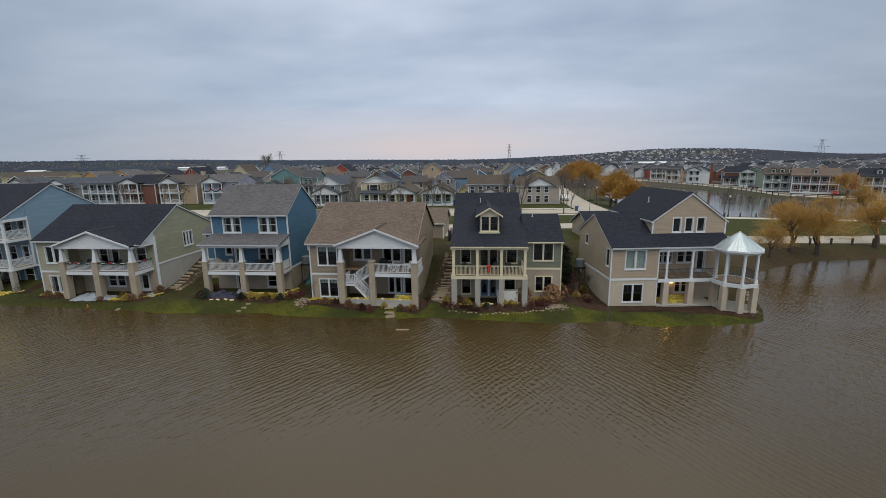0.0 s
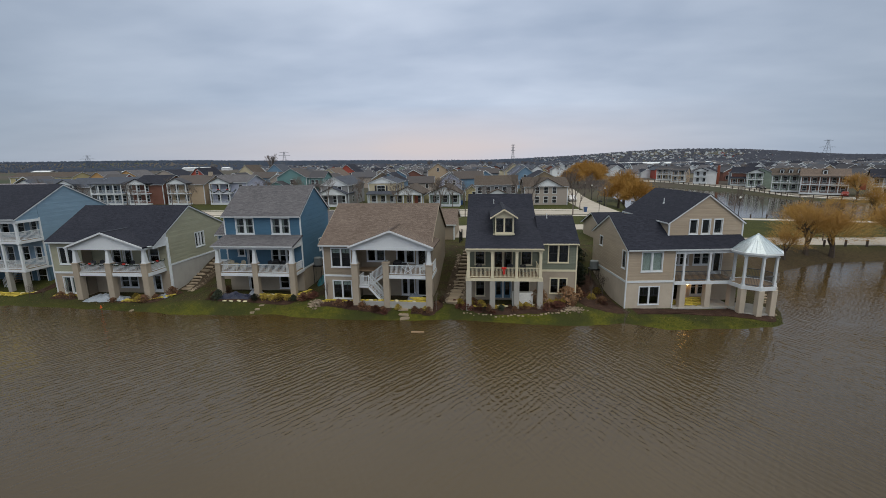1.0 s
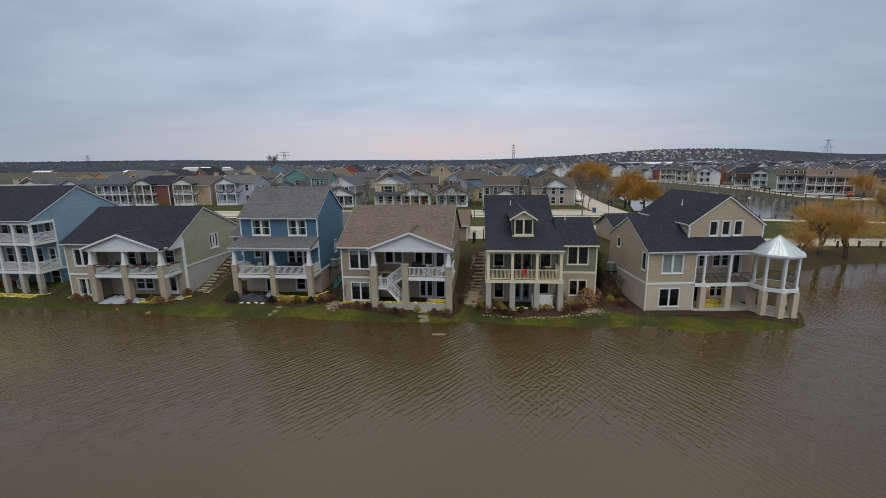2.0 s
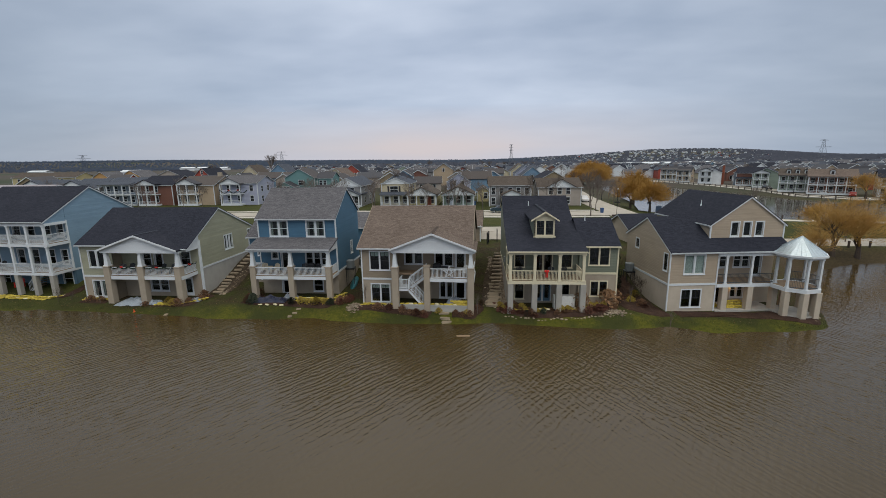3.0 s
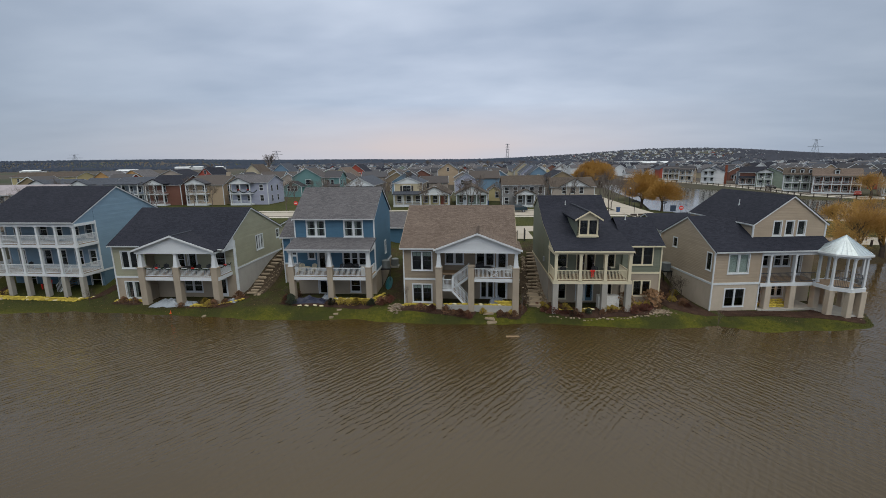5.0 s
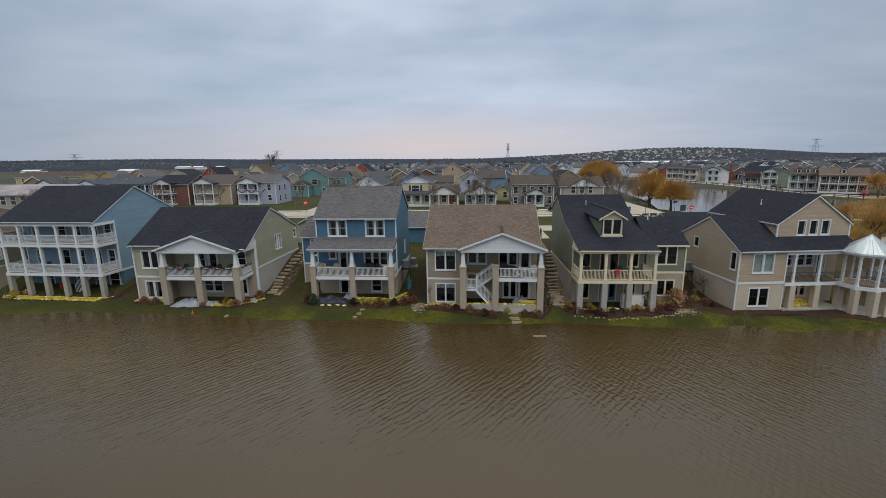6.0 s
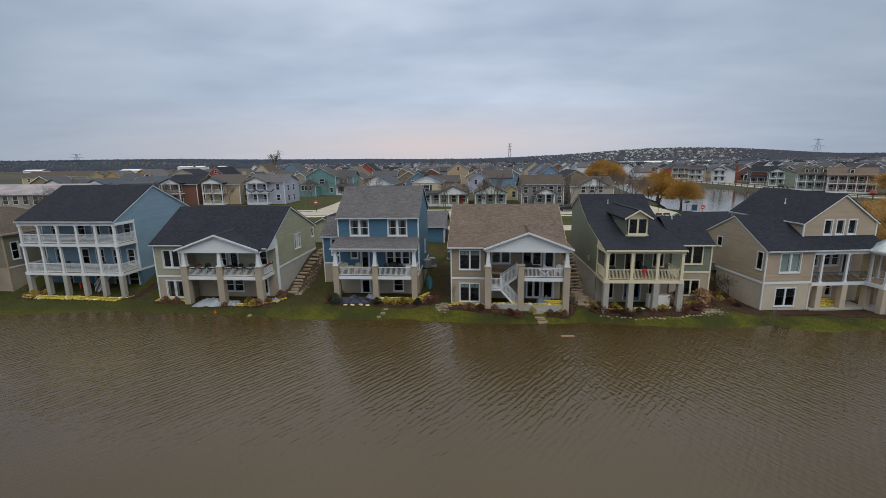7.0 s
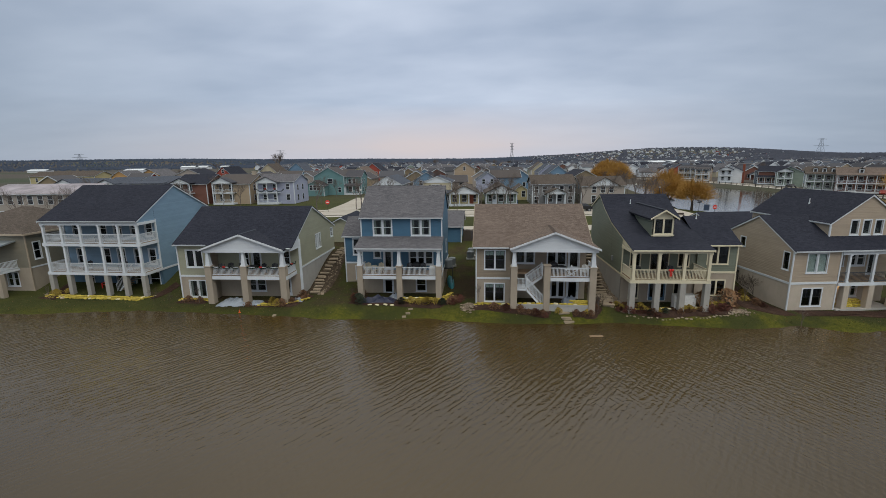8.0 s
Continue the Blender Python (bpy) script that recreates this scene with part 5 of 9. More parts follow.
    rim = [bm.verts.new((*ring(RE, i), EZ)) for i in range(n)]
    low_rim = [bm.verts.new((*ring(RE, i), EZ - 0.05)) for i in range(n)]
    for i in range(n):
        j = (i + 1) % n
        bm.faces.new((rim[i], rim[j], tip))
        bm.faces.new((rim[i], low_rim[i], low_rim[j], rim[j]))
    roof = part("gazebo_roof", bm, zinc, h, "pale standing-seam metal cone roof")
    bm = bmesh.new()
    for i in range(n):
        tube(bm, (*ring(RE, i), EZ + 0.02), (cx, cy, TOP + 0.02), 0.035, 0.03, 4)
        a, c = ring(RE, i), ring(RE, (i + 1) % n)
        for k in (0.25, 0.5, 0.75):
            p = (a[0] + (c[0] - a[0]) * k, a[1] + (c[1] - a[1]) * k)
            tube(bm, (*p, EZ + 0.01), (p[0] + (cx - p[0]) * 0.72, p[1] + (cy - p[1]) * 0.72, EZ + 0.01 + (TOP - EZ) * 0.72), 0.018, 0.018, 4)
    part("seam", bm, zinc, roof)
    for name, r0, r1, z0, z1, mat in (("gazebo_beam", R - 0.12, R + 0.12, EZ - 0.32, EZ - 0.05, white), ("gazebo_gutter", RE - 0.05, RE + 0.06, EZ - 0.14, EZ + 0.02, white),
                                     ("gazebo_fascia", R + 0.02, R + 0.2, D - 0.3, D + 0.02, white)):
        for i in range(n):
            bm = bmesh.new()
            j = (i + 1) % n
            q = [bm.verts.new((*ring(r, k), z)) for z in (z0, z1) for r, k in ((r0, i), (r1, i), (r1, j), (r0, j))]
            for fc in ((3, 2, 1, 0), (4, 5, 6, 7), (0, 1, 5, 4), (1, 2, 6, 5), (2, 3, 7, 6), (3, 0, 4, 7)):
                bm.faces.new([q[k] for k in fc])
            part(name, bm, mat, h)
    for name, z0, z1, mat in (("gazebo_deck", D - 0.14, D, wood), ("gazebo_slab", -0.25, 0.44, concrete)):
        bm = bmesh.new()
        frustum(bm, cx, cy, z0, z1, R + 0.05, R + 0.05, n, radians(30))
        part(name, bm, mat, h)
    for i in range(n):
        x, y = ring(R - 0.02, i)
        if i in (2, 3):
            continue
        column(h, x, y, D, EZ - 0.3, 0.18, 0.16, white)
        pier(h, x, y, 0.5, -0.3, D - 0.3, st_pale, False)
    for i in range(n):
        if i in (1, 2, 3):
            continue
        a, c = Vector(ring(R - 0.02, i)), Vector(ring(R - 0.02, (i + 1) % n))
        d = (c - a).normalized() * 0.14
        railing(h, tuple(a + d), tuple(c - d), D, D + 0.95, rail_grey, 0.11, 0.02, 0.05)
    board(h, "slab", (4.5, 10.2, -0.3, back, -0.2, 0.42), concrete)
    return h


def house_drab():
    h = thing("house", -66.0, 44.0, 0.3, -2, "drab olive house with a hipped brown roof and stucco base", "house", "houses along the lake")
    L, R, rear = -11.0, -0.2, 11.0
    r = ("right", R)
    w = (0.75, 1.5, 3.95, 5.85)
    wl = (-3.4, -2.0, 0.9, 2.5)
    wall(h, ("front", 0), 3.05, flat(L, R, 7.0), lap_far_olive)
    wall(h, ("front", 0), -0.3, flat(L, R, 3.05), st_tan, [wl], 0)
    window(h, ("front", 0), *wl, white, 2)
    wall(h, r, 3.05, flat(0, rear, 7.0), lap_far_olive, [w])
    wall(h, r, -0.3, flat(0, rear, 3.05), st_tan, (), 0)
    window(h, r, *w, white, 1)
    wall(h, ("left", L), -0.3, flat(0, rear, 7.0), lap_far_olive)
    wall(h, ("back", rear), -0.3, flat(L, R, 7.0), lap_far_olive)
    board(h, "band_board", (R - 0.02, R + 0.05, 0, rear, 2.98, 3.14), white)
    corner(h, R, 0.0, 0.3, 7.0, lap_tan, 0.09)
    bm = bmesh.new()
    uv = bm.loops.layers.uv.new("UVMap")
    o = 0.4
    c = [(L - o, -o, 7.0), (R + o, -o, 7.0), (R + o, rear + o, 7.0), (L - o, rear + o, 7.0), (L + 4.6, rear / 2, 9.5), (R - 4.6, rear / 2, 9.5)]
    v = [bm.verts.new(p) for p in c]
    for f in ((0, 1, 5, 4), (1, 2, 5), (2, 3, 4, 5), (3, 0, 4), (3, 2, 1, 0)):
        fc = bm.faces.new([v[i] for i in f])
        for lp in fc.loops:
            lp[uv].uv = (lp.vert.co.x + lp.vert.co.y, lp.vert.co.z * 1.8)
    part("roof", bm, sh_taupe, h)
    board(h, "gutter", (L - o, R + o, -o - 0.06, -o, 6.8, 7.02), lap_tan)
    board(h, "gutter", (R + o, R + o + 0.06, -o, rear + o, 6.8, 7.02), lap_tan)
    # side porch
    board(h, "deck", (L, -1.6, -2.2, 0, 2.75, 3.0), white)
    part("porch_roof", roof_mesh([(-2.5, 5.75), (0, 6.2)], L, -1.4, "u"), zinc, h)
    railing(h, (-7.0, -2.1), (-1.7, -2.1), 3.0, 4.0, white)
    railing(h, (-1.7, -2.1), (-1.7, 0), 3.0, 4.0, white)
    for u in (-7, -4.4, -1.7):
        column(h, u, -2.05, 3.0, 5.6, 0.24, 0.22, white)
        pier(h, u, -2.05, 0.5, -0.3, 2.75, st_tan, False)
    return h


house_light_blue()
house_pale_olive()
house_blue()
house_taupe()
house_grey_green()
house_tan_gazebo()
house_drab()

# ---------------------------------------------------------------- garages and yards behind the row
def garage(x, y, yaw, w, d, z0, eave, ridge, wallm, roofm, trim, gable_front, label):
    g = thing("garage", x, y, z0, yaw, label, "garage", "garages behind the lake houses")
    if gable_front:
        tops = {"front": [(0, eave), (w / 2, ridge - 0.1), (w, eave)], "back": [(0, eave), (w / 2, ridge - 0.1), (w, eave)], "left": flat(0, d, eave), "right": flat(0, d, eave)}
        prof, axis, a = [(-0.3, eave - 0.1), (w / 2, ridge), (w + 0.3, eave - 0.1)], "v", (-0.3, d + 0.3)
    else:
        tops = {"front": flat(0, w, eave), "back": flat(0, w, eave), "left": [(0, eave), (d / 2, ridge - 0.1), (d, eave)], "right": [(0, eave), (d / 2, ridge - 0.1), (d, eave)]}
        prof, axis, a = [(-0.3, eave - 0.1), (d / 2, ridge), (d + 0.3, eave - 0.1)], "u", (-0.3, w + 0.3)
    for side, k in (("front", 0), ("back", d), ("left", 0), ("right", w)):
        wall(g, (side, k), z0 - 0.6, tops[side], wallm)
    for u in (0, w):
        board(g, "corner_board", (u - 0.08, u + 0.08, -0.08, 0.08, z0, eave), trim)
    gable_roof(g, prof, *a, roofm, trim, axis=axis)
    return g


garage(-23.6, 59.5, -1, 6.0, 7.5, 2.9, 5.4, 7.1, lap_blue, sh_grey, white, False, "blue garage with a grey shingle roof")
garage(-37.0, 58.0, -1, 5.6, 7.5, 3.2, 5.4, 6.9, lap_olive, sh_dark, white, True, "pale olive garage with a dark gabled roof")
garage(-10.6, 59.5, -2, 6.4, 8.0, 3.1, 5.6, 7.3, lap_taupe, sh_brown, pale_trim, False, "taupe garage with a brown shingle roof")
garage(15.5, 57.5, 6, 7.5, 7.5, 3.1, 5.2, 6.9, lap_tan, sh_dark, white, False, "tan garage with a dark shingle roof")
garage(-52.5, 60.0, -3, 6.2, 7.5, 3.1, 5.4, 7.0, lap_sky, sh_dark, white, False, "light blue garage with a dark roof")


def fence(x0, x1, y, z, h, mat, label):
    f = thing("fence", x0, y, z, 0, label, "fence")
    n = round((x1 - x0) / 0.16)
    for i in range(n):
        part("board", boxes((i * 0.16, i * 0.16 + 0.15, 0.0, 0.025, z, z + h)), mat, f)
    for i in range(3):
        u = (x1 - x0) * i / 2
        part("post", boxes((u - 0.06, u + 0.06, 0.03, 0.15, z - 0.3, z + h + 0.1)), mat, f)
    return f


fence(-17.3, -14.6, 59.8, 3.2, 1.6, dark_wood, "dark brown board fence between two houses")
fence(-29.9, -28.4, 57.6, 3.2, 1.5, dark_wood, "dark brown board gate beside a garage")


def iron_gate(x, y, z, yaw):
    g = thing("gate", x, y, z, yaw, "black iron garden gate standing open", "gate")
    for u in (0, 1.2):
        part("post", boxes((u - 0.06, u + 0.06, -0.06, 0.06, z - 0.3, z + 1.7)), black_metal, g)
    for zz in (0.15, 0.8, 1.35):
        part("rail", boxes((0.06, 1.14, -0.02, 0.02, z + zz, z + zz + 0.06)), black_metal, g)
    for i in range(9):
        u = 0.12 + i * 0.12
        part("bar", boxes((u - 0.02, u + 0.02, -0.015, 0.015, z + 0.1, z + 1.45)), black_metal, g)


iron_gate(-3.3, 57.0, 3.3, 78)
iron_gate(-1.9, 59.0, 3.3, 88)
iron_gate(-28.6, 55.0, 3.3, 80)


def at_ground(x, y, up_=0.0):
    return land(x, y) + up_


# ---------------------------------------------------------------- stairs and stones in the gardens
def garden_steps(pts, n, width, label, turn=0):
    s = thing("garden_steps", pts[0][0], pts[0][1], 0, 0, label, "steps")
    ox, oy = pts[0][0], pts[0][1]
    for i in range(n):
        k = i / (n - 1) * (len(pts) - 1)
        j = min(int(k), len(pts) - 2)
        f = k - j
        x, y = (pts[j][c] + (pts[j + 1][c] - pts[j][c]) * f for c in (0, 1))
        z = max(at_ground(x - 0.5, y), at_ground(x + 0.5, y), at_ground(x, y + 0.3)) + 0.2
        half = width / 2 * random.uniform(0.72, 1.05)
        shift = random.uniform(-0.12, 0.12)
        bm = boxes((shift - half, shift + half, -0.2, 0.17, -0.2, 0.0))
        for v in bm.verts:
            v.co.x += random.uniform(-0.13, 0.13)
            v.co.y += random.uniform(-0.08, 0.08)
            v.co.z += random.uniform(-0.025, 0.02)
        bmesh.ops.bevel(bm, geom=bm.edges[:], offset=0.03, segments=1, affect="EDGES")
        bmesh.ops.rotate(bm, verts=bm.verts, matrix=Matrix.Rotation(radians(turn + random.uniform(-11, 11)), 3, "Z"))
        bmesh.ops.translate(bm, verts=bm.verts, vec=(x - ox, y - oy, z))
        part("tread", bm, stone, s)
    return s


garden_steps([(-33.0, 43.3), (-33.2, 46.2), (-32.9, 49.3), (-32.7, 53.0)], 15, 1.05, "broad limestone garden steps climbing beside the house", -4)
garden_steps([(-3.2, 39.3), (-3.0, 41.2), (-2.9, 43.4), (-2.5, 47.2), (-2.2, 51.5)], 24, 1.35, "rough limestone garden steps between two houses", 4)


def rock_mesh(r, seed):
    bm = bmesh.new()
    bmesh.ops.create_icosphere(bm, subdivisions=1, radius=r)
    for v in bm.verts:
        v.co *= 0.75 + 0.5 * noise.noise(v.co * (1.5 / r) + Vector((seed, 0, 0))) + 0.15
        v.co.z *= 0.6
    return bm


ROCKS = [mesh_from(rock_mesh(1.0, i * 3.7), "boulder", stone) for i in range(5)]


def boulders(pts, size, label, group):
    for x, y in pts:
        ob = new("boulder", random.choice(ROCKS))
        k = size * random.uniform(0.6, 1.3)
        ob.matrix_basis = Matrix.LocRotScale((x, y, at_ground(x, y, k * 0.08)), Euler((0, 0, random.uniform(0, 6.3))), (k, k * random.uniform(0.7, 1), k * 0.75))
        tagged(ob, label, "boulder", group)


def line_pts(pts, n, jit):
    out = []
    for i in range(n):
        k = i / (n - 1) * (len(pts) - 1)
        j = min(int(k), len(pts) - 2)
        f = k - j
        out.append(tuple(pts[j][c] + (pts[j + 1][c] - pts[j][c]) * f + random.uniform(-jit, jit) for c in (0, 1)))
    return out


def rubble(name, n, spot, size, label, seed):
    """Loose stones heaped on a slope, too many to count, in one mesh."""
    rr = random.Random(seed)
    vs, fs = [], []
    base = [Vector(c) for c in ((1, 0, 0), (-1, 0, 0), (0, 1, 0), (0, -1, 0), (0, 0, 1), (0, 0, -1))]
    tris = ((0, 2, 4), (2, 1, 4), (1, 3, 4), (3, 0, 4), (2, 0, 5), (1, 2, 5), (3, 1, 5), (0, 3, 5))
    for _ in range(n):
        x, y, up_ = spot(rr)
        r = size * rr.uniform(0.5, 1.4)
        turn = Matrix.Rotation(rr.uniform(0, 6.283), 3, "Z") @ Matrix.Rotation(rr.gauss(0, 0.5), 3, "X")
        k = len(vs)
        z = land(x, y) + up_
        for c in base:
            q = turn @ (c * r * rr.uniform(0.65, 1.2))
            vs.append((x + q.x * 1.2, y + q.y, z + q.z * 0.7))
        fs += [tuple(k + i for i in t) for t in tris]
    me = bpy.data.meshes.new(name)
    me.from_pydata(vs, [], fs)
    me.materials.append(rubble_mat)
    tagged(new(name, me), label, "rubble", kind="stuff")


def rubble_material():
    m, nt, bs = mat_base("rubble_stone", 0.92, 0, 0.2)
    geo = nt.nodes.new("ShaderNodeNewGeometry")
    c = ramp(nt, geo.outputs["Random Per Island"], [(0, (0.11, 0.08, 0.055)), (0.45, (0.20, 0.155, 0.11)), (0.8, (0.29, 0.235, 0.17)), (1, (0.40, 0.35, 0.28))])
    nt.links.new(mixc(nt, 0.35, c, ramp(nt, tex_noise(nt, 9, 4, 0.7), [(0.3, (0.08, 0.06, 0.045)), (0.7, (0.30, 0.25, 0.19))])), bs.inputs["Base Color"])
    return m


rubble_mat = rubble_material()


def bank_by_steps(r):
    y = r.uniform(39.6, 51.0)
    k = (y - 39.6) / 11.4
    return r.uniform(-2.45 + 0.6 * k, -1.75), y, r.uniform(-0.02, 0.16)


def verge_by_steps(r):
    y = r.uniform(39.2, 51.0)
    return -3.75 + 0.7 * (y - 39.2) / 11.8 + r.gauss(0, 0.13), y, 0.03


def side_of_west_steps(r):
    y = r.uniform(43.0, 52.5)
    return -32.15 + r.gauss(0, 0.16), y, 0.05


def spill(r):
    return 7.5 + r.gauss(0, 0.55), 38.5 + r.gauss(0, 0.35), 0.03


def corner_heap(r):
    a, b = r.gauss(0, 0.3), r.gauss(0, 0.3)
    return -16.35 + a, 38.65 + b, 0.28 * math.exp(-(a * a + b * b) * 6)


rubble("rubble_bank", 1500, bank_by_steps, 0.11, "brown and grey rubble heaped between the steps and the house", 1)
rubble("rubble_verge", 360, verge_by_steps, 0.12, "brown rubble edging the garden steps", 2)
rubble("rubble_edge", 420, side_of_west_steps, 0.11, "pale rubble edging the broad garden steps", 3)
rubble("cobble_spill", 420, spill, 0.09, "pale cobbles spread at the corner of a flower bed", 4)
rubble("rubble_heap", 160, corner_heap, 0.12, "pale rubble heaped at the house corner", 5)

boulders(line_pts([(-32.2, 42.6), (-32.3, 46), (-32.0, 50)], 30, 0.25), 0.2, "small limestone boulder edging the garden steps", "boulders beside the steps")
boulders(line_pts([(-1.9, 41.2), (-2.0, 43), (-1.9, 46), (-1.6, 50)], 34, 0.22), 0.17, "small limestone boulder edging the garden steps", "boulders beside the steps")
boulders(line_pts([(-3.6, 40.2), (-3.7, 43), (-3.4, 47), (-3.1, 50)], 34, 0.22), 0.19, "small limestone boulder edging the garden steps", "boulders beside the steps")
for off in (0.0,):
    boulders(line_pts([(-3.4, 39.8 + off), (-2.0, 37.8 + off), (1.0, 37.2 + off), (4.0, 37.3 + off), (6.5, 37.6 + off)], 34, 0.1), 0.15, "flat weathered edging stone of a flower bed", "edging stones")
boulders([(-16.4 + random.uniform(-0.5, 0.5), 38.6 + random.uniform(-0.5, 0.5)) for _ in range(14)], 0.17, "pale rubble stone piled at the house corner", "rubble stones")
boulders([(7.3 + random.uniform(-0.9, 0.8), 38.3 + random.uniform(-0.5, 0.6)) for _ in range(20)], 0.15, "pale cobble spilling from the flower bed", "rubble stones")
boulders(line_pts([(11.2, 39.5), (10.6, 41.5), (9.6, 45)], 18, 0.3), 0.18, "limestone edging stone of a flower bed", "edging stones")
boulders(line_pts([(25.0, 38.3), (26.0, 39.5), (26.8, 41.5), (27.8, 44), (28.5, 46)], 14, 0.2), 0.3, "dark wet stone at the water's edge", "shore stones")
boulders([(-61.5, 42.2), (-60.8, 41.9), (-62.3, 42.4), (-63.2, 42.9), (-64.0, 43.2), (-62.8, 42.0)], 0.25, "limestone edging stone of a flower bed", "edging stones")
for i, (x, y) in enumerate(((-7.95, 38.9), (-7.8, 38.3), (-7.7, 37.75), (-7.55, 37.2), (-7.4, 36.8), (-21.9, 38.6), (-22.1, 38.1), (-22.4, 37.6))):
    bm = boxes((-0.42, 0.42, -0.22, 0.22, -0.1, 0.05))
    for v in bm.verts:
        v.co.x += random.uniform(-0.1, 0.1)
        v.co.y += random.uniform(-0.06, 0.06)
    if i > 4:
        bmesh.ops.scale(bm, vec=(0.5, 0.6, 1), verts=bm.verts)
    single("stepping_stone", bm, stone, pose(x, y, at_ground(x, y, 0.03), 0, 0, random.uniform(-15, 15)), "flat limestone stepping stone in the lawn", "stepping stone", "stepping stones to the lake")


# ---------------------------------------------------------------- flower beds and shrubs
def bed(pts, label="bed of dark red-brown bark mulch", mat=None):
    """A low mound of mulch within an outline."""
    cx, cy = sum(p[0] for p in pts) / len(pts), sum(p[1] for p in pts) / len(pts)
    bm = bmesh.new()
    n = 40
    outline = []
    for i in range(n):
        k = i / n * len(pts)
        j = int(k)
        a, b = pts[j], pts[(j + 1) % len(pts)]
        outline.append((a[0] + (b[0] - a[0]) * (k - j), a[1] + (b[1] - a[1]) * (k - j)))
    rings = []
    for s, lift in ((1.0, -0.08), (0.93, 0.05), (0.7, 0.10), (0.4, 0.12)):
        ring = []
        for x, y in outline:
            px, py = cx + (x - cx) * s + random.uniform(-0.06, 0.06), cy + (y - cy) * s + random.uniform(-0.06, 0.06)
            ring.append(bm.verts.new((px, py, at_ground(px, py, lift + random.uniform(-0.03, 0.03)))))
        rings.append(ring)
    for r, q in zip(rings, rings[1:]):
        for i in range(n):
            j = (i + 1) % n
            bm.faces.new((r[i], r[j], q[j], q[i]))
    bm.faces.new(rings[-1])
    bmesh.ops.recalc_face_normals(bm, faces=bm.faces)
    tagged(new("mulch_bed", mesh_from(bm, "mulch_bed", mat or mulch)), label, "flower bed", kind="structure")


bed([(-46.9, 40.4), (-43.4, 40.0), (-43.3, 41.6), (-46.9, 41.9)])
bed([(-38.0, 39.3), (-33.6, 39.2), (-32.6, 42.5), (-34.0, 43.5), (-35.0, 40.8), (-38.0, 40.6)])
bed([(-28.2, 39.2), (-27.0, 38.9), (-26.6, 41.5), (-27.8, 43.0)])
bed([(-27.0, 38.9), (-19.0, 38.7), (-17.6, 39.6), (-18.8, 40.9), (-27.0, 41.0)])
bed([(-16.2, 38.2), (-12.6, 37.6), (-9.0, 37.1), (-8.6, 37.9), (-12.4, 39.1), (-15.9, 39.6)])
bed([(-7.0, 37.3), (-5.0, 37.2), (-3.9, 38.6), (-4.3, 40.0), (-5.0, 38.2), (-7.0, 38.1)])
bed([(-3.2, 39.6), (-1.8, 37.9), (1.0, 37.3), (4.2, 37.4), (7.0, 37.7), (8.4, 39.0), (8.8, 41.5), (7.9, 40.0), (-1.5, 38.9)])
bed([(8.6, 42.5), (9.2, 39.6), (11.0, 38.2), (13.2, 38.3), (12.7, 39.6), (12.2, 44), (11.6, 48), (9.8, 47)])
bed([(13.4, 38.2), (17.5, 38.6), (21.5, 38.2), (25.0, 37.3), (26.3, 39.3), (25.0, 41), (21, 40), (13.2, 39.7)])
bed([(-4.3, 40.0), (-3.6, 39.8), (-1.7, 40.8), (-1.4, 45.0), (-1.2, 51.0), (-3.2, 51.2), (-4.0, 46.0)], "bed of rubble, soil and leaf litter along the steps", soil_mat)
bed([(-34.2, 43.2), (-31.6, 42.8), (-31.4, 47.0), (-31.6, 52.5), (-33.6, 52.6), (-34.0, 47.0)], "bed of rubble, soil and leaf litter along the steps", soil_mat)
bed([(-63.8, 41.9), (-61.4, 41.4), (-61.0, 44.0), (-63.8, 46)])
bed([(-51.5, 42.3), (-50.4, 42.0), (-49.5, 45.5), (-50.6, 46)])


def shrub_mesh(r, h, leaves, size, mat, seed, twig=True):
    """A bush: bare stems and a crown of small loose leaves."""
    rnd = random.Random(seed)
    bm = bmesh.new()
    if twig:
        for _ in range(9):
            a, b = rnd.uniform(0, 6.3), rnd.uniform(0.2, 0.9)
            tube(bm, (0, 0, -0.05), (math.cos(a) * r * b, math.sin(a) * r * b, h * rnd.uniform(0.5, 0.95)), 0.02, 0.006, 3)
    for f in bm.faces:
        f.material_index = 1
    for _ in range(leaves):
        a, k, z = rnd.uniform(0, 6.3), rnd.random() ** 0.6, rnd.random() ** 0.8
        w = r * k * math.sin(math.pi * min(0.95, 0.25 + 0.72 * z)) * (1 + 0.25 * math.sin(3 * a + seed))
        p = Vector((math.cos(a) * w, math.sin(a) * w, h * z))
        d = Vector((rnd.gauss(0, 1), rnd.gauss(0, 1), rnd.gauss(0, 1))).normalized()
        s = d.orthogonal().normalized() * size * rnd.uniform(0.5, 1.2)
        d = d * size * rnd.uniform(0.7, 1.5)
        bm.faces.new([bm.verts.new(p + q) for q in (-d, s, d, -s)])
    me = bpy.data.meshes.new("shrub")
    bm.to_mesh(me)
    bm.free()
    me.materials.append(mat)
    me.materials.append(bark)
    return me


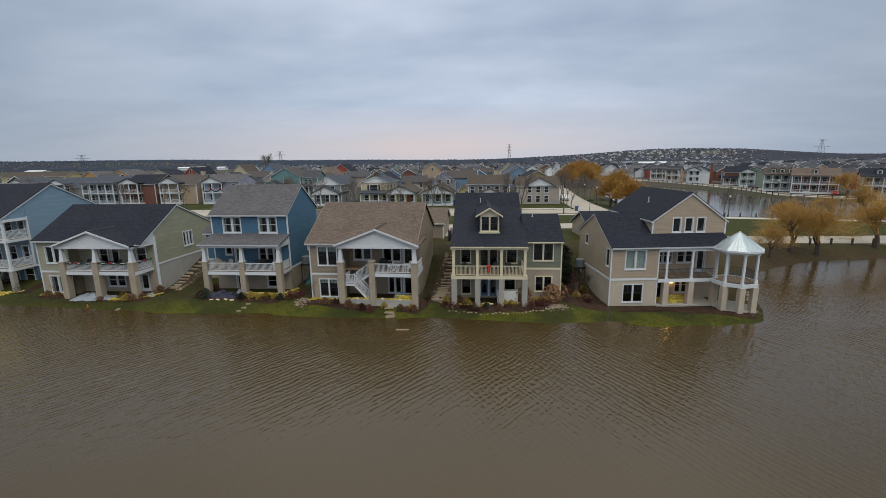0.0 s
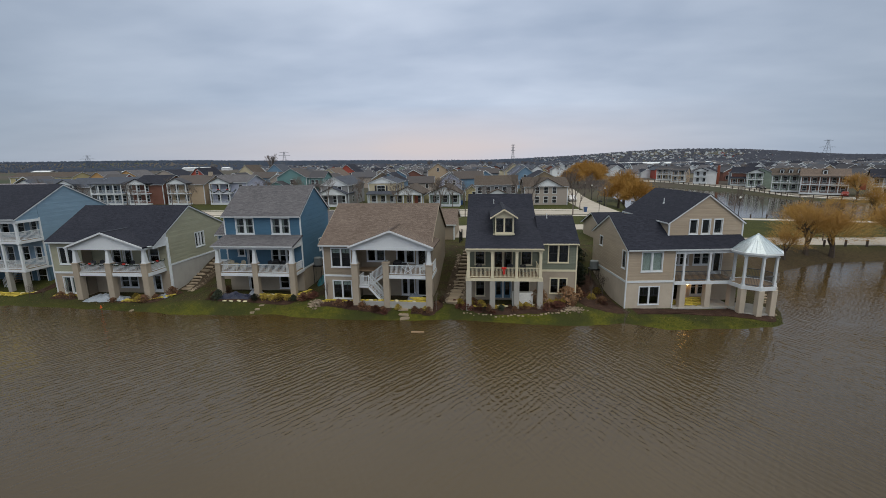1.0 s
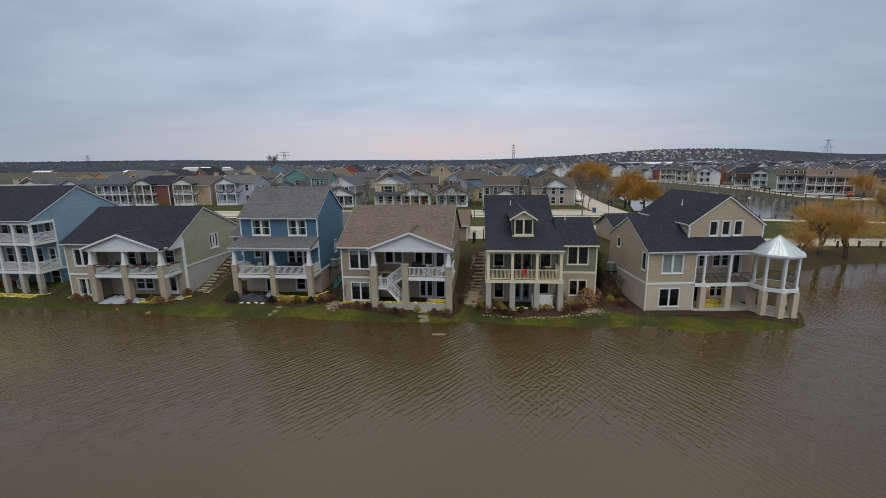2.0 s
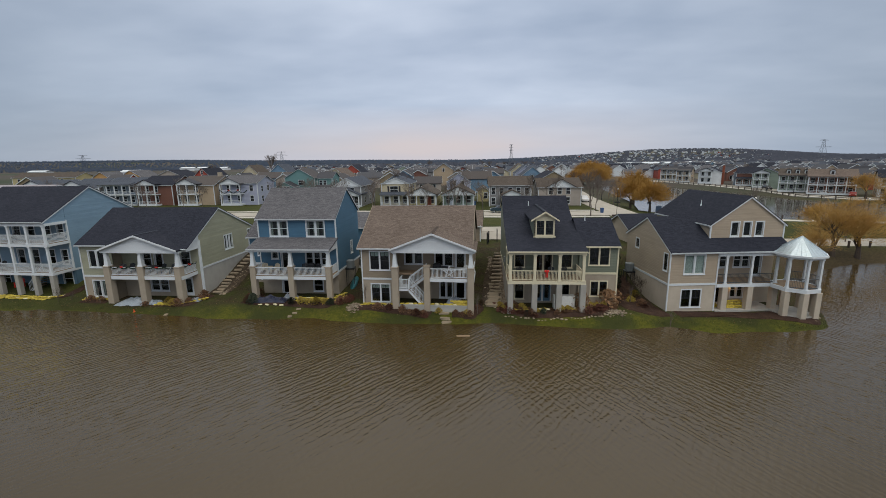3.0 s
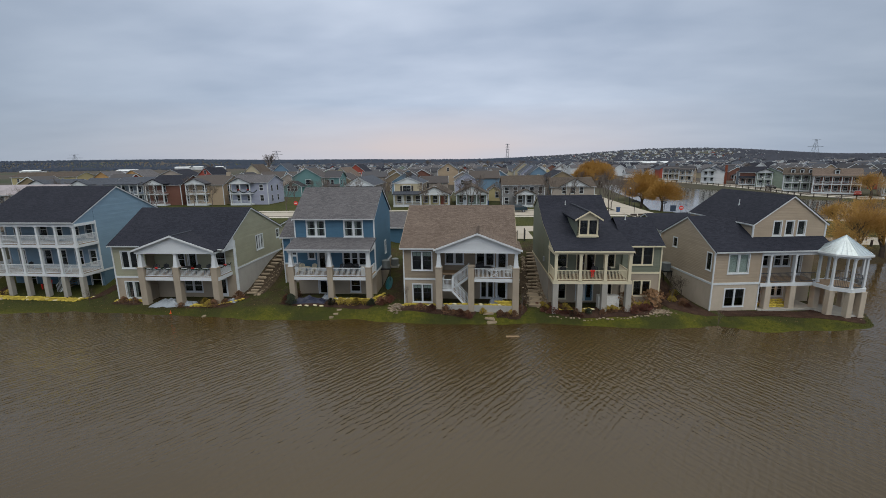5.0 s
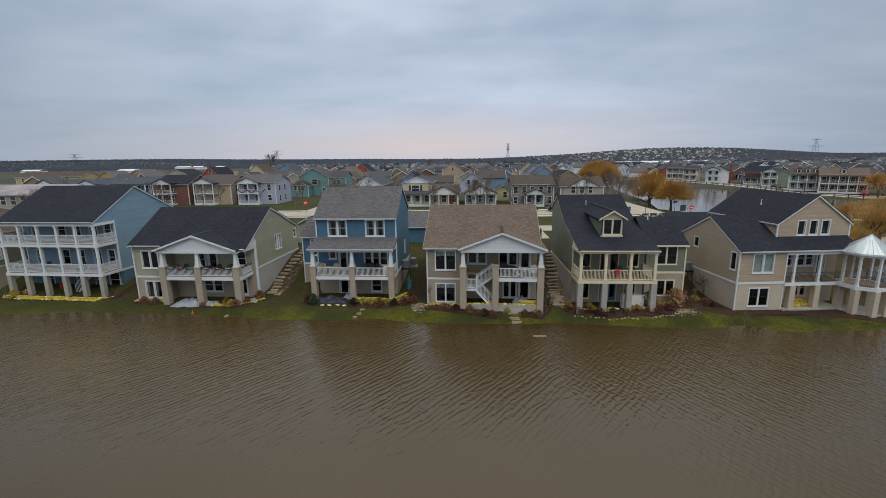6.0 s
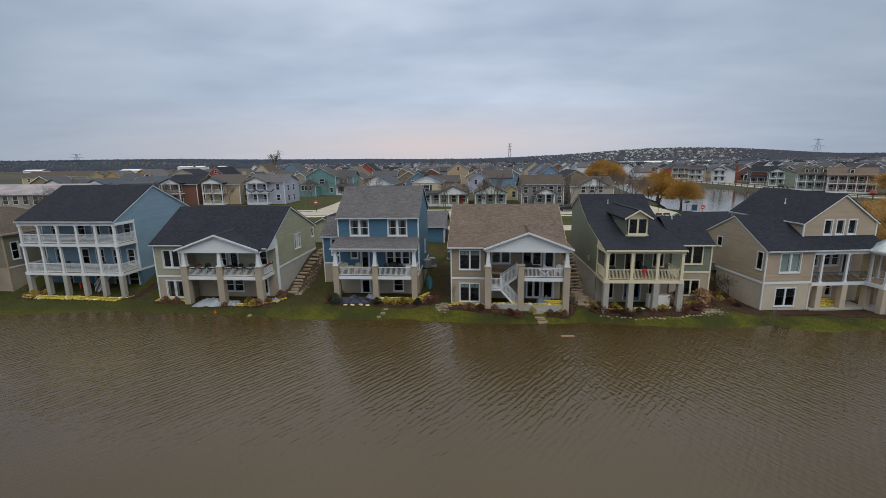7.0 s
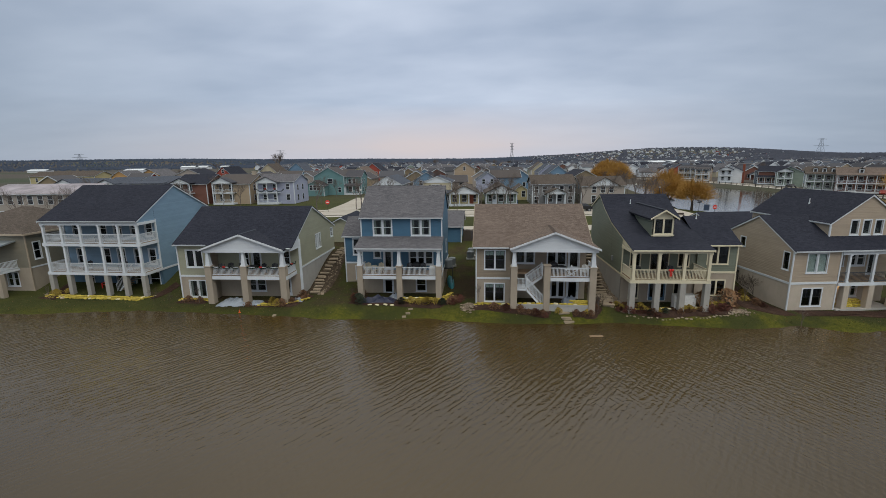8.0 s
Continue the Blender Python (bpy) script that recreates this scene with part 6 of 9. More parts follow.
SHRUBS = {
    "gold": ([shrub_mesh(0.5, 0.7, 420, 0.05, shrub_gold, s) for s in (1, 2)], "low golden winter shrub in a flower bed"),
    "rust": ([shrub_mesh(0.5, 0.65, 420, 0.05, shrub_rust, s) for s in (3, 4)], "low rusty brown winter shrub in a flower bed"),
    "tan": ([shrub_mesh(0.5, 0.8, 300, 0.055, shrub_tan, s) for s in (7, 8)], "tall shrub with dry tan flower heads"),
    "russet": ([shrub_mesh(0.5, 0.6, 480, 0.04, shrub_red, s) for s in (9, 10)], "low dark russet shrub in a flower bed"),
    "green": ([shrub_mesh(0.5, 0.8, 700, 0.05, shrub_green, s, False) for s in (5, 6)], "rounded dark evergreen shrub in a flower bed"),
}


def plant(kind, pts, size=1.0):
    meshes, label = SHRUBS[kind]
    for x, y in pts:
        ob = new("shrub", random.choice(meshes))
        k = size * random.uniform(0.75, 1.25)
        ob.matrix_basis = Matrix.LocRotScale((x, y, at_ground(x, y, 0.02)), Euler((0, 0, random.uniform(0, 6.3))), (k, k, k * random.uniform(0.8, 1.2)))
        tagged(ob, label, "shrub", kind + " shrubs")


plant("green", [(-26.9, 39.3), (-22.9, 39.2), (-18.9, 39.2), (-27.3, 40.2)], 1.0)
plant("gold", [(-22.0, 39.4), (-21.2, 39.3), (-20.4, 39.3), (-19.6, 39.4), (-35.4, 39.5), (-36.0, 39.7)], 1.0)
plant("rust", [(-18.0, 39.5), (-17.7, 40.3), (-27.6, 41.0), (-27.4, 42.0), (-34.2, 40.2), (-33.4, 41.2), (-38.5, 39.6), (-35.0, 39.5), (-33.8, 42.2)], 1.0)
plant("tan", [(7.7, 39.9), (8.2, 40.7), (8.7, 41.5), (5.0, 39.0), (8.0, 41.8)], 1.7)
plant("russet", [(7.1, 38.7), (6.4, 38.5), (5.9, 38.9), (-27.5, 39.4), (-27.8, 40.2), (-17.9, 39.2), (-17.3, 39.7), (-10.2, 37.4), (-9.4, 37.3), (-2.4, 38.4), (-1.7, 38.2), (-12.9, 37.9), (9.7, 42.6), (11.2, 40.2), (-3.0, 39.6)], 0.9)
plant("gold", [(7.0, 39.4), (6.0, 39.5)], 0.8)
plant("rust", [(8.0, 39.0), (-1.6, 38.6), (-0.6, 38.3), (0.3, 37.9), (3.5, 38.1), (4.6, 38.2), (5.6, 38.6), (-1.2, 39.4), (4.1, 38.9), (2.6, 37.8), (6.6, 39.0)], 0.7)
plant("gold", [(-2.2, 38.8), (-0.2, 38.6), (0.9, 38.2), (3.0, 38.4), (5.2, 38.9)], 0.7)
plant("green", [(1.4, 38.0), (-0.1, 37.8), (-30.2, 52.5), (-29.9, 50.5)], 0.8)
plant("green", [(10.2, 46.5), (10.4, 47.6), (10.0, 48.8), (10.7, 49.8), (9.8, 45.2)], 1.6)
plant("rust", [(10.6, 43.0), (11.4, 41.6), (10.9, 40.6), (-14.0, 38.2), (-11.6, 38.0), (-4.6, 38.5), (-4.2, 39.5), (-45.5, 40.7), (-44.2, 40.6)], 0.9)
plant("gold", [(11.4, 43.6), (10.4, 41.8), (-62.0, 42.6), (-62.8, 43.2), (-61.5, 43.4)], 0.9)


plant("russet", [(-2.6 + 0.42 * i + random.uniform(-0.12, 0.12), 38.35 - 0.09 * i + random.uniform(-0.15, 0.15)) for i in range(9)], 0.55)
plant("rust", [(-2.3, 39.0), (-1.9, 39.2), (-0.9, 38.9), (0.2, 38.6), (2.2, 38.3), (3.2, 38.0), (3.9, 38.2), (5.0, 38.2), (5.6, 38.1)], 0.55)
plant("gold", [(-2.5, 39.5), (-1.3, 38.9), (-0.5, 38.9), (2.9, 38.3), (3.7, 38.6), (6.6, 39.7), (7.3, 39.9)], 0.7)
plant("russet", [(4.9, 38.4), (5.4, 38.0), (6.2, 38.2), (6.7, 38.4), (-17.2, 40.3), (-17.5, 40.9), (-28.0, 40.8), (-27.9, 41.6)], 0.85)
plant("rust", [(-11.6, 37.7), (-10.9, 37.65), (-10.3, 37.6), (-9.6, 37.6), (-6.6, 37.55), (-6.0, 37.5), (-5.3, 37.6)], 0.8)
plant("gold", [(-8.2, 37.75), (-5.6, 37.8)], 0.6)


# ---------------------------------------------------------------- trees
def branch_mesh(name, seed, height, spread, levels, r0, mat, fork=4, droop=0.0):
    """A leafless tree: a tapered trunk that forks again and again into thin twigs."""
    rnd = random.Random(seed)
    vs, fs = [], []

    def limb(a, b, ra, rb, n):
        d = (b - a).normalized()
        s = d.orthogonal().normalized()
        t = d.cross(s)
        k = len(vs)
        for p, r in ((a, ra), (b, rb)):
            vs.extend(p + (s * math.cos(6.283 * i / n) + t * math.sin(6.283 * i / n)) * r for i in range(n))
        fs.extend((k + i, k + (i + 1) % n, k + n + (i + 1) % n, k + n + i) for i in range(n))

    def grow(p, d, length, r, level):
        n = 5 if level >= levels - 1 else 3
        q = p + d * length * 0.55
        d2 = (d + Vector((rnd.gauss(0, 0.12), rnd.gauss(0, 0.12), rnd.gauss(0, 0.06) - droop * (levels - level) * 0.1))).normalized()
        e = q + d2 * length * 0.45
        limb(p, q, r, r * 0.8, n)
        limb(q, e, r * 0.8, r * 0.55, n)
        if level == 0:
            return
        for i in range(fork):
            base = q.lerp(e, rnd.uniform(0.1, 1.0)) if i else e
            a = rnd.uniform(0, 6.283)
            o = d2.orthogonal().normalized()
            o.rotate(Matrix.Rotation(a, 3, d2))
            w = rnd.uniform(0.35, 0.9) * spread
            nd = (d2 + o * w + Vector((0, 0, 0.18 - droop))).normalized()
            grow(base, nd, length * rnd.uniform(0.52, 0.78), r * rnd.uniform(0.4, 0.58), level - 1)

    grow(Vector((0, 0, -0.2)), Vector((0, 0, 1)), height * 0.36, r0, levels)
    me = bpy.data.meshes.new(name)
    me.from_pydata([tuple(v) for v in vs], [], fs)
    me.materials.append(mat)
    return me


BARE = [branch_mesh("limb_work", 11 + s, 7.0, 0.75, 5, 0.085, grey_bark, 4) for s in range(3)]
SAPLING = [branch_mesh("limb_work", 31 + s, 3.2, 0.5, 3, 0.035, grey_bark, 4) for s in range(2)]


BUSH = [branch_mesh("limb_work", 41 + s, 2.6, 1.0, 4, 0.035, bark, 5) for s in range(2)]


def bare_tree(x, y, size, mesh, label, group="bare street trees", name="tree"):
    t = thing(name, x, y, at_ground(x, y), random.uniform(0, 360), label, "tree", group)
    ob = new("limb_work", mesh)
    ob.parent = t
    ob.scale = (size, size, size)
    return t


for x, y in ((11.9, 36.3), (-15.4, 39.2), (-4.6, 37.9), (10.3, 41.5), (-29.0, 51.0), (-62.0, 41.6), (-44.0, 40.2)):
    bare_tree(x, y, random.uniform(0.75, 1.0), random.choice(SAPLING), "slender leafless sapling in a flower bed", "saplings in the gardens", "sapling")
for x, y, s in ((11.7, 42.6, 1.3), (11.2, 44.2, 1.0), (-47.6, 40.6, 0.6), (-49.6, 41.0, 0.8), (-3.9, 38.9, 0.7), (-28.3, 41.4, 0.6)):
    bare_tree(x, y, s, random.choice(BUSH), "leafless many-stemmed bush beside a house", "bare garden bushes", "bush")
for x, y, s in ((-52, 97, 1.1), (-43, 98, 1.0), (-41, 95.5, 1.1), (-39, 100, 0.9), (-14.2, 84, 1.0), (-3.5, 84, 1.0), (9.0, 84, 1.15), (17.5, 86, 1.1), (20.8, 95, 1.0), (21.5, 103, 0.9),
                (-19.5, 95, 0.9), (-9.3, 95, 1.0), (0.4, 95, 0.9), (7.5, 95, 1.0), (-28, 95, 0.9), (-35, 95, 0.9), (30.5, 110, 0.9), (31.5, 118, 0.9), (33, 128, 0.9), (34, 138, 1.0), (36, 150, 1.0),
                (37.5, 162, 1.0), (23, 118, 0.9), (24, 130, 0.9), (27, 146, 1.0), (-76, 100, 1.0), (-87, 99, 1.1), (-98, 100, 1.0), (-107, 99, 1.0), (-84, 98, 0.9), (55, 99.5, 0.8), (60, 98, 0.7),
                (49, 103, 0.9), (68, 97, 0.8), (-86, 66, 1.1), (-80, 64, 1.0), (-75, 66, 1.0), (-93, 68, 1.1), (52, 70, 0.8), (88, 92, 0.9), (97, 93, 0.9)):
    bare_tree(x, y, s * random.uniform(1.1, 1.5), random.choice(BARE), "leafless street tree with fine grey twigs")


def twig_haze(seed, r, h, count, mat, name="outer_crown", thick=1.0):
    """The outer crown of a leafless willow: thin shoots that rise and spread, bending over at the tips."""
    rnd = random.Random(seed)
    vs, fs = [], []
    for _ in range(count):
        a, e = rnd.uniform(0, 6.283), rnd.uniform(0.15, 1.45)
        k = rnd.uniform(0.4, 0.85) * (1 + 0.16 * math.sin(3 * a + seed) + 0.1 * math.sin(7 * a + 5 * e))
        out = Vector((math.cos(a) * math.cos(e), math.sin(a) * math.cos(e), math.sin(e)))
        p = Vector((out.x * r * k, out.y * r * k, h * 0.3 + out.z * h * 0.62 * k))
        d = (out + Vector((rnd.gauss(0, 0.4), rnd.gauss(0, 0.4), 0.4 + rnd.gauss(0, 0.3)))).normalized()
        length = rnd.uniform(0.12, 0.27) * h
        side = d.orthogonal().normalized()
        side.rotate(Matrix.Rotation(rnd.uniform(0, 6.283), 3, d))
        side *= rnd.uniform(0.007, 0.016) * thick
        k0 = len(vs)
        for i in range(4):
            f = i / 3
            q = p + d * length * f + Vector((0, 0, -0.38 * length * f * f))
            vs += [tuple(q - side * (1 - 0.7 * f)), tuple(q + side * (1 - 0.7 * f))]
        fs += [(k0 + 2 * i, k0 + 2 * i + 1, k0 + 2 * i + 3, k0 + 2 * i + 2) for i in range(3)]
    me = bpy.data.meshes.new(name)
    me.from_pydata(vs, [], fs)
    me.materials.append(mat)
    return me


CROWN_BRIGHT = [twig_haze(5 + s, 4.6, 7.0, 8000, willow_mat, "crown", 1.6) for s in range(2)]
CROWN_DULL = [branch_mesh("crown", 15 + s, 7.0, 0.95, 5, 0.16, willow_dull, 5, 0.02) for s in range(3)]
HAZE_DULL = [twig_haze(25 + s, 4.6, 6.8, 2300, willow_dull) for s in range(2)]
WILLOW_TRUNK = [branch_mesh("trunk", 51 + s, 5.6, 0.85, 3, 0.34, bark, 4) for s in range(2)]


def willow(x, y, size, bright=True):
    t = thing("willow", x, y, at_ground(x, y), random.uniform(0, 360), "weeping willow with %s winter shoots by the water" % ("bright orange-gold" if bright else "ochre"), "tree", "willows by the water")
    parts = [("trunk", random.choice(WILLOW_TRUNK)), ("crown", random.choice(CROWN_BRIGHT if bright else CROWN_DULL))]
    if not bright:
        parts.append(("outer_crown", random.choice(HAZE_DULL)))
    for name, me in parts:
        ob = new(name, me)
        ob.parent = t
        ob.scale = (size, size, size * random.uniform(0.92, 1.08))


for x, y, s, b in ((36.3, 119.0, 1.15, True), (38.0, 110.3, 1.1, True), (43.6, 138.0, 1.45, True), (48, 196, 1.4, True), (51, 210, 1.5, True), (56, 240, 1.6, True), (46, 214, 1.5, True), (64, 250, 1.5, True), (38, 190, 1.3, True),
                   (39.3, 59.0, 0.68, False), (44.0, 61.9, 1.12, False), (47.6, 62.2, 1.15, False), (58.0, 65.6, 1.2, False), (66.0, 69.5, 1.2, False), (54.0, 78.0, 0.9, False), (75.0, 80.0, 1.2, False),
                   (80.0, 95.0, 1.0, False), (92.0, 96.0, 1.2, False), (113.0, 141.0, 1.3, False), (122.0, 118.0, 1.2, False), (72.0, 93.5, 0.8, False), (132, 130, 1.5, True), (104, 98, 1.1, False), (118, 99, 1.1, False)):
    willow(x, y, s, b)


# ---------------------------------------------------------------- flood defences
def bag_mesh(seed):
    rnd = random.Random(seed)
    bm = bmesh.new()
    bmesh.ops.create_uvsphere(bm, u_segments=8, v_segments=5, radius=1.0)
    for v in bm.verts:
        x, y, z = v.co
        k = 1 + rnd.uniform(-0.08, 0.08)
        v.co = (math.copysign(abs(x) ** 0.55, x) * 0.22 * k, math.copysign(abs(y) ** 0.6, y) * 0.135 * k, math.copysign(abs(z) ** 0.8, z) * 0.065 * k * (1 + 0.25 * math.sin(9 * x + seed)))
    me = bpy.data.meshes.new("sandbag")
    bm.to_mesh(me)
    bm.free()
    for p in me.polygons:
        p.use_smooth = True
    return me


BAGS = []
for s in range(4):
    me = bag_mesh(s)
    me.materials.append(bag_yellow if s < 3 else bag_pale)
    BAGS.append(me)


def sandbags(pts, group, layers=1, base=None, step=0.0, meshes=None, yaw=0):
    for n, (x, y) in enumerate(pts):
        for l in range(layers):
            ob = new("sandbag", random.choice(meshes or BAGS[:3] * 3 + BAGS[3:]))
            dx = 0.28 * (l % 2)
            xx, yy = x + dx + random.uniform(-0.04, 0.04), y + 0.1 * l + random.uniform(-0.06, 0.06)
            z = (at_ground(xx, yy) if base is None else base) + 0.06 + 0.125 * l
            ob.matrix_basis = pose(xx, yy, z, random.uniform(-10, 10), random.uniform(-10, 10), yaw + random.uniform(-38, 38))
            tagged(ob, "yellow filled sandbag laid against the flood", "sandbag", group)


def row(x0, y0, x1, y1, gap=0.5):
    gap *= 0.66
    n = max(2, round(math.hypot(x1 - x0, y1 - y0) / gap))
    return [(x0 + (x1 - x0) * i / n, y0 + (y1 - y0) * i / n) for i in range(n + 1)]


sandbags(row(-63.3, 42.55, -51.6, 41.9), "sandbags before the light blue house", 2)
sandbags(row(-63.0, 42.2, -51.8, 41.55, 0.75), "sandbags before the light blue house", 1)
sandbags(row(-51.6, 41.9, -50.9, 42.9), "sandbags before the light blue house", 1)
sandbags(row(-46.8, 41.2, -43.6, 41.0, 0.55), "sandbags before the pale olive house", 2)
sandbags(row(-37.4, 39.6, -35.4, 39.5, 0.6), "sandbags before the pale olive house", 2)
sandbags(row(-34.6, 39.9, -33.2, 41.2, 0.55), "sandbags before the pale olive house", 2)
sandbags(row(-22.8, 40.0, -19.4, 39.95, 0.5), "sandbags before the blue house", 3)
sandbags(row(-18.9, 40.3, -18.4, 41.3, 0.5), "sandbags before the blue house", 4)
sandbags([(-25.9, 38.95), (-25.2, 38.9), (-24.4, 38.9), (-23.7, 38.85)], "pale sandbags before the tarpaulin", 1, meshes=[BAGS[3]])
sandbags(row(-15.7, 38.9, -12.6, 38.6, 0.6), "sandbags before the taupe house", 2)
sandbags(row(-11.6, 38.18, -5.9, 37.98, 0.6), "sandbags on the retaining wall", 1, base=1.31)
sandbags(row(-6.9, 38.0, -5.7, 37.97, 0.4), "sandbags on the retaining wall", 3, base=1.31)
sandbags(row(-1.0, 38.6, 0.4, 38.5, 0.6), "sandbags before the grey-green house", 1)
sandbags(row(0.9, 38.4, 1.6, 38.3, 0.4), "sandbags before the grey-green house", 2, meshes=[BAGS[3], BAGS[0]])
sandbags(row(2.9, 38.7, 4.4, 38.6, 0.5), "sandbags before the grey-green house", 2)
sandbags(row(5.6, 39.4, 7.0, 39.5, 0.6), "sandbags before the grey-green house", 1)
sandbags(row(18.7, 40.75, 20.3, 40.9, 0.4), "sandbags under the gallery", 5, base=0.42)
sandbags(row(17.5, 40.9, 17.9, 41.0, 0.4), "sandbags under the gallery", 3, base=0.42)


def tarp(x, y, w, d, h, mat, label, seed):
    bm = bmesh.new()
    n, m = 22, 14
    grid = []
    for j in range(m + 1):
        for i in range(n + 1):
            u, v = i / n, j / m
            px, py = (u - 0.5) * w + 0.12 * noise.noise((u * 4, v * 4, seed)), (v - 0.5) * d + 0.15 * noise.noise((u * 5, v * 3, seed + 5))
            edge = min(u, 1 - u, v, 1 - v) * 2
            z = at_ground(x + px, y + py) - at_ground(x, y) + 0.05 + h * min(1, edge * 2.2) * (0.55 + 0.7 * abs(noise.noise((u * 6, v * 5, seed + 9)))) + 0.05 * noise.noise((u * 16, v * 12, seed))
            grid.append(bm.verts.new((px, py, z)))
    for j in range(m):
        for i in range(n):
            k = j * (n + 1) + i
            bm.faces.new((grid[k], grid[k + 1], grid[k + n + 2], grid[k + n + 1]))
    single("tarpaulin", bm, mat, pose(x, y, at_ground(x, y)), label, "tarpaulin")


tarp(-40.4, 40.4, 3.0, 1.9, 0.5, tarp_grey, "crumpled grey tarpaulin spread under the porch", 1)
tarp(-37.9, 40.2, 1.2, 1.1, 0.3, tarp_grey, "small crumpled grey tarpaulin beside a pier", 2)
tarp(-25.3, 39.8, 3.6, 1.1, 0.62, tarp_dark, "dark blue plastic sheet over a low flood wall", 3)
tarp(-23.6, 40.9, 1.7, 0.9, 0.55, tarp_grey, "pale plastic sheet before the lower door", 4)
tarp(-33.9, 40.8, 1.2, 0.8, 0.35, tarp_grey, "pale plastic sheet beside the porch pier", 6)
tarp(-6.8, 39.6, 1.5, 0.9, 0.7, tarp_grey, "pale cover over garden furniture", 7)


# ---------------------------------------------------------------- things in the yards and on the porches
unit_grey = painted("unit_paint", (0.19, 0.21, 0.21), 0.5, 0.15)


def air_conditioner(x, y, z, stand=0.0):
    a = thing("air_conditioner", x, y, z, 5, "round grey outdoor air conditioning unit beside the house", "air conditioner", "air conditioning units")
    bm = bmesh.new()
    frustum(bm, 0, 0, z + 0.08, z + 0.86, 0.42, 0.42, 16)
    part("body", bm, unit_grey, a)
    bm = bmesh.new()
    frustum(bm, 0, 0, z + 0.86, z + 0.93, 0.44, 0.36, 16)
    part("top", bm, unit_grey, a)
    part("base", boxes((-0.5, 0.5, -0.5, 0.5, z - (0.06 if stand else 0.25), z + 0.08)), black_metal if stand else concrete, a)
    for sx in (-0.42, 0.42) if stand else ():
        for sy in (-0.42, 0.42):
            part("leg", boxes((sx - 0.025, sx + 0.025, sy - 0.025, sy + 0.025, z - stand, z - 0.05)), black_metal, a)
    for i in range(16):
        t = i * math.pi / 8
        bm = bmesh.new()
        tube(bm, (0.43 * math.cos(t), 0.43 * math.sin(t), z + 0.12), (0.43 * math.cos(t), 0.43 * math.sin(t), z + 0.84), 0.014, 0.014, 4)
        part("slat", bm, unit_grey, a)


for x, y in ((-18.5, 50.4), (-16.3, 52.2), (-16.2, 53.6)):
    air_conditioner(x, y, at_ground(x, y))
for x, y, z in ((-18.62, 45.5, 2.9), (11.75, 46.6, 2.45)):
    air_conditioner(x, y, z, z - at_ground(x, y) + 0.2)

bm = bmesh.new()
rows = []
for i in range(13):
    k = i / 12 * 2 - 1
    w, keel = 0.4 * (1 - k * k) ** 0.6, 0.0 + 0.14 * k ** 4
    rows.append([bm.verts.new((k * 2.2, w * math.cos(a), keel + 0.34 - 0.34 * (math.sin(a) if math.sin(a) > 0 else 0) * (1 - 0.3 * k * k) + 0.12 * k * k)) for a in [math.pi * j / 8 for j in range(9)]])
for r, q in zip(rows, rows[1:]):
    for j in range(8):
        bm.faces.new((r[j], r[j + 1], q[j + 1], q[j]))
bmesh.ops.solidify(bm, geom=bm.faces[:], thickness=0.02)
bmesh.ops.recalc_face_normals(bm, faces=bm.faces)
single("canoe", bm, teal_paint, pose(-18.5, 45.9, at_ground(-18.5, 45.9) + 0.42, 168, -7, 97), "teal canoe lying upside down on the grass", "canoe")

bm = boxes((-0.55, 0.55, -0.12, 0.12, -0.03, 0.03))
single("plank", bm, wood, pose(-5.8, 33.85, 0.03, 0, 2, 8), "tan wooden plank afloat on the flood water", "plank")
bm = bmesh.new()
frustum(bm, 0, 0, 0, 0.3, 0.06, 0.035, 8)
frustum(bm, 0, 0, 0, 0.03, 0.13, 0.13, 8)
single("marker_cone", bm, orange_paint, pose(-38.8, 38.4, at_ground(-38.8, 38.4)), "small orange marker cone at the water's edge", "cone")
bm = rock_mesh(0.28, 40)
single("boulder", bm, stone, pose(-35.0, 37.75, 0.02), "single boulder standing in the shallow flood water", "boulder")


def chair_parts(mat, name, label, category, group):
    """A slatted garden armchair."""
    c = thing(name, 0, 0, 0, 0, label, category, group)
    for i in range(5):
        part("seat_slat", boxes((-0.28, 0.28, -0.28 + i * 0.115, -0.18 + i * 0.115, 0.36 - i * 0.02, 0.385 - i * 0.02)), mat, c)
    for i in range(5):
        u = -0.24 + i * 0.12
        bm = boxes((u - 0.05, u + 0.05, 0.26, 0.285, 0.3, 1.0 - abs(i - 2) * 0.05))
        bmesh.ops.rotate(bm, verts=bm.verts, cent=(0, 0.27, 0.3), matrix=Matrix.Rotation(radians(-18), 3, "X"))
        part("back_slat", bm, mat, c)
    for s in (-1, 1):
        part("armrest", boxes((s * 0.34 - 0.06, s * 0.34 + 0.06, -0.34, 0.36, 0.56, 0.585)), mat, c)
        for y in (-0.28, 0.26):
            part("leg", boxes((s * 0.31 - 0.03, s * 0.31 + 0.03, y - 0.05, y + 0.05, 0.0, 0.56)), mat, c)
    return c


cream_plastic = plain("cream_plastic", (0.52, 0.46, 0.33), 0.6)
white_plastic = plain("white_plastic", (0.7, 0.7, 0.66), 0.5)
pale_chair = chair_parts(cream_plastic, "armchair", "cream slatted armchair on the porch", "armchair", "armchairs on the blue porch")
dark_chair = chair_parts(black_metal, "armchair", "dark slatted armchair on the porch", "armchair", "dark porch armchairs")
red_chair = chair_parts(red_paint, "armchair", "red slatted armchair under the gallery", "armchair", "")
white_chair = chair_parts(white_plastic, "armchair", "white slatted garden chair on the terrace", "armchair", "white garden chairs")


def local(house_x, house_y, yaw, u, v):
    c, s = math.cos(radians(yaw)), math.sin(radians(yaw))
    return house_x + c * u - s * v, house_y + s * u + c * v


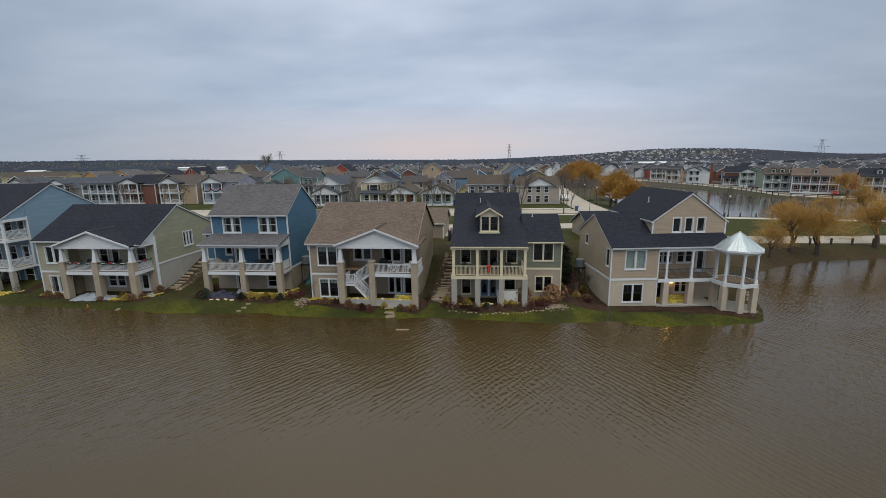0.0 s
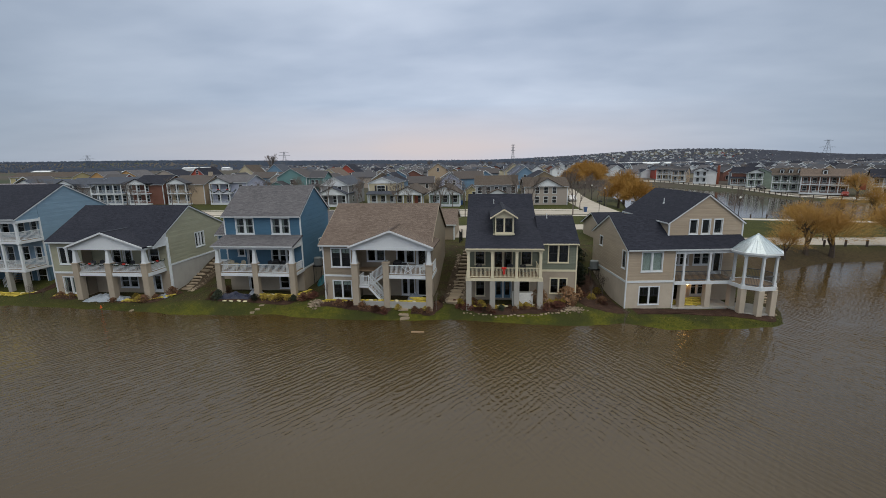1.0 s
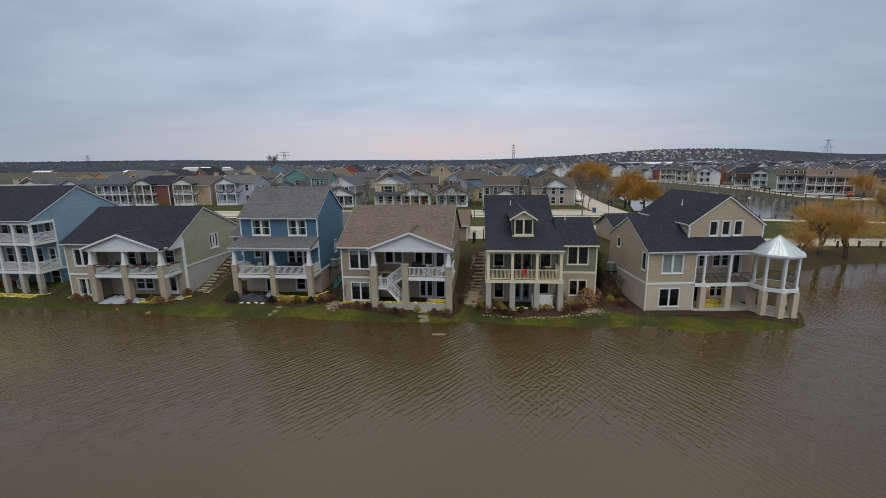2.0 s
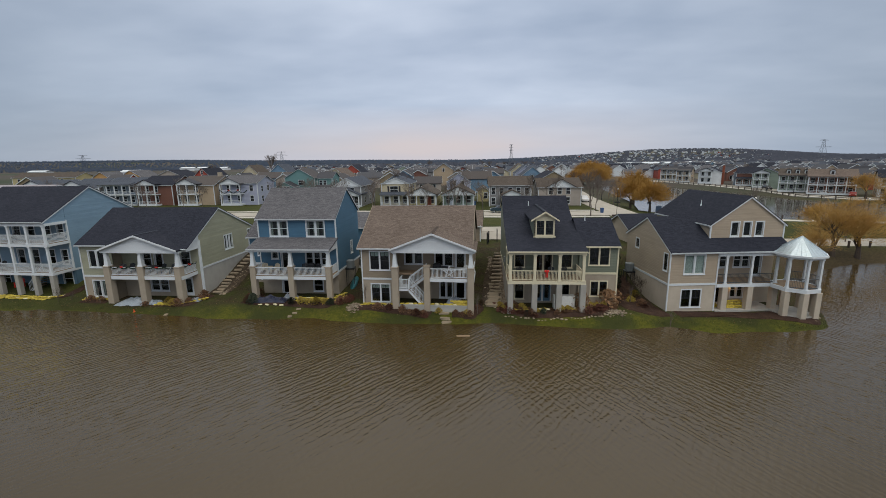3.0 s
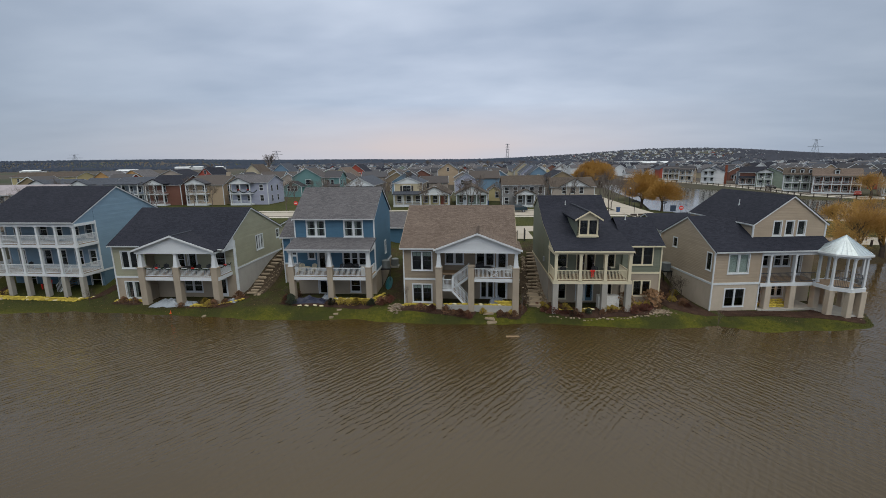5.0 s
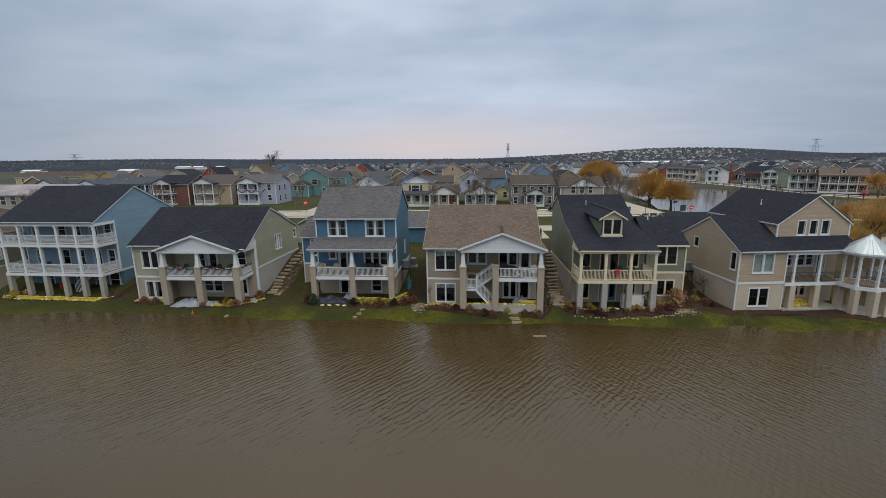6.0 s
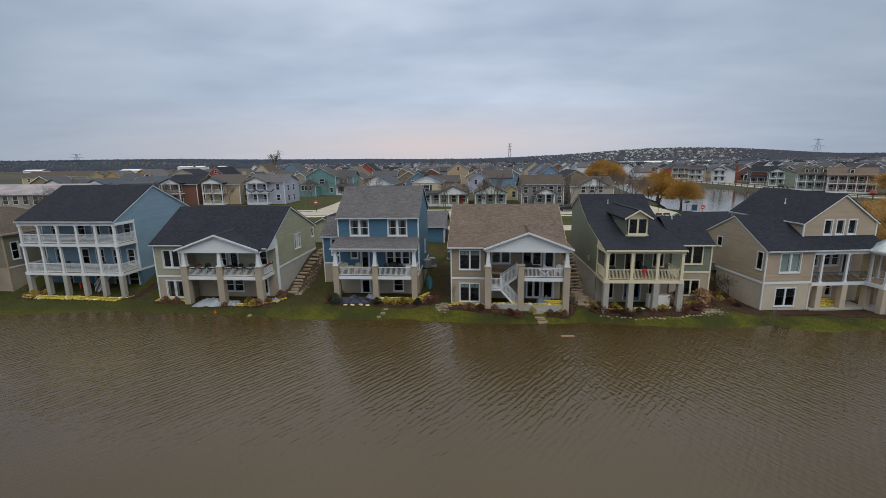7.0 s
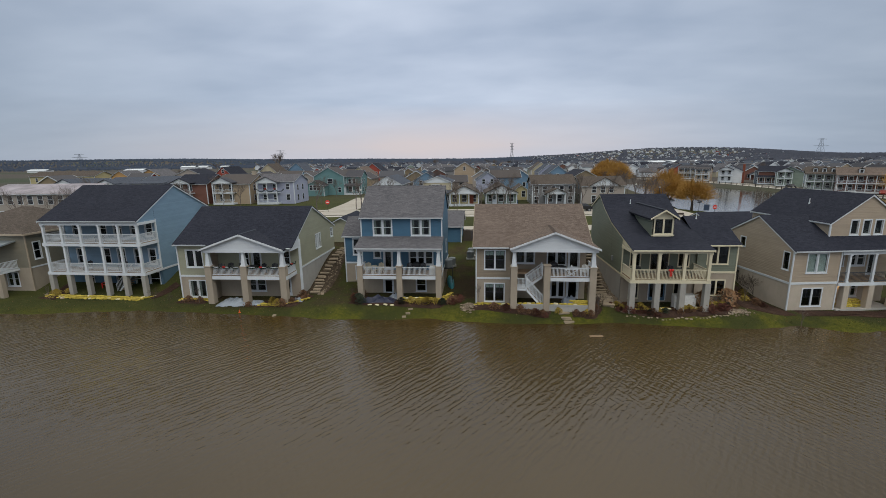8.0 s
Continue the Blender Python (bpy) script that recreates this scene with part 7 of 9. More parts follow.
H1, H2, H3, H4, H5 = (-51.78, 43.03, -2), (-38.7, 40.25, -1), (-21.7, 40.4, -1), (-8.9, 38.0, -2), (1.0, 38.2, 0)


def place(ob, house, spots, first=True):
    for n, (u, v, z, yaw) in enumerate(spots):
        x, y = local(*house, u, v)
        m = pose(x, y, z, 0, 0, yaw)
        if n == 0 and first:
            ob.matrix_basis = m
        else:
            copy_thing(ob, m)


place(pale_chair, H3, [(-4.9, 1.2, 3.3, 15), (-3.75, 1.2, 3.3, -15)])
place(dark_chair, H3, [(-0.6, 1.2, 3.3, 10), (0.6, 1.3, 3.3, -10)])
place(dark_chair, H2, [(-2.6, 1.3, 3.25, 0), (-1.3, 1.4, 3.25, 20), (1.0, 1.2, 3.25, -10), (2.3, 1.3, 3.25, 15), (-3.2, 1.0, 3.25, 30)], False)
place(dark_chair, H5, [(-1.6, 1.2, 3.62, 10), (1.2, 1.3, 3.62, -10), (2.6, 1.2, 3.62, 20)], False)
place(red_chair, H1, [(-5.7, 0.9, 0.75, 0)])
place(white_chair, H4, [(3.1, 0.9, 3.87, -20)])
place(dark_chair, H1, [(-8.0, 1.2, 2.75, 0), (-6.0, 1.3, 6.0, 0), (-3.6, 1.2, 2.75, 10)], False)


def porch_table(x, y, z, w, mat, label):
    t = thing("table", x, y, z, 10, label, "table")
    bm = bmesh.new()
    frustum(bm, 0, 0, z + 0.68, z + 0.72, w / 2, w / 2, 14)
    part("tabletop", bm, mat, t)
    for i in range(4):
        a = math.pi / 4 + i * math.pi / 2
        bm = bmesh.new()
        tube(bm, (0.35 * w * math.cos(a), 0.35 * w * math.sin(a), z), (0.28 * w * math.cos(a), 0.28 * w * math.sin(a), z + 0.68), 0.025, 0.025, 5)
        part("leg", bm, mat, t)


porch_table(*local(*H3, -4.3, 1.0), 3.3, 0.8, cream_plastic, "small round cream table on the porch")
porch_table(*local(*H2, 0.0, 1.4), 3.25, 1.0, black_metal, "round dark metal table on the porch")
porch_table(*local(*H4, 1.0, 1.4), 3.87, 1.1, black_metal, "round dark metal table on the porch deck")
x, y = local(*H3, 1.9, 0.7)
bm = boxes((-0.45, 0.45, -0.22, 0.22, 0.0, 0.9))
bmesh.ops.bevel(bm, geom=bm.edges[:], offset=0.05, segments=1, affect="EDGES")
single("storage_box", bm, white_plastic, pose(x, y, 3.3), "white plastic storage box on the porch", "storage box")


def grill(x, y, z):
    g = thing("grill", x, y, z, 0, "black barbecue grill with a domed lid", "grill")
    bm = bmesh.new()
    bmesh.ops.create_uvsphere(bm, u_segments=12, v_segments=8, radius=0.33)
    bmesh.ops.scale(bm, verts=bm.verts, vec=(1.25, 0.9, 0.75))
    bmesh.ops.translate(bm, verts=bm.verts, vec=(0, 0, z + 0.85))
    part("lid", bm, black_metal, g)
    part("firebox", boxes((-0.4, 0.4, -0.28, 0.28, z + 0.6, z + 0.84)), black_metal, g)
    for u in (-0.34, 0.34):
        for v in (-0.2, 0.2):
            part("leg", boxes((u - 0.03, u + 0.03, v - 0.03, v + 0.03, z, z + 0.6)), black_metal, g)


grill(*local(*H4, 0.4, 1.6), 3.87)
grill(*local(*H3, 0.0, 1.5), 3.3)

# white metal cabinet under the grey-green gallery
x, y = local(*H5, 2.4, 0.9)
bm = boxes((-0.95, 0.95, -0.35, 0.35, 0.0, 1.3))
bmesh.ops.bevel(bm, geom=bm.edges[:], offset=0.03, segments=1, affect="EDGES")
single("storage_box", bm, white_plastic, pose(x, y, at_ground(x, y)), "long pale storage box under the gallery", "storage box")

# star on the taupe house's rail
star = thing("star_ornament", *local(*H4, 1.75, -0.12), 3.95, -2, "large white five-pointed star hung on the railing", "ornament")
for i in range(5):
    a = radians(90 + 72 * i)
    b = radians(90 + 72 * ((i + 2) % 5))
    bm = bmesh.new()
    tube(bm, (0.6 * math.cos(a), 0, 4.5 + 0.6 * math.sin(a)), (0.6 * math.cos(b), 0, 4.5 + 0.6 * math.sin(b)), 0.032, 0.032, 4)
    part("bar", bm, white, star)

# red bow on the grey-green house's rail
bow = thing("bow", *local(*H5, 0.6, -0.12), 4.1, 0, "large red ribbon bow tied to the railing", "bow")
for s in (-1, 1):
    bm = bmesh.new()
    bmesh.ops.create_icosphere(bm, subdivisions=2, radius=0.2)
    bmesh.ops.scale(bm, verts=bm.verts, vec=(0.62, 0.4, 0.55))
    bmesh.ops.translate(bm, verts=bm.verts, vec=(s * 0.11, 0, 4.58))
    part("loop", bm, red_paint, bow)
    bm = boxes((s * 0.06 - 0.04, s * 0.06 + 0.04, -0.03, 0.03, 4.0, 4.56))
    part("tail", bm, red_paint, bow)


def garland(house, p, q, z, sag, label, bows=(), size=1.0):
    """An evergreen garland along a rail with red bows."""
    a, b = local(*house, *p), local(*house, *q)
    g = thing("garland", a[0], a[1], z, 0, label, "garland", "garlands on the porch rail")
    bm = bmesh.new()
    n = int(math.hypot(b[0] - a[0], b[1] - a[1]) / 0.02)
    for i in range(n):
        k = i / n
        c = Vector(((b[0] - a[0]) * k, (b[1] - a[1]) * k, z - sag * abs(math.sin(k * math.pi * 3))))
        d = Vector((random.gauss(0, 1), random.gauss(0, 1), random.gauss(0, 1))).normalized()
        s = d.orthogonal().normalized() * 0.03
        bm.faces.new([bm.verts.new(c + o) for o in (-d * 0.1 * size, s * size, d * 0.12 * size, -s * size)])
    part("needles", bm, garland_mat, g, kind="stuff")
    for k in bows:
        bm = bmesh.new()
        for s in (-1, 1):
            m = bmesh.ops.create_icosphere(bm, subdivisions=1, radius=0.085 * size)
            bmesh.ops.translate(bm, verts=m["verts"], vec=((b[0] - a[0]) * k + s * 0.075 * size, (b[1] - a[1]) * k - 0.1, z))
        part("bow", bm, red_paint, g, "red ribbon bow")


garland(H2, (-3.6, -0.08), (-0.55, -0.08), 4.22, 0.16, "evergreen garland with red bows on the railing", (0.45,))
garland(H2, (0.1, -0.08), (3.5, -0.08), 4.22, 0.16, "evergreen garland with red bows on the railing", (0.45,))
garland(H2, (4.15, 0.4), (4.15, 2.4), 4.22, 0.12, "evergreen garland with red bows on the railing", (0.5,))
garland((-74.2, 113.5, 0), (0.8, -2.08), (8.3, -2.08), 7.5, 0.75, "evergreen garland in swags on the upper gallery rail", (0.333, 0.667), 1.7)


# ---------------------------------------------------------------- grass tufts and fallen leaves
def litter(name, n, mats, spot, size, label, seed, upright):
    """Many tiny blades or leaves lying on the land, in one mesh."""
    rr = random.Random(seed)
    vs, fs, ms = [], [], []
    for _ in range(n):
        x, y = spot(rr)
        z = land(x, y)
        if z < 0.02:
            continue
        k = len(vs)
        s = size * rr.uniform(0.5, 1.4)
        a = rr.uniform(0, 6.283)
        dx, dy = math.cos(a) * s, math.sin(a) * s
        if upright:
            lean = rr.uniform(-0.5, 0.5) * s
            vs.extend(((x - dx * 0.3, y - dy * 0.3, z - 0.01), (x + dx * 0.3, y + dy * 0.3, z - 0.01), (x + lean, y + lean * 0.5, z + s * 1.3)))
        else:
            vs.extend(((x - dx, y - dy, z + 0.02), (x + dy * 0.6, y - dx * 0.6, z + 0.02 + s * 0.3), (x + dx, y + dy, z + 0.03)))
        fs.append((k, k + 1, k + 2))
        ms.append(rr.randrange(len(mats)))
    me = bpy.data.meshes.new(name)
    me.from_pydata(vs, [], fs)
    for m in mats:
        me.materials.append(m)
    me.polygons.foreach_set("material_index", ms)
    tagged(new(name, me), label, "ground cover", kind="stuff")


blade_green = painted("grass_blade", (0.038, 0.048, 0.009), 0.9, 0.3, 5)
blade_straw = painted("straw_blade", (0.085, 0.068, 0.024), 0.9, 0.3, 5)
blade_dark = painted("dark_grass_blade", (0.025, 0.035, 0.01), 0.9, 0.3, 5)
leaf_brown = painted("fallen_leaf", (0.15, 0.075, 0.03), 0.9, 0.3, 5)
leaf_pale = painted("pale_fallen_leaf", (0.26, 0.18, 0.09), 0.9, 0.3, 5)


def shore_spot(r):
    x = r.uniform(-66, 28)
    return x, along(SHORE, x) + abs(r.gauss(0, 1.4)) - 0.2


def yard_spot(r):
    return r.uniform(-66, 28), r.uniform(37, 56)


litter("grass_tufts", 13000, (blade_green, blade_green, blade_straw, blade_dark), shore_spot, 0.055, "rough winter grass along the water's edge", 5, True)
litter("yard_grass", 18000, (blade_green, blade_dark, blade_straw), yard_spot, 0.06, "thin winter grass in the yards", 6, True)
litter("fallen_leaves", 9000, (leaf_brown, leaf_pale), yard_spot, 0.055, "brown fallen leaves on the lawn", 7, False)

# ---------------------------------------------------------------- the village behind
VILLAGE = {n: painted("village_" + n, mul(c, 1.1), 0.6, 0.1) for n, c in dict(
    tan=(0.36, 0.28, 0.19), grey=(0.20, 0.20, 0.20), cream=(0.44, 0.39, 0.27), teal=(0.12, 0.23, 0.23), blue=(0.13, 0.22, 0.31), white=(0.60, 0.62, 0.63), brick=(0.155, 0.07, 0.05), olive=(0.23, 0.18, 0.11),
    red=(0.30, 0.06, 0.04), lilac=(0.32, 0.34, 0.43), beige=(0.33, 0.29, 0.25), yellow=(0.42, 0.36, 0.19), ochre=(0.42, 0.25, 0.10), sage=(0.22, 0.27, 0.22), slate=(0.17, 0.21, 0.25)).items()}


def far_window(house, face, a, z, w=0.9, h=1.5, trim=None):
    bm = bmesh.new()
    fbox(bm, face, a - w / 2 - 0.1, a + w / 2 + 0.1, 0.0, 0.04, z - 0.1, z + h + 0.12)
    o = part("window", bm, trim or white, house)
    bm = bmesh.new()
    fbox(bm, face, a - w / 2, a + w / 2, 0.04, 0.06, z, z + h)
    p = part("pane", bm, dark_glass, o)
    bm = bmesh.new()
    fbox(bm, face, a - w / 2, a + w / 2, 0.06, 0.075, z + h / 2 - 0.03, z + h / 2 + 0.03)
    part("meeting_rail", bm, trim or white, o)


def village_house(x0, x1, y, depth, zb, eave, ridge, wallm, roofm, label, yaw=0, gable=True, porch="", wins=(), side_wins=True, chimney=None, dormers=0, side_wall=None, white_gable=None):
    """A house of the village. gable: its gable faces front; porch: single, double or full, with white columns."""
    w = x1 - x0
    h = thing("house", x0, y, zb, yaw, label, "house", "houses of the village")
    if gable:
        ft, st = [(0, eave), (w / 2, ridge - 0.12), (w, eave)], flat(0, depth, eave)
        prof, axis, ext = [(-0.35, eave - 0.12), (w / 2, ridge), (w + 0.35, eave - 0.12)], "v", (-0.35, depth + 0.35)
    else:
        ft, st = flat(0, w, eave), [(0, eave), (depth / 2, ridge - 0.12), (depth, eave)]
        prof, axis, ext = [(-0.35, eave - 0.12), (depth / 2, ridge), (depth + 0.35, eave - 0.12)], "u", (-0.35, w + 0.35)
    for face, top in ((("front", 0), ft), (("back", depth), ft), (("left", 0), st), (("right", w), st)):
        wall(h, face, zb - 0.4, top, side_wall if side_wall and face[0] in "leftright" else wallm, (), 0.24)
    gable_roof(h, prof, *ext, roofm, white, axis=axis)
    for u in (0, w):
        board(h, "corner_board", (u - 0.09, u + 0.09, -0.09, 0.09, zb, eave), white)
    if white_gable:
        # a boarded white gable on the front, with its own short roof where the main roof runs across
        g0, g1 = white_gable
        top = [(g0, eave), ((g0 + g1) / 2, ridge - 0.2), (g1, eave)]
        part("pediment", wall_mesh(("front", -0.14), eave - 0.25, top, (), 0.2), (white, room_dark), h)
        if not gable:
            part("front_roof", roof_mesh([(g0 - 0.3, eave - 0.12), ((g0 + g1) / 2, ridge - 0.06), (g1 + 0.3, eave - 0.12)], -0.5, depth / 2, "v"), roofm, h)
    for a, z in wins:
        far_window(h, ("front", 0), a, z)
    if side_wins:
        for k in (0.25, 0.6):
            for z in ([zb + 0.9, zb + 3.6] if eave - zb > 4.5 else [zb + 0.9]):
                far_window(h, ("right", w), depth * k, z, 0.8)
                far_window(h, ("left", 0), depth * k, z, 0.8)
    if chimney:
        board(h, "chimney", (w * chimney - 0.5, w * chimney + 0.5, depth * 0.45, depth * 0.45 + 0.8, eave - 1, ridge + 0.9), st_tan)
    if porch:
        p0, p1 = (0.0, w) if porch in ("full", "single", "gabled") else (0.05 * w, 0.62 * w)
        d = 2.1
        floors = [zb + 0.5] if porch in ("single", "gabled") else [zb + 0.5, zb + 3.25]
        top = floors[-1] + 2.55
        for n, z in enumerate(floors):
            board(h, "deck", (p0, p1, -d, 0, z - (0.4 if n == 0 else 0.2), z), white)
            m = max(3, round((p1 - p0) / 2.6) + 1)
            for i in range(m):
                u = p0 + 0.15 + (p1 - p0 - 0.3) * i / (m - 1)
                column(h, u, -d + 0.15, z, z + 2.5, 0.24, 0.2, white)
            if n or porch != "gabled":
                railing(h, (p0 + 0.1, -d + 0.12), (p1 - 0.1, -d + 0.12), z, z + 0.95, white, 0.22, 0.03)
        board(h, "beam", (p0, p1, -d, -d + 0.3, top - 0.1, top + 0.25), white)
        mid = (p0 + p1) / 2
        if porch == "gabled" or porch == "double":
            pr = [(p0 - 0.3, top + 0.2), (mid, top + 0.2 + (p1 - p0) * 0.25), (p1 + 0.3, top + 0.2)]
            part("porch_roof", roof_mesh(pr, -d - 0.3, 0.5 if porch == "double" else depth * 0.4, "v"), roofm, h)
            part("pediment", wall_mesh(("front", -d + 0.02), top + 0.15, [(p0, top + 0.2), (mid, top + 0.1 + (p1 - p0) * 0.24), (p1, top + 0.2)], (), 0), (white, room_dark), h)
        else:
            part("porch_roof", roof_mesh([(-d - 0.3, top + 0.2), (0, top + 0.75)], p0 - 0.2, p1 + 0.2, "u"), roofm, h)
        for i in range(max(2, round((p1 - p0) / 2.4))):
            u = p0 + (p1 - p0) * (i + 0.5) / max(2, round((p1 - p0) / 2.4))
            for z in floors:
                far_window(h, ("front", 0), u, z + 0.5, 1.0, 1.6)
    for i in range(dormers):
        u = w * (i + 1) / (dormers + 1)
        dz = eave + (ridge - eave) * 0.3
        dm = part("dormer", boxes((u - 0.6, u + 0.6, depth * 0.12, depth * 0.4, dz - 0.3, dz + 1.2)), white, h)
        part("dormer_roof", roof_mesh([(u - 0.8, dz + 1.15), (u, dz + 1.75), (u + 0.8, dz + 1.15)], depth * 0.12 - 0.2, depth * 0.45, "v"), roofm, dm)
        part("pane", boxes((u - 0.35, u + 0.35, depth * 0.12 - 0.03, depth * 0.12 - 0.01, dz, dz + 0.95)), dark_glass, dm)
    return h


V = VILLAGE
Z = 3.3
two = lambda w, n, zb=Z: [(w * (i + 0.5) / n, z) for i in range(n) for z in (zb + 0.9, zb + 3.7)]  # noqa: E731
village_house(-74.0, -64.0, 113.5, 10, Z, 9.4, 11.2, V["lilac"], sh_grey, "pale lilac-grey house with a garlanded double porch", gable=False, porch="double", wins=[(8.3, 4.4), (8.3, 7.2)])
village_house(-86.2, -76.4, 113.5, 11, Z, 8.9, 11.2, V["tan"], sh_mix, "tan house with a white double porch and a chimney", gable=False, porch="double", chimney=0.9)
village_house(-97.5, -88.4, 113.5, 11, Z, 9.0, 11.4, V["brick"], sh_dark, "red brick house with a white double porch", gable=False, porch="double")
village_house(-108.3, -99.0, 113.5, 11, Z, 9.0, 11.0, V["slate"], sh_slate, "slate blue house with a full double gallery", gable=False, porch="full")
village_house(-118.5, -110.0, 113.5, 11, Z, 8.4, 10.8, V["grey"], sh_slate, "grey house with a white gabled porch", gable=False, porch="double")
village_house(-131, -121.0, 113.5, 11, Z, 8.4, 10.6, V["slate"], sh_slate, "slate blue house with a white gabled porch", gable=False, porch="double")
village_house(-69.0, -58.8, 142, 9, Z, 9.6, 12.6, V["teal"], sh_mix, "teal house with a steep front gable", porch="", wins=[(5.1, 7.2), (5.9, 7.2), (8.6, 4.4)])
village_house(-58.6, -53.5, 144, 8, Z, 9.4, 11.4, V["teal"], sh_mix, "teal side wing with a white front porch", gable=False, porch="single", wins=[(1.2, 7.0), (2.6, 7.0)])
village_house(-70.2, -64.2, 137.5, 4.4, Z, 6.9, 8.5, V["teal"], sh_mix, "small teal garage with three round windows", wins=[(1.8, 5.4), (3.0, 5.4), (4.2, 5.4)], side_wins=False)
village_house(-40.6, -33.6, 106.5, 15, Z, 8.7, 10.7, V["grey"], sh_slate, "grey-taupe house with a white boarded gable", porch="gabled", wins=[(2.2, 6.7), (4.8, 6.7)], white_gable=(0, 7.0))
shutters = plain("black_shutters", (0.02, 0.02, 0.024), 0.5)
h = village_house(-28.3, -21.3, 106.5, 11, Z, 9.2, 10.6, V["cream"], sh_slate, "cream two-storey house with a white gable and black shutters", porch="single", wins=[(2.6, 6.9), (3.6, 6.9)], white_gable=(0, 7.0))
for u in (1.7, 4.5):
    part("shutter", boxes((u - 0.22, u + 0.22, -0.06, -0.01, 6.8, 8.45)), shutters, h)
for x0, x1, wallm, label, leaf in ((-21.7, -14.6, "yellow", "yellow-tan bungalow with a white gabled porch", brick_red), (-12.95, -5.45, "sage", "sage green bungalow with a white gabled porch and wreath", white)):
    h = village_house(x0, x1, 106.0, 13, Z, 6.2, 8.5, V[wallm], sh_taupe, label, porch="gabled", side_wins=False)
    d = part("door", boxes((4.9 if leaf is brick_red else 1.6, 5.8 if leaf is brick_red else 2.5, -0.09, -0.02, 3.8, 5.9)), leaf, h, "front door under the porch")
    if leaf is white:
        bm = bmesh.new()
        for i in range(10):
            a, b = 0.6283 * i, 0.6283 * (i + 1)
            tube(bm, (2.05 + 0.26 * math.cos(a), -0.13, 5.2 + 0.26 * math.sin(a)), (2.05 + 0.26 * math.cos(b), -0.13, 5.2 + 0.26 * math.sin(b)), 0.09, 0.09, 5)
        part("wreath", bm, garland_mat, d, "dark evergreen wreath")
village_house(-4.6, -1.3, 119, 7, Z, 6.3, 7.6, V["yellow"], sh_taupe, "small pale yellow garage", wins=[(2.3, 4.3)], side_wins=False)
village_house(-1.65, 8.3, 106, 9, Z, 8.5, 10.5, V["grey"], sh_taupe, "grey two-storey house with white windows", gable=False, wins=[(0.95 + 2.0 * i, 6.35) for i in range(5)] + [(0.95, 3.9), (9.0, 3.9)])
village_house(1.3, 5.6, 104.2, 1.8, Z, 6.0, 7.1, V["grey"], sh_taupe, "small white entrance porch with columns", porch="gabled", side_wins=False)
village_house(10.2, 20.4, 107, 10, Z, 7.9, 9.9, V["beige"], sh_taupe, "beige house with a white boarded front gable", gable=False, wins=[(x, z) for x in (3.0, 5.1, 7.1) for z in (3.9, 6.2)], white_gable=(1.9, 8.9))
village_house(13.6, 26.2, 143, 16, Z, 7.2, 10.7, V["olive"], sh_dark, "brown house with a broad white-edged gable", wins=[(3, 4.4), (9, 4.4)])
# across the pond
for x, y, w, wallm, roofm, kind, dm, label in (
        (92.5, 240, 9, "olive", sh_mix, "full", 0, "brown house with a double gallery beside the pond"), (93.0, 223, 6, "tan", sh_mix, "full", 0, "narrow tan house with a double gallery beside the pond"), (105.0, 316, 7, "tan", sh_mix, "double", 0, "tan house with a gabled double porch"), (113.0, 312, 7, "olive", sh_mix, "double", 0, "brown house with a gabled double porch"),
        (97.5, 211.0, 9, "white", sh_dark, "double", 0, "white house with a double porch and a red brick chimney"), (109.5, 204.5, 8, "slate", sh_dark, "", 0, "low slate house with a dark roof beside the pond"),
        (107.0, 198.0, 10, "brick", sh_dark, "single", 0, "low brick house with a dark roof beside the pond"), (107.0, 187.0, 9, "sage", sh_dark, "double", 0, "sage house with a white double porch beside the pond"),
        (104.0, 166.5, 10, "sage", sh_taupe, "full", 3, "sage house with three dormers and double gallery"), (106.5, 156.0, 12, "brick", sh_brown, "full", 1, "red-brown house with a brown roof and double gallery"),
        (119.0, 144.5, 12, "tan", sh_dark, "full", 2, "tan house with two dormers beside the pond"), (131.0, 137, 12, "olive", sh_mix, "full", 2, "brown house with dormers beside the pond"), (144.0, 131, 12, "slate", sh_dark, "full", 1, "slate house with a dormer beside the pond")):
    h = village_house(x, x + w, y, 10, 1.5 + 1.6 * smooth(110, 300, y), 7.7, 10.0, V[wallm], roofm, label, yaw=-34, gable=kind in ("double", ""), porch=kind, dormers=dm, wins=two(w, 3, 2.3) if not kind else ())
    if wallm == "white":
        part("chimney", boxes((w + 0.02, w + 0.9, 1.0, 2.6, 2.0, 10.6)), brick_red, h, "tall red brick chimney")

# ---- the streets further off: a few kinds of house, built once and repeated
KIND_ROWS = (("tan", True, 7, 10, 4.8, 7.0), ("blue", True, 7, 10, 4.9, 7.3), ("cream", True, 8, 10, 3.2, 5.6), ("grey", False, 9, 8, 4.9, 7.0), ("beige", True, 7, 10, 4.6, 6.8),
             ("beige", False, 10, 8, 3.0, 5.3), ("olive", True, 8, 11, 4.7, 7.2), ("red", True, 7, 10, 4.9, 7.4), ("slate", False, 9, 8, 4.9, 7.1), ("yellow", True, 7, 9, 3.2, 5.4),
             ("brick", True, 8, 10, 4.6, 6.9), ("sage", False, 9, 8, 4.7, 6.8), ("lilac", True, 7, 11, 4.7, 7.0), ("tan", False, 10, 8, 3.1, 5.5))


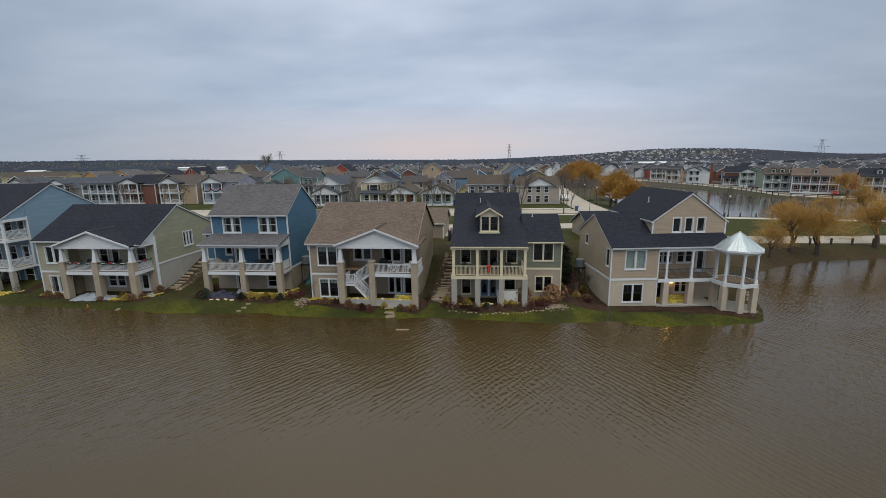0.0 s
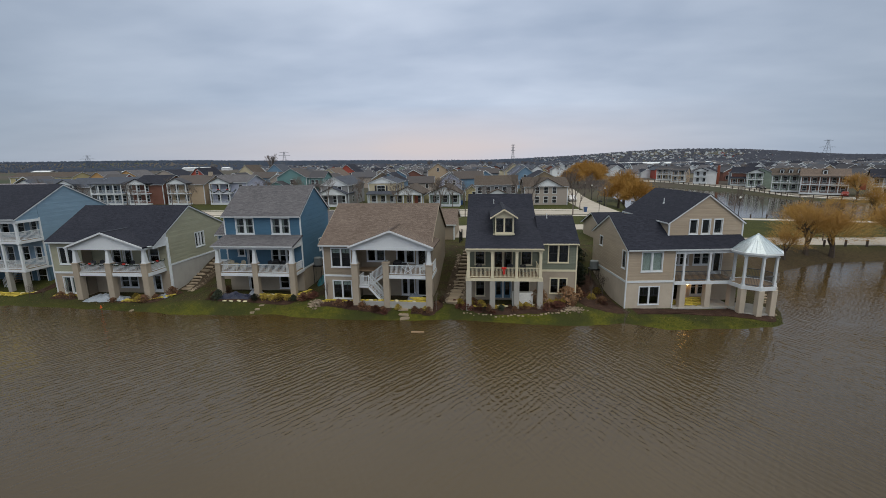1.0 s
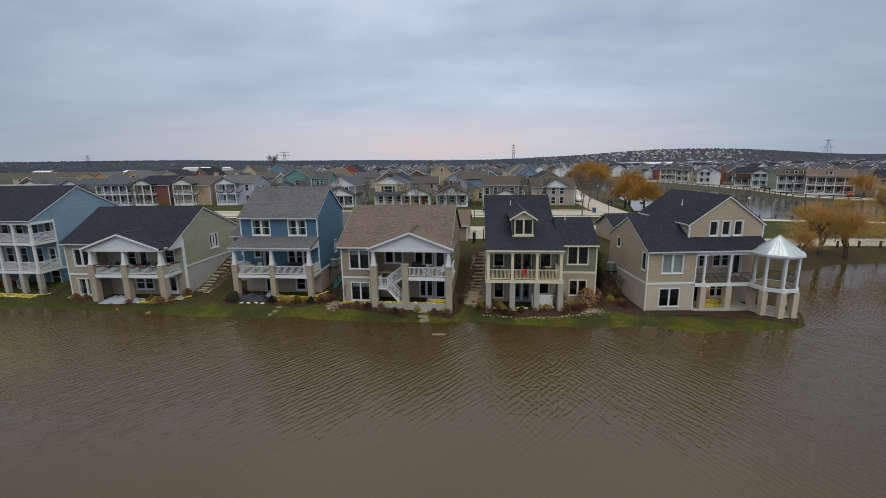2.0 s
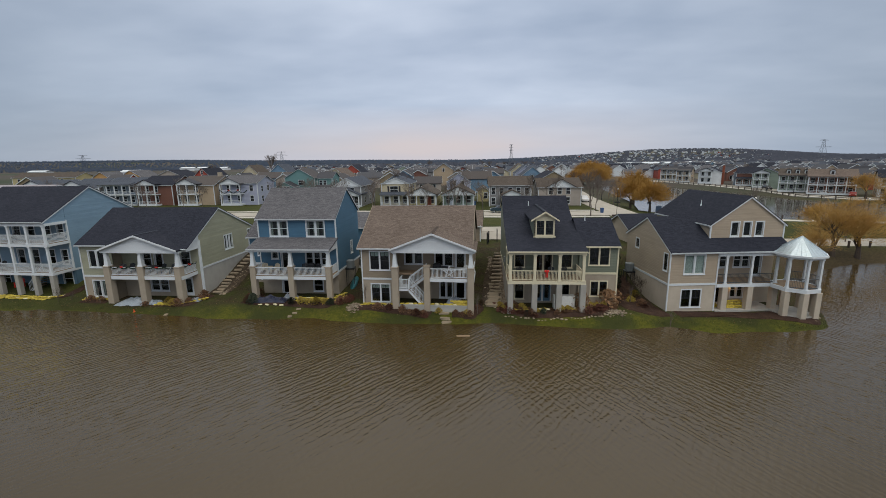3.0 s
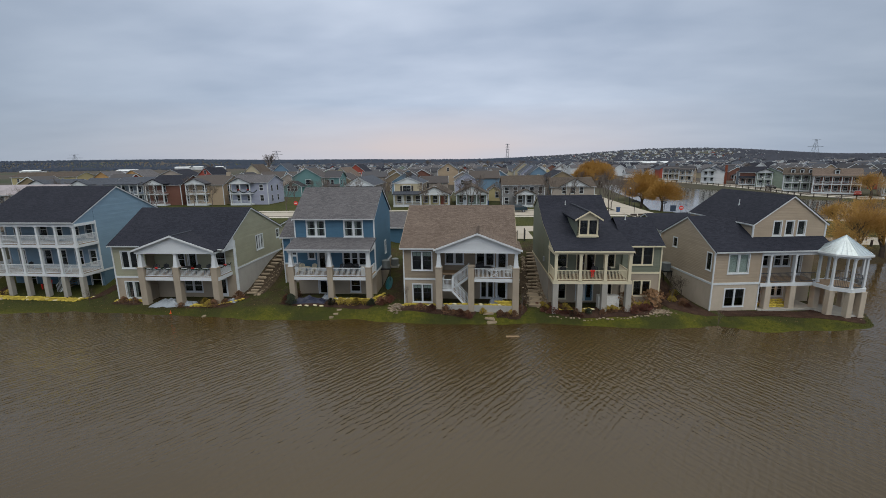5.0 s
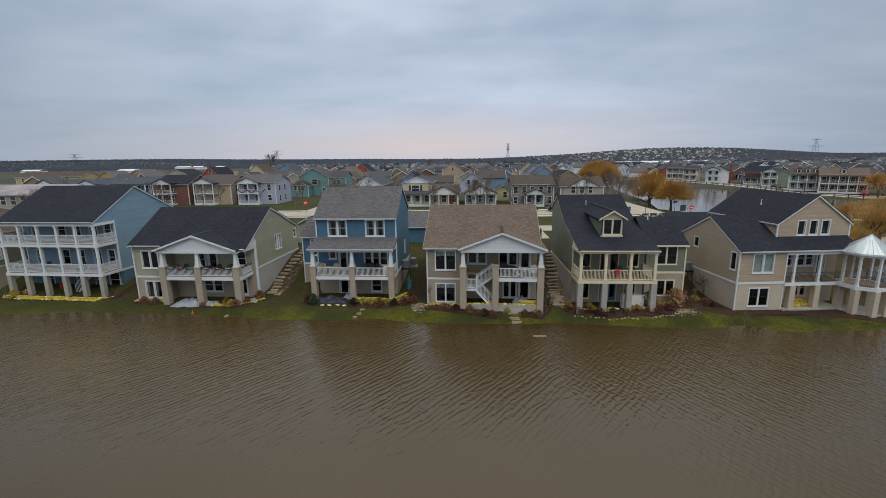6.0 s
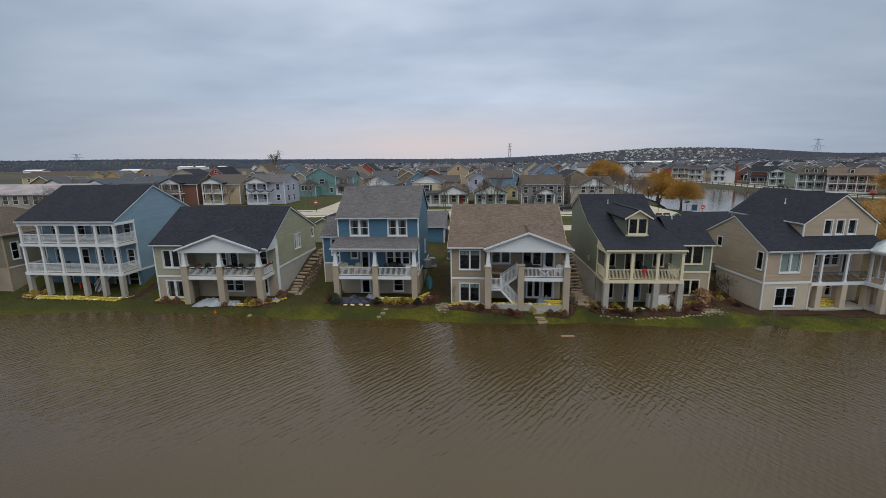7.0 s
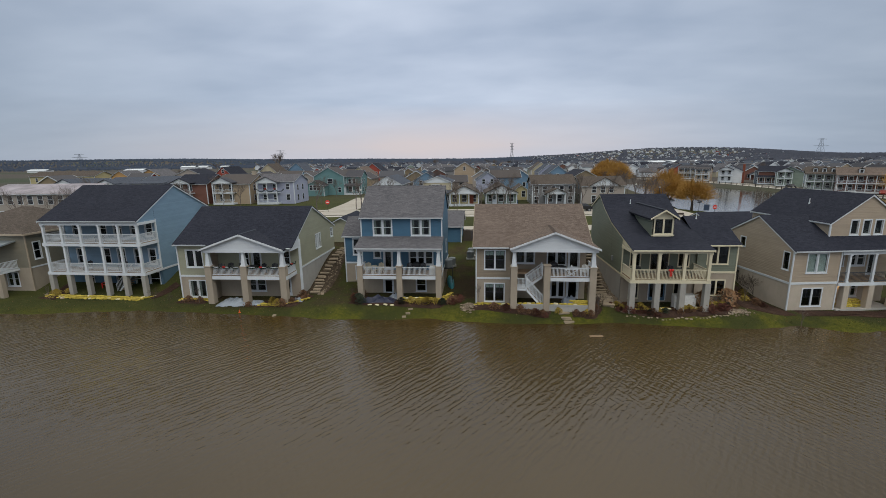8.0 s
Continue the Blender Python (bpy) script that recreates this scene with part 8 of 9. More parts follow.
def shell(w, d, eave, ridge, gable):
    """The closed walls of a small house."""
    bm = bmesh.new()
    if gable:
        ends = [[(0, y, -0.5), (w, y, -0.5), (w, y, eave), (w / 2, y, ridge - 0.1), (0, y, eave)] for y in (0, d)]
    else:
        ends = [[(x, 0, -0.5), (x, d, -0.5), (x, d, eave), (x, d / 2, ridge - 0.1), (x, 0, eave)] for x in (0, w)]
    v = [[bm.verts.new(p) for p in e] for e in ends]
    for e in v:
        bm.faces.new(e)
    for i in (0, 1, 4):
        j = (i + 1) % 5
        bm.faces.new((v[0][i], v[0][j], v[1][j], v[1][i]))
    bmesh.ops.recalc_face_normals(bm, faces=bm.faces)
    return bm


def roof_line(w, d, eave, ridge, gable):
    s = w if gable else d
    return [(-0.4, eave - 0.15), (s / 2, ridge), (s + 0.4, eave - 0.15)], ("v" if gable else "u"), (-0.4, (d if gable else w) + 0.4)


def small_house(i):
    wallm, gable, w, d, eave, ridge = KIND_ROWS[i]
    h = thing("house", -150 + 14 * i, 600, 0.0, 0, "distant %s house with a shingled roof" % wallm, "house", "distant houses of the village")
    part("wall", shell(w, d, eave, ridge, gable), V[wallm], h)
    prof, axis, ext = roof_line(w, d, eave, ridge, gable)
    r = part("roof", roof_mesh(prof, *ext, axis), sh_mix, h)
    part("rake_board", rake_mesh(prof, ext[0], -0.05, axis, 0.28), white, r)
    part("rake_board", rake_mesh(prof, ext[1], 0.05, axis, 0.28), white, r)
    spots = [(w * 0.25, 1.0), (w * 0.75, 1.0)] + ([(w * 0.3, 3.5), (w * 0.7, 3.5)] if eave > 5 else [])
    for a, z in spots:
        bm = boxes((a - 0.58, a + 0.58, -0.05, 0.0, z - 0.1, z + 1.6))
        o = part("window", bm, white, h)
        part("pane", boxes((a - 0.45, a + 0.45, -0.07, -0.05, z, z + 1.5)), dark_glass, o)
    if i % 2 == 0:
        pw = w * 0.6
        part("porch_roof", roof_mesh([(w / 2 - pw / 2 - 0.3, 2.7), (w / 2, 2.7 + pw * 0.24), (w / 2 + pw / 2 + 0.3, 2.7)], -2.2, 0.0, "v"), sh_mix, h)
        part("pediment", wall_mesh(("front", -2.0), 2.6, [(w / 2 - pw / 2, 2.65), (w / 2, 2.6 + pw * 0.23), (w / 2 + pw / 2, 2.65)], (), 0), (white, room_dark), h)
        for k in (-1, 0, 1):
            column(h, w / 2 + k * (pw / 2 - 0.15), -1.95, 0.0, 2.65, 0.26, 0.24, white)
    return h


KINDS = [small_house(i) for i in range(len(KIND_ROWS))]
rnd = random.Random(4)
used = [False] * len(KINDS)
FAR = {}


def put_house(x, y, yaw):
    i = rnd.randrange(len(KINDS))
    m = pose(x, y, land(x, y), 0, 0, yaw)
    if y > 262:
        FAR.setdefault(i, []).append(m)
    elif not used[i]:
        used[i] = True
        KINDS[i].matrix_basis = m
    else:
        copy_thing(KINDS[i], m)


# a few that stand out by their colour
FIXED = []
for x, y, w, d, eave, ridge, wallm, roofm, wins, label in (
        (-125.0, 177, 8.2, 13, 8.9, 12.9, "red", sh_dark, [(4.1, 10.2)], "red barn-like house with a steep white-edged gable"),
        (-118.2, 203, 8.6, 12, 9.6, 13.8, "cream", sh_taupe, [(2.8, 7.2), (5.6, 7.2)], "cream house with a steep gable"),
        (-115.0 + 6, 214, 9.0, 12, 10.0, 14.0, "blue", sh_slate, [(3, 7.6), (6, 7.6)], "blue house with a steep white-edged gable"),
        (-65.8, 194, 9.6, 13, 9.4, 13.4, "red", sh_dark, [(6.4, 8.0)], "bright red house with a dark roof"),
        (-69.0 + 3, 172, 9.0, 15, 8.6, 12.2, "cream", sh_brown, [(3.0, 6.4), (6.0, 6.4)], "cream house with a brown roof"),
        (-36.2, 146, 9.0, 13, 7.6, 10.6, "blue", sh_dark, [(2.6, 6.2), (6.2, 6.2)], "blue house with a broad dark gable"),
        (-24.7, 200, 9.5, 12, 10.2, 13.4, "tan", sh_slate, [(4.7, 9.6)], "tan house with a high gable"),
        (12.5, 172, 8.5, 12, 8.4, 11.8, "blue", sh_slate, [(4.2, 7.0)], "blue house with a white-edged gable"), (11.5, 187, 8.5, 12, 8.8, 12.2, "lilac", sh_slate, [(4.2, 7.0)], "pale grey-blue house with a white-edged gable"),
        (10.5, 202, 8.5, 12, 9.4, 12.9, "cream", sh_taupe, [(4.2, 7.2)], "cream house with a steep gable"), (-15.0, 150, 8.0, 12, 7.4, 10.2, "lilac", sh_slate, [(2.6, 6.2), (5.4, 6.2)], "grey-blue house with a slate roof")):
    village_house(x, x + w, y, d, Z, eave, ridge, V[wallm], roofm, label, wins=wins)
    FIXED += [(x + w / 2, y + 2), (x + w / 2, y + d - 2), (x + w / 2, y - 10)]
for n, y in enumerate((121, 134, 152, 164, 183, 196, 216, 230, 252, 268, 294, 312, 342, 364, 400, 430, 475, 520, 575, 640, 715, 800, 900)):
    x = -1.15 * y + rnd.uniform(0, 8)
    while x < 1.1 * y:
        blocked = (-66 - 0.02 * (y - 90) < x < -43 and y < 132) or pond_depth(x + 5, y + 5) > -16 or (18 < x < 48 + (y - 120) * 0.2 and y < 300) or (x > 60 and y < 262 and pond_depth(x + 5, y + 5) > -40) or (x < -45 and y < 155)
        blocked = blocked or (45 < x < 75 and 180 < y < 290) or (x < -0.52 * y - 10 and y > 200) or (x < -0.75 * y and y > 170) or (y < 140 and -8 < x < 28) or (y < 128 and x > -42)
        if not blocked and all(math.hypot(x + 4 - fx, y + 5 - fy) > 13 for fx, fy in FIXED):
            put_house(x, y + rnd.uniform(-2, 2), rnd.choice((0, 0, 0, 180, 90)) + rnd.uniform(-6, 6))
        x += rnd.uniform(8.6, 12.0) * (1 + y / 1100)
for _ in range(900):
    y = rnd.uniform(1250, 2450)
    x = y * rnd.uniform(0.1, 0.95)
    if x / y > 0.66:
        continue
    put_house(x, y, rnd.uniform(-50, 50))

# the houses beyond, too small to tell apart: one mesh of walls and roofs
far_mats = [V[r[0]] for r in KIND_ROWS] + [sh_dark, sh_grey, sh_slate, white]
bm_all = bmesh.new()
for i, places in FAR.items():
    wallm, gable, w, d, eave, ridge = KIND_ROWS[i]
    prof, axis, ext = roof_line(w, d, eave, ridge, gable)
    for m in places:
        for kind in ("wall", "roof", "rake"):
            b = {"wall": lambda: shell(w, d, eave, ridge, gable), "roof": lambda: roof_mesh(prof, *ext, axis), "rake": lambda: rake_mesh(prof, ext[0], -0.1, axis, 0.35)}[kind]()
            roof_pick = len(KIND_ROWS) + rnd.randrange(3)
            if kind == "wall" and rnd.random() < (0.8 if m.translation.y > 1200 else 0.5):
                idx = len(KIND_ROWS) + 3
            else:
                idx = {"wall": i, "roof": roof_pick, "rake": len(KIND_ROWS) + 3}[kind]
            for f in b.faces:
                f.material_index = idx
            b.transform(m)
            tmp = bpy.data.meshes.new("tmp")
            b.to_mesh(tmp)
            b.free()
            bm_all.from_mesh(tmp)
            bpy.data.meshes.remove(tmp)
tagged(new("far_houses", mesh_from(bm_all, "far_houses", far_mats)), "far houses with pale walls and dark shingled roofs", "houses", kind="stuff")
for i, u in enumerate(used):
    if not u:
        KINDS[i].matrix_basis = pose(-150 + 14 * i, 560, land(-150 + 14 * i, 560))


def shed(x, y, w, d, hgt, mat, label, yaw=0):
    s = thing("warehouse", x, y, land(x, y), yaw, label, "warehouse", "far warehouses")
    z = land(x, y)
    part("wall", boxes((0, w, 0, d, z - 1, z + hgt)), mat, s)
    part("roof", roof_mesh([(-0.5, z + hgt), (d / 2, z + hgt + 1.8), (d + 0.5, z + hgt)], -0.5, w + 0.5, "u"), white, s)


shed(175, 560, 110, 40, 5, V["white"], "long white warehouse with a low roof")
shed(-692, 620, 30, 14, 3.2, V["white"], "white farm building with a low roof")
shed(-545, 760, 26, 14, 4.5, V["white"], "white farm building with a low roof", 5)
shed(-527, 780, 21, 14, 4.5, V["white"], "white farm building with a low roof", -4)
shed(-482, 780, 15, 12, 4.0, V["white"], "small white farm building with a low roof")
shed(-411, 470, 21, 14, 4.0, V["white"], "white shed with a pale roof", 6)
village_house(-203, -174, 172, 10, 3.3, 9.9, 11.8, V["yellow"], sh_taupe, "long pale yellow house at the edge of the fields", gable=False, wins=[(3 + 4 * i, 7.6) for i in range(6)])
village_house(-170, -162, 176, 10, 3.3, 9.2, 11.8, V["ochre"], sh_grey, "ochre house with a steep gable", wins=[(4.5, 6.4)])
village_house(-160, -148, 178, 11, 3.3, 9.0, 12.3, V["ochre"], sh_grey, "ochre house with a broad front gable", wins=[(7, 6.6)])
village_house(-145, -131, 180, 12, 3.3, 9.2, 12.2, V["beige"], sh_dark, "peach house with a dark slate roof", wins=[(7, 6.4)])
# building half finished, wrapped in pale sheeting
paper = painted("building_paper", (0.29, 0.265, 0.285), 0.8, 0.45, 1.3)
village_house(-107, -87.0, 74, 11, 3.0, 9.4, 10.9, V["beige"], paper, "long unfinished house under pale building paper", gable=False, wins=[(1.6 + 2.0 * i, z) for i in range(9) for z in (4.6, 7.5)], side_wins=False)
village_house(-140, -118, 76, 11, 3.0, 8.0, 10.0, V["slate"], sh_mix, "long slate house behind bare trees", gable=False, wins=two(22, 5, 3.0))


# ---------------------------------------------------------------- far woods, pylons, street furniture
def woods(name, spots, size, tall, mat, label, seed):
    """Bare crowns far off: each tree a fan of narrow upright sprays, uneven in height."""
    rr = random.Random(seed)
    vs, fs = [], []
    for x, y, z in spots:
        hgt = tall * rr.uniform(0.5, 1.05)
        for n in range(7):
            w = size * rr.uniform(0.3, 0.62)
            a = rr.uniform(0, 6.283)
            ox, oy = math.cos(a) * size * rr.random(), math.sin(a) * size * 0.3 * rr.random()
            tip, mid, base = hgt * rr.uniform(0.7, 1.0), hgt * rr.uniform(0.5, 0.75), hgt * rr.uniform(-0.1, 0.2)
            c, t = rr.uniform(-0.3, 0.3), rr.uniform(0.8, 1.2)
            k = len(vs)
            vs += [(x + ox * 0.3, y + oy * 0.3, z + base), (x + ox - w, y + oy - w * c, z + mid), (x + ox * t, y + oy * t, z + tip), (x + ox + w, y + oy + w * c, z + mid)]
            fs.append((k, k + 1, k + 2, k + 3))
    me = bpy.data.meshes.new(name)
    me.from_pydata(vs, [], fs)
    me.materials.append(mat)
    tagged(new(name, me), label, "trees", kind="stuff")


spots = []
for _ in range(4200):
    y = rnd.uniform(820, 1250)
    x = y * rnd.uniform(-1.3, -0.42)
    spots.append((x, y + 0.25 * (x + 0.42 * y), land(x, y)))
# twigs coloured blue-grey for haze
woods("near_woods", spots, 2.4, 5.5, near_wood_mat, "bare winter woods beyond the fields, blue haze in their colour", 1)
spots = []
for _ in range(9000):
    y = rnd.uniform(1250, 1900)
    x = y * rnd.uniform(-1.35, 0.22)
    spots.append((x, y, land(x, y)))
for _ in range(1500):
    y = rnd.uniform(2300, 3600)
    x = y * rnd.uniform(-1.3, 1.3)
    spots.append((x, y, land(x, y) + 2))
# ridge trees get the haze blue in their base colour
woods("far_woods", spots, 4.0, 7.0, ridge_wood_mat, "woods on the horizon with blue-grey haze in their colour", 3)
spots = []
for _ in range(20000):
    y = rnd.uniform(1250, 2800)
    s = rnd.uniform(0.12, 1.4)
    if s < 0.6 + rnd.uniform(-0.06, 0.06) and rnd.random() < 0.9:
        continue
    x = y * s
    spots.append((x, y, land(x, y)))
for _ in range(700):
    y = rnd.uniform(480, 1250)
    s = rnd.uniform(-0.35, 1.2)
    spots.append((y * s, y, land(y * s, y)))
# hill trees tinted blue-grey for haze too
woods("hill_woods", spots, 6.0, 10.0, far_wood_mat, "bare winter trees covering the far hill, haze tint in their colour", 2)

# bare trees in the village streets and along the edge of the fields
VILLAGE_TREE = [branch_mesh("limb_work", 91 + s, 8.0, 0.8, 4, 0.1, grey_bark, 5) for s in range(3)]
for _ in range(110):
    y = 100 + 190 * rnd.random() ** 1.4
    x = y * rnd.uniform(-1.0, 1.0)
    if pond_depth(x, y) > -2 or (20 < x < 36 and y < 200) or (-56 < x < -42 and y < 132):
        continue
    bare_tree(x, y, rnd.uniform(0.8, 1.3), rnd.choice(VILLAGE_TREE), "leafless tree among the village houses", "bare village trees")

FAR_TREES = [branch_mesh("limb_work", 71 + s, 20.0, 0.85, 5, 1.0, grey_bark, 4) for s in range(2)]
for x, y, s in ((-208, 420, 1.15), (-60, 520, 0.7), (-20, 560, 0.6), (0, 575, 0.65), (12, 565, 0.6), (30, 580, 0.55), (55, 570, 0.6), (66, 575, 0.55), (85, 580, 0.5), (-330, 520, 0.6), (-120, 560, 0.5)):
    bare_tree(x, y, s, random.choice(FAR_TREES), "tall bare tree rising over the far roofs", "tall far trees")


def pylon(x, y, top, width, arms, label):
    z = land(x, y)
    p = thing("pylon", x, y, z, 8, label, "pylon", "power line pylons")
    r = 0.32
    bm = bmesh.new()
    hgt = top - z
    levels = [0, 0.28, 0.5, 0.66, 0.8, 0.9, 1.0]
    half = lambda k: width * (0.5 * (1 - k) ** 1.3 + 0.09)  # noqa: E731
    for a, b in zip(levels, levels[1:]):
        for sx, sy in ((1, 1), (1, -1), (-1, -1), (-1, 1)):
            tube(bm, (sx * half(a), sy * half(a), z + hgt * a), (sx * half(b), sy * half(b), z + hgt * b), r, r, 3)
        for (sx, sy), (tx, ty) in (((1, 1), (-1, 1)), ((-1, -1), (1, -1)), ((1, -1), (1, 1)), ((-1, 1), (-1, -1))):
            tube(bm, (sx * half(a), sy * half(a), z + hgt * a), (tx * half(b), ty * half(b), z + hgt * b), r * 0.7, r * 0.7, 3)
    part("mast", bm, pylon_metal, p)
    for k, w in arms:
        bm = bmesh.new()
        tube(bm, (-w, 0, z + hgt * k), (w, 0, z + hgt * k), r, r, 3)
        for s in (-1, 1):
            tube(bm, (s * w, 0, z + hgt * k), (s * half(k), 0, z + hgt * (k + 0.05)), r * 0.7, r * 0.7, 3)
        part("arm", bm, pylon_metal, p)


pylon(79, 1100, 52, 8, ((0.97, 5), (0.84, 5), (0.7, 5)), "tall lattice power pylon on the horizon")
pylon(-620, 1350, 50.5, 12, ((0.95, 14), (0.72, 18)), "lattice power pylon on the horizon")
pylon(947, 1300, 58, 16, ((0.96, 14), (0.62, 24)), "broad lattice power pylon on the wooded hill")
pylon(-1341, 1400, 50, 14, ((0.95, 16), (0.55, 26)), "broad lattice power pylon on the horizon")


def street_lamp(x, y, hgt=4.2):
    z = at_ground(x, y)
    l = thing("street_lamp", x, y, z, 0, "black cast street lamp with a white globe", "street lamp", "street lamps")
    bm = bmesh.new()
    tube(bm, (0, 0, z - 0.1), (0, 0, z + hgt), 0.07, 0.05, 8)
    frustum(bm, 0, 0, z - 0.05, z + 0.6, 0.16, 0.1, 8)
    part("pole", bm, black_metal, l)
    bm = bmesh.new()
    bmesh.ops.create_uvsphere(bm, u_segments=10, v_segments=8, radius=0.22)
    bmesh.ops.translate(bm, verts=bm.verts, vec=(0, 0, z + hgt + 0.2))
    part("globe", bm, white_plastic, l)


for x, y in ((30.6, 112), (32.8, 134), (55, 97.8), (22.2, 124), (-42.3, 100), (74, 93.2), (104, 178), (103, 157), (35, 152)):
    street_lamp(x, y)


def street_sign(x, y, yaw, kind):
    z = at_ground(x, y)
    s = thing("street_sign", x, y, z, yaw, {"stop": "red octagonal stop sign on a post", "name": "dark street name sign on a black post", "board": "dark blue notice board on two posts"}[kind], "sign", "street signs")
    bm = bmesh.new()
    tube(bm, (0, 0, z - 0.1), (0, 0, z + 2.6), 0.045, 0.045, 6)
    part("post", bm, black_metal, s)
    if kind == "stop":
        bm = bmesh.new()
        frustum(bm, 0, 0, -0.02, 0.02, 0.5, 0.5, 8)
        bmesh.ops.rotate(bm, verts=bm.verts, matrix=Matrix.Rotation(radians(90), 3, "X"))
        bmesh.ops.translate(bm, verts=bm.verts, vec=(0, -0.07, z + 2.2))
        part("plate", bm, red_paint, s)
        part("lettering", boxes((-0.3, 0.3, -0.1, -0.092, z + 2.1, z + 2.3)), white, s)
    elif kind == "name":
        for zz, c in ((2.55, (-0.55, 0.55, -0.02, 0.02)), (2.8, (-0.02, 0.02, -0.55, 0.55))):
            part("plate", boxes((*c, z + zz, z + zz + 0.2)), black_metal, s)
    else:
        part("plate", boxes((-0.6, 0.6, -0.06, -0.02, z + 1.2, z + 2.5)), plain("navy_board", (0.03, 0.05, 0.09), 0.5), s)


street_sign(-48.2, 93.6, 0, "stop")
street_sign(36.6, 97.5, 0, "stop")
street_sign(31.5, 94.0, 20, "name")
street_sign(35.0, 97.8, 0, "board")
street_sign(22.6, 86.5, 0, "name")


def bollard_rail(pts, label, gap=2.7, hgt=1.0, rail=True):
    """A low fence of square posts, with a rail or without."""
    p0 = pts[0]
    f = thing("post_fence", p0[0], p0[1], 0, 0, label, "fence", "low post fences by the water")
    line = []
    for (xa, ya), (xb, yb) in zip(pts, pts[1:]):
        n = max(1, round(math.hypot(xb - xa, yb - ya) / gap))
        line += [(xa + (xb - xa) * i / n, ya + (yb - ya) * i / n) for i in range(n)]
    line.append(pts[-1])
    for i, (x, y) in enumerate(line):
        z = at_ground(x, y)
        u, v = x - p0[0], y - p0[1]
        part("post", boxes((u - 0.1, u + 0.1, v - 0.1, v + 0.1, z - 0.3, z + hgt)), dark_wood, f)
        if rail and i:
            bm = bmesh.new()
            x0, y0 = line[i - 1]
            for k in (0.45, 0.85):
                tube(bm, (x0 - p0[0], y0 - p0[1], at_ground(x0, y0) + hgt * k), (u, v, z + hgt * k), 0.06, 0.06, 4)
            part("rail", bm, dark_wood, f)


bollard_rail([(49, 69.0 - 3.4), (61, 66.2), (95, 68.5)], "row of dark square posts beside the lakeside lane", 2.7, 0.95, False)
bollard_rail([(46, 98.2), (54, 97.3), (74, 92.8), (90, 90.6), (118, 86.9)], "row of dark square posts beside the pond path", 3.0, 0.9, False)
bollard_rail([(74, 248.5), (89.2, 226.8), (97.2, 199.6), (100.6, 176), (99.2, 150.4), (106.8, 138.5), (134, 122.3)], "low dark wooden rail fence round the pond", 3.2, 1.0, True)


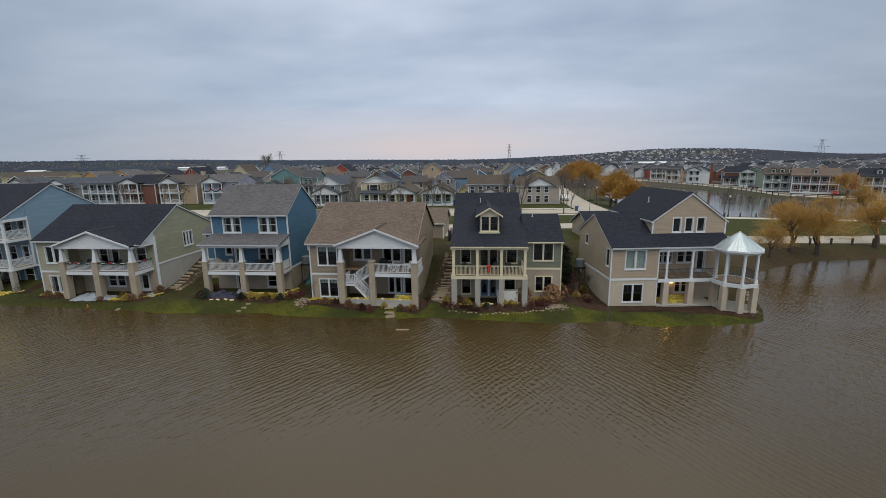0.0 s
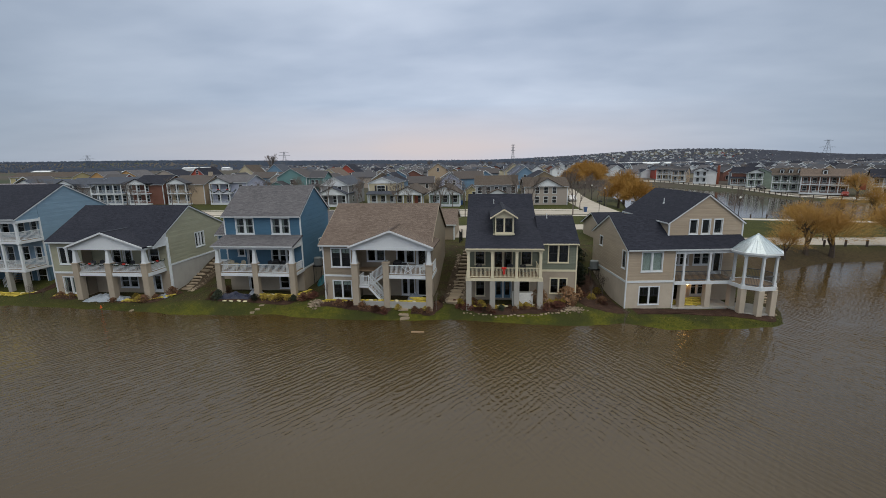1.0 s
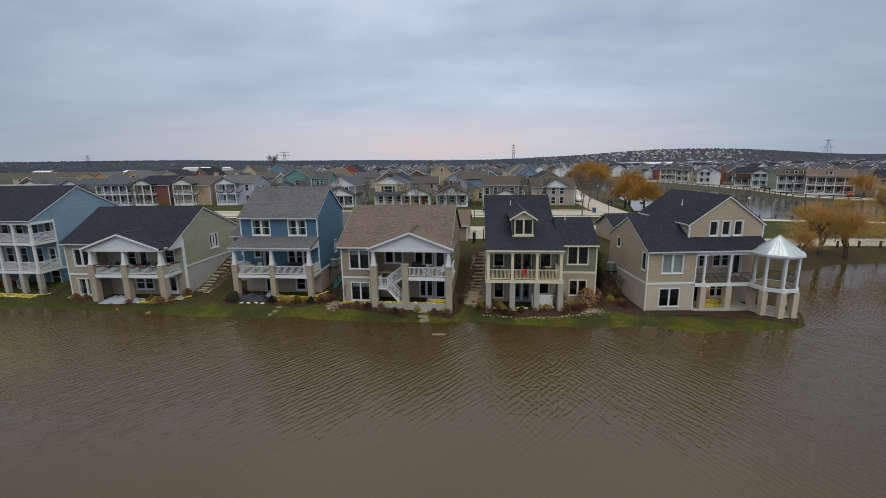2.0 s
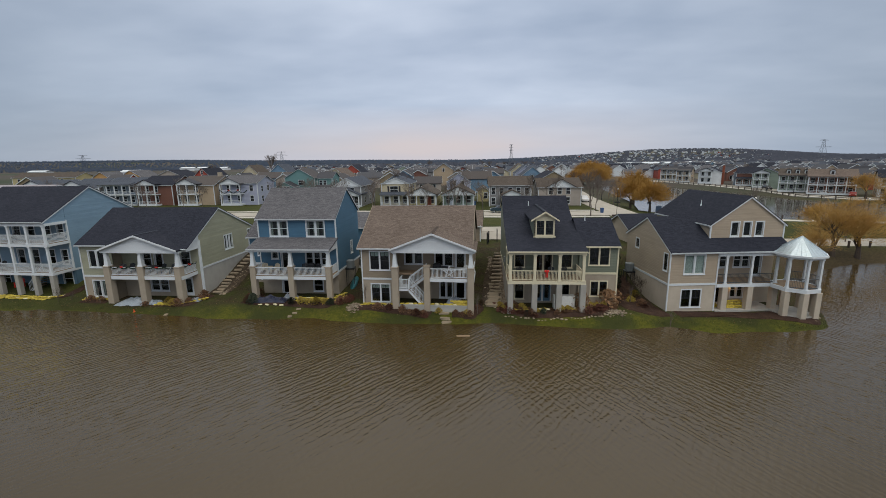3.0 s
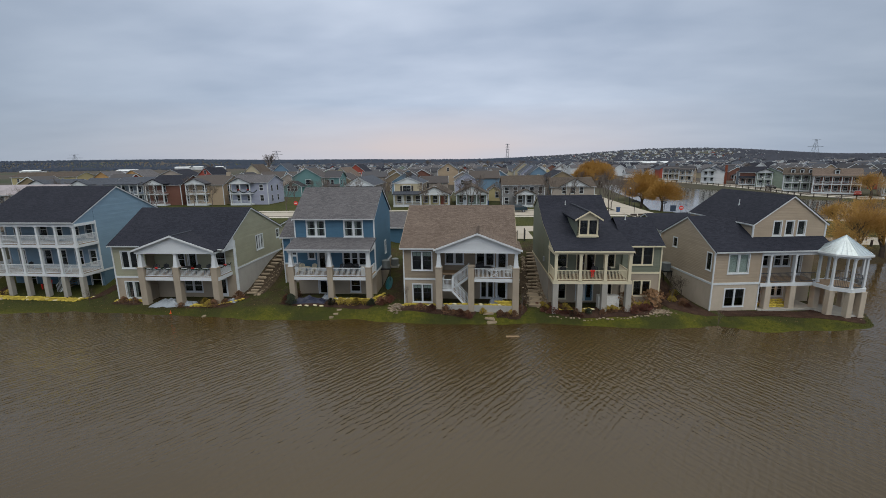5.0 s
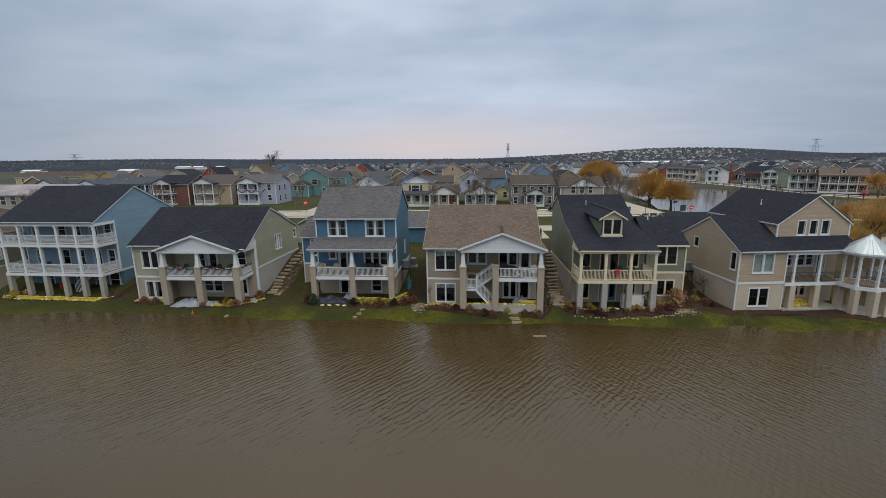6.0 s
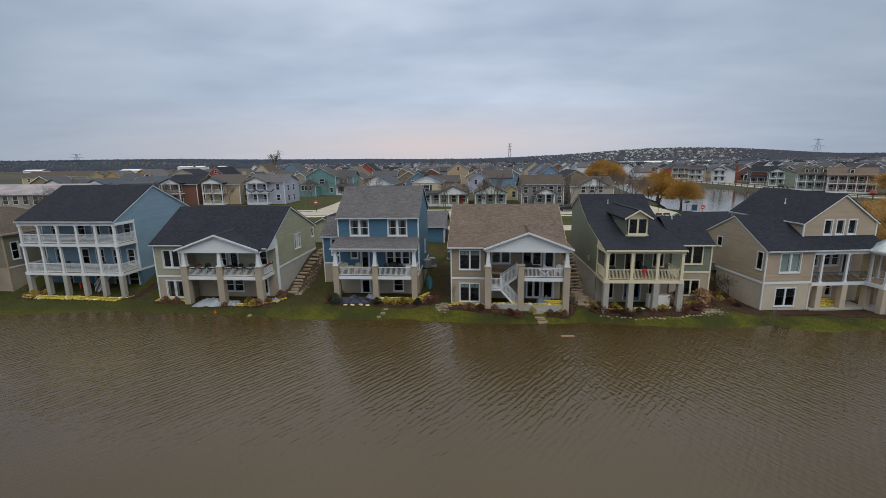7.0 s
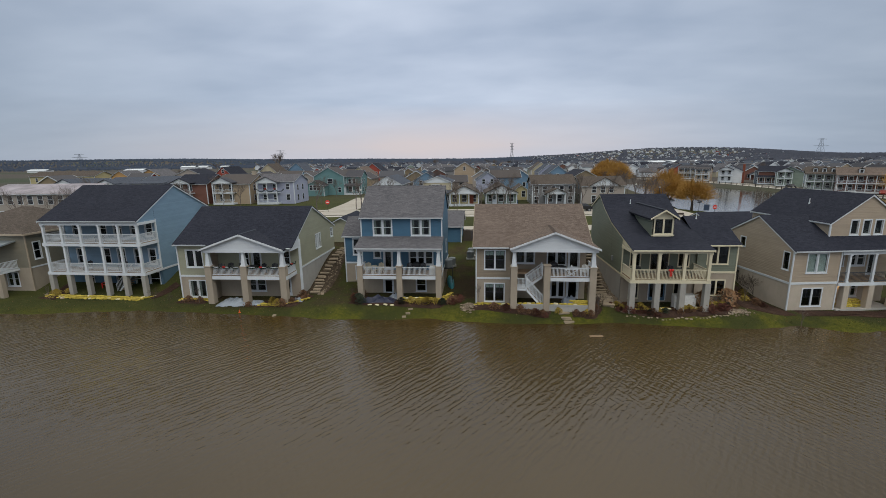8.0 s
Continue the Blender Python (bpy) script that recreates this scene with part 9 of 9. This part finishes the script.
def car(x, y, yaw, paint, label):
    z = at_ground(x, y) + 0.08
    c = thing("car", x, y, z, yaw, label, "car", "parked cars")
    bm = bmesh.new()
    prof = [(-2.2, 0.35), (-2.25, 0.75), (-1.9, 0.95), (-1.1, 1.0), (-0.5, 1.48), (1.0, 1.5), (1.75, 1.05), (2.2, 0.95), (2.25, 0.4)]
    sides = [[bm.verts.new((px, s * (0.88 if pz < 1.1 else 0.7), z + pz)) for px, pz in prof] for s in (-1, 1)]
    bm.faces.new(sides[0])
    bm.faces.new(sides[1][::-1])
    for i in range(len(prof)):
        j = (i + 1) % len(prof)
        bm.faces.new((sides[0][i], sides[1][i], sides[1][j], sides[0][j]))
    bmesh.ops.recalc_face_normals(bm, faces=bm.faces)
    part("body", bm, paint, c)
    for s in (-1, 1):
        bm = bmesh.new()
        q = [(-0.95, 1.03, 0.87), (-0.45, 1.42, 0.735), (0.95, 1.42, 0.735), (1.5, 1.06, 0.86)]
        bm.faces.new([bm.verts.new((px, s * (w + 0.012), z + pz)) for px, pz, w in q])
        part("side_window", bm, dark_glass, c)
        for u in (-1.4, 1.4):
            bm = bmesh.new()
            tube(bm, (u, s * 0.68, z + 0.25), (u, s * 0.92, z + 0.25), 0.33, 0.33, 14)
            wh = part("wheel", bm, rubber, c)
            bm = bmesh.new()
            tube(bm, (u, s * 0.915, z + 0.25), (u, s * 0.93, z + 0.25), 0.19, 0.19, 10)
            part("rim", bm, grey_metal, wh)
    for u, m in ((-2.235, white_plastic), (2.235, red_paint)):
        for v in (-0.65, 0.65):
            part("headlight" if u < 0 else "tail_light", boxes((u - 0.03, u + 0.03, v - 0.16, v + 0.16, z + 0.66, z + 0.82)), m, c)


paint_teal = plain("dark_teal_car_paint", (0.03, 0.055, 0.075), 0.25, 0.3)
paint_white = plain("white_car_paint", (0.6, 0.6, 0.6), 0.3)
paint_red = plain("red_car_paint", (0.28, 0.03, 0.02), 0.3)
paint_dark = plain("black_car_paint", (0.02, 0.02, 0.023), 0.25)
car(0.4, 93.0, 0, paint_teal, "dark teal car parked on the street")
car(110.5, 154.5, 60, paint_white, "white car parked beside the pond")
car(114.5, 147.5, 50, paint_red, "red car parked beside the pond")
car(107.5, 178.0, 85, paint_dark, "black car parked beside the pond")
car(23.4, 116, 86, paint_white, "white car parked on the side street")
car(7.0, 93.0, 0, paint_dark, "black car parked on the street")
car(-9.5, 124.5, 90, paint_dark, "black car parked between the houses")


def bin_(x, y, mat, label):
    z = at_ground(x, y)
    b = thing("bin", x, y, z, random.uniform(-20, 20), label, "bin", "wheeled bins")
    bm = bmesh.new()
    frustum(bm, 0, 0, z + 0.05, z + 1.0, 0.32, 0.4, 4)
    part("body", bm, mat, b)
    part("lid", boxes((-0.31, 0.31, -0.33, 0.33, z + 1.0, z + 1.07)), mat, b)


blue_plastic = plain("blue_bin_plastic", (0.03, 0.08, 0.2), 0.5)
for x, y in ((-9.0, 109), (-8.2, 109.4), (-5.2, 108), (21.2, 91.6), (-16.0, 60.8)):
    bin_(x, y, blue_plastic, "blue wheeled bin standing beside a drive")
for x in (21.0, 22.4):
    b = thing("bench", x, 82.0, at_ground(x, 82), 0, "dark park bench on the grass", "bench", "benches")
    z = at_ground(x, 82)
    part("seat", boxes((-0.6, 0.6, -0.2, 0.2, z + 0.42, z + 0.47)), dark_wood, b)
    part("backrest", boxes((-0.6, 0.6, 0.2, 0.25, z + 0.5, z + 0.85)), dark_wood, b)
    for u in (-0.5, 0.5):
        part("leg", boxes((u - 0.04, u + 0.04, -0.2, 0.22, z - 0.1, z + 0.42)), black_metal, b)
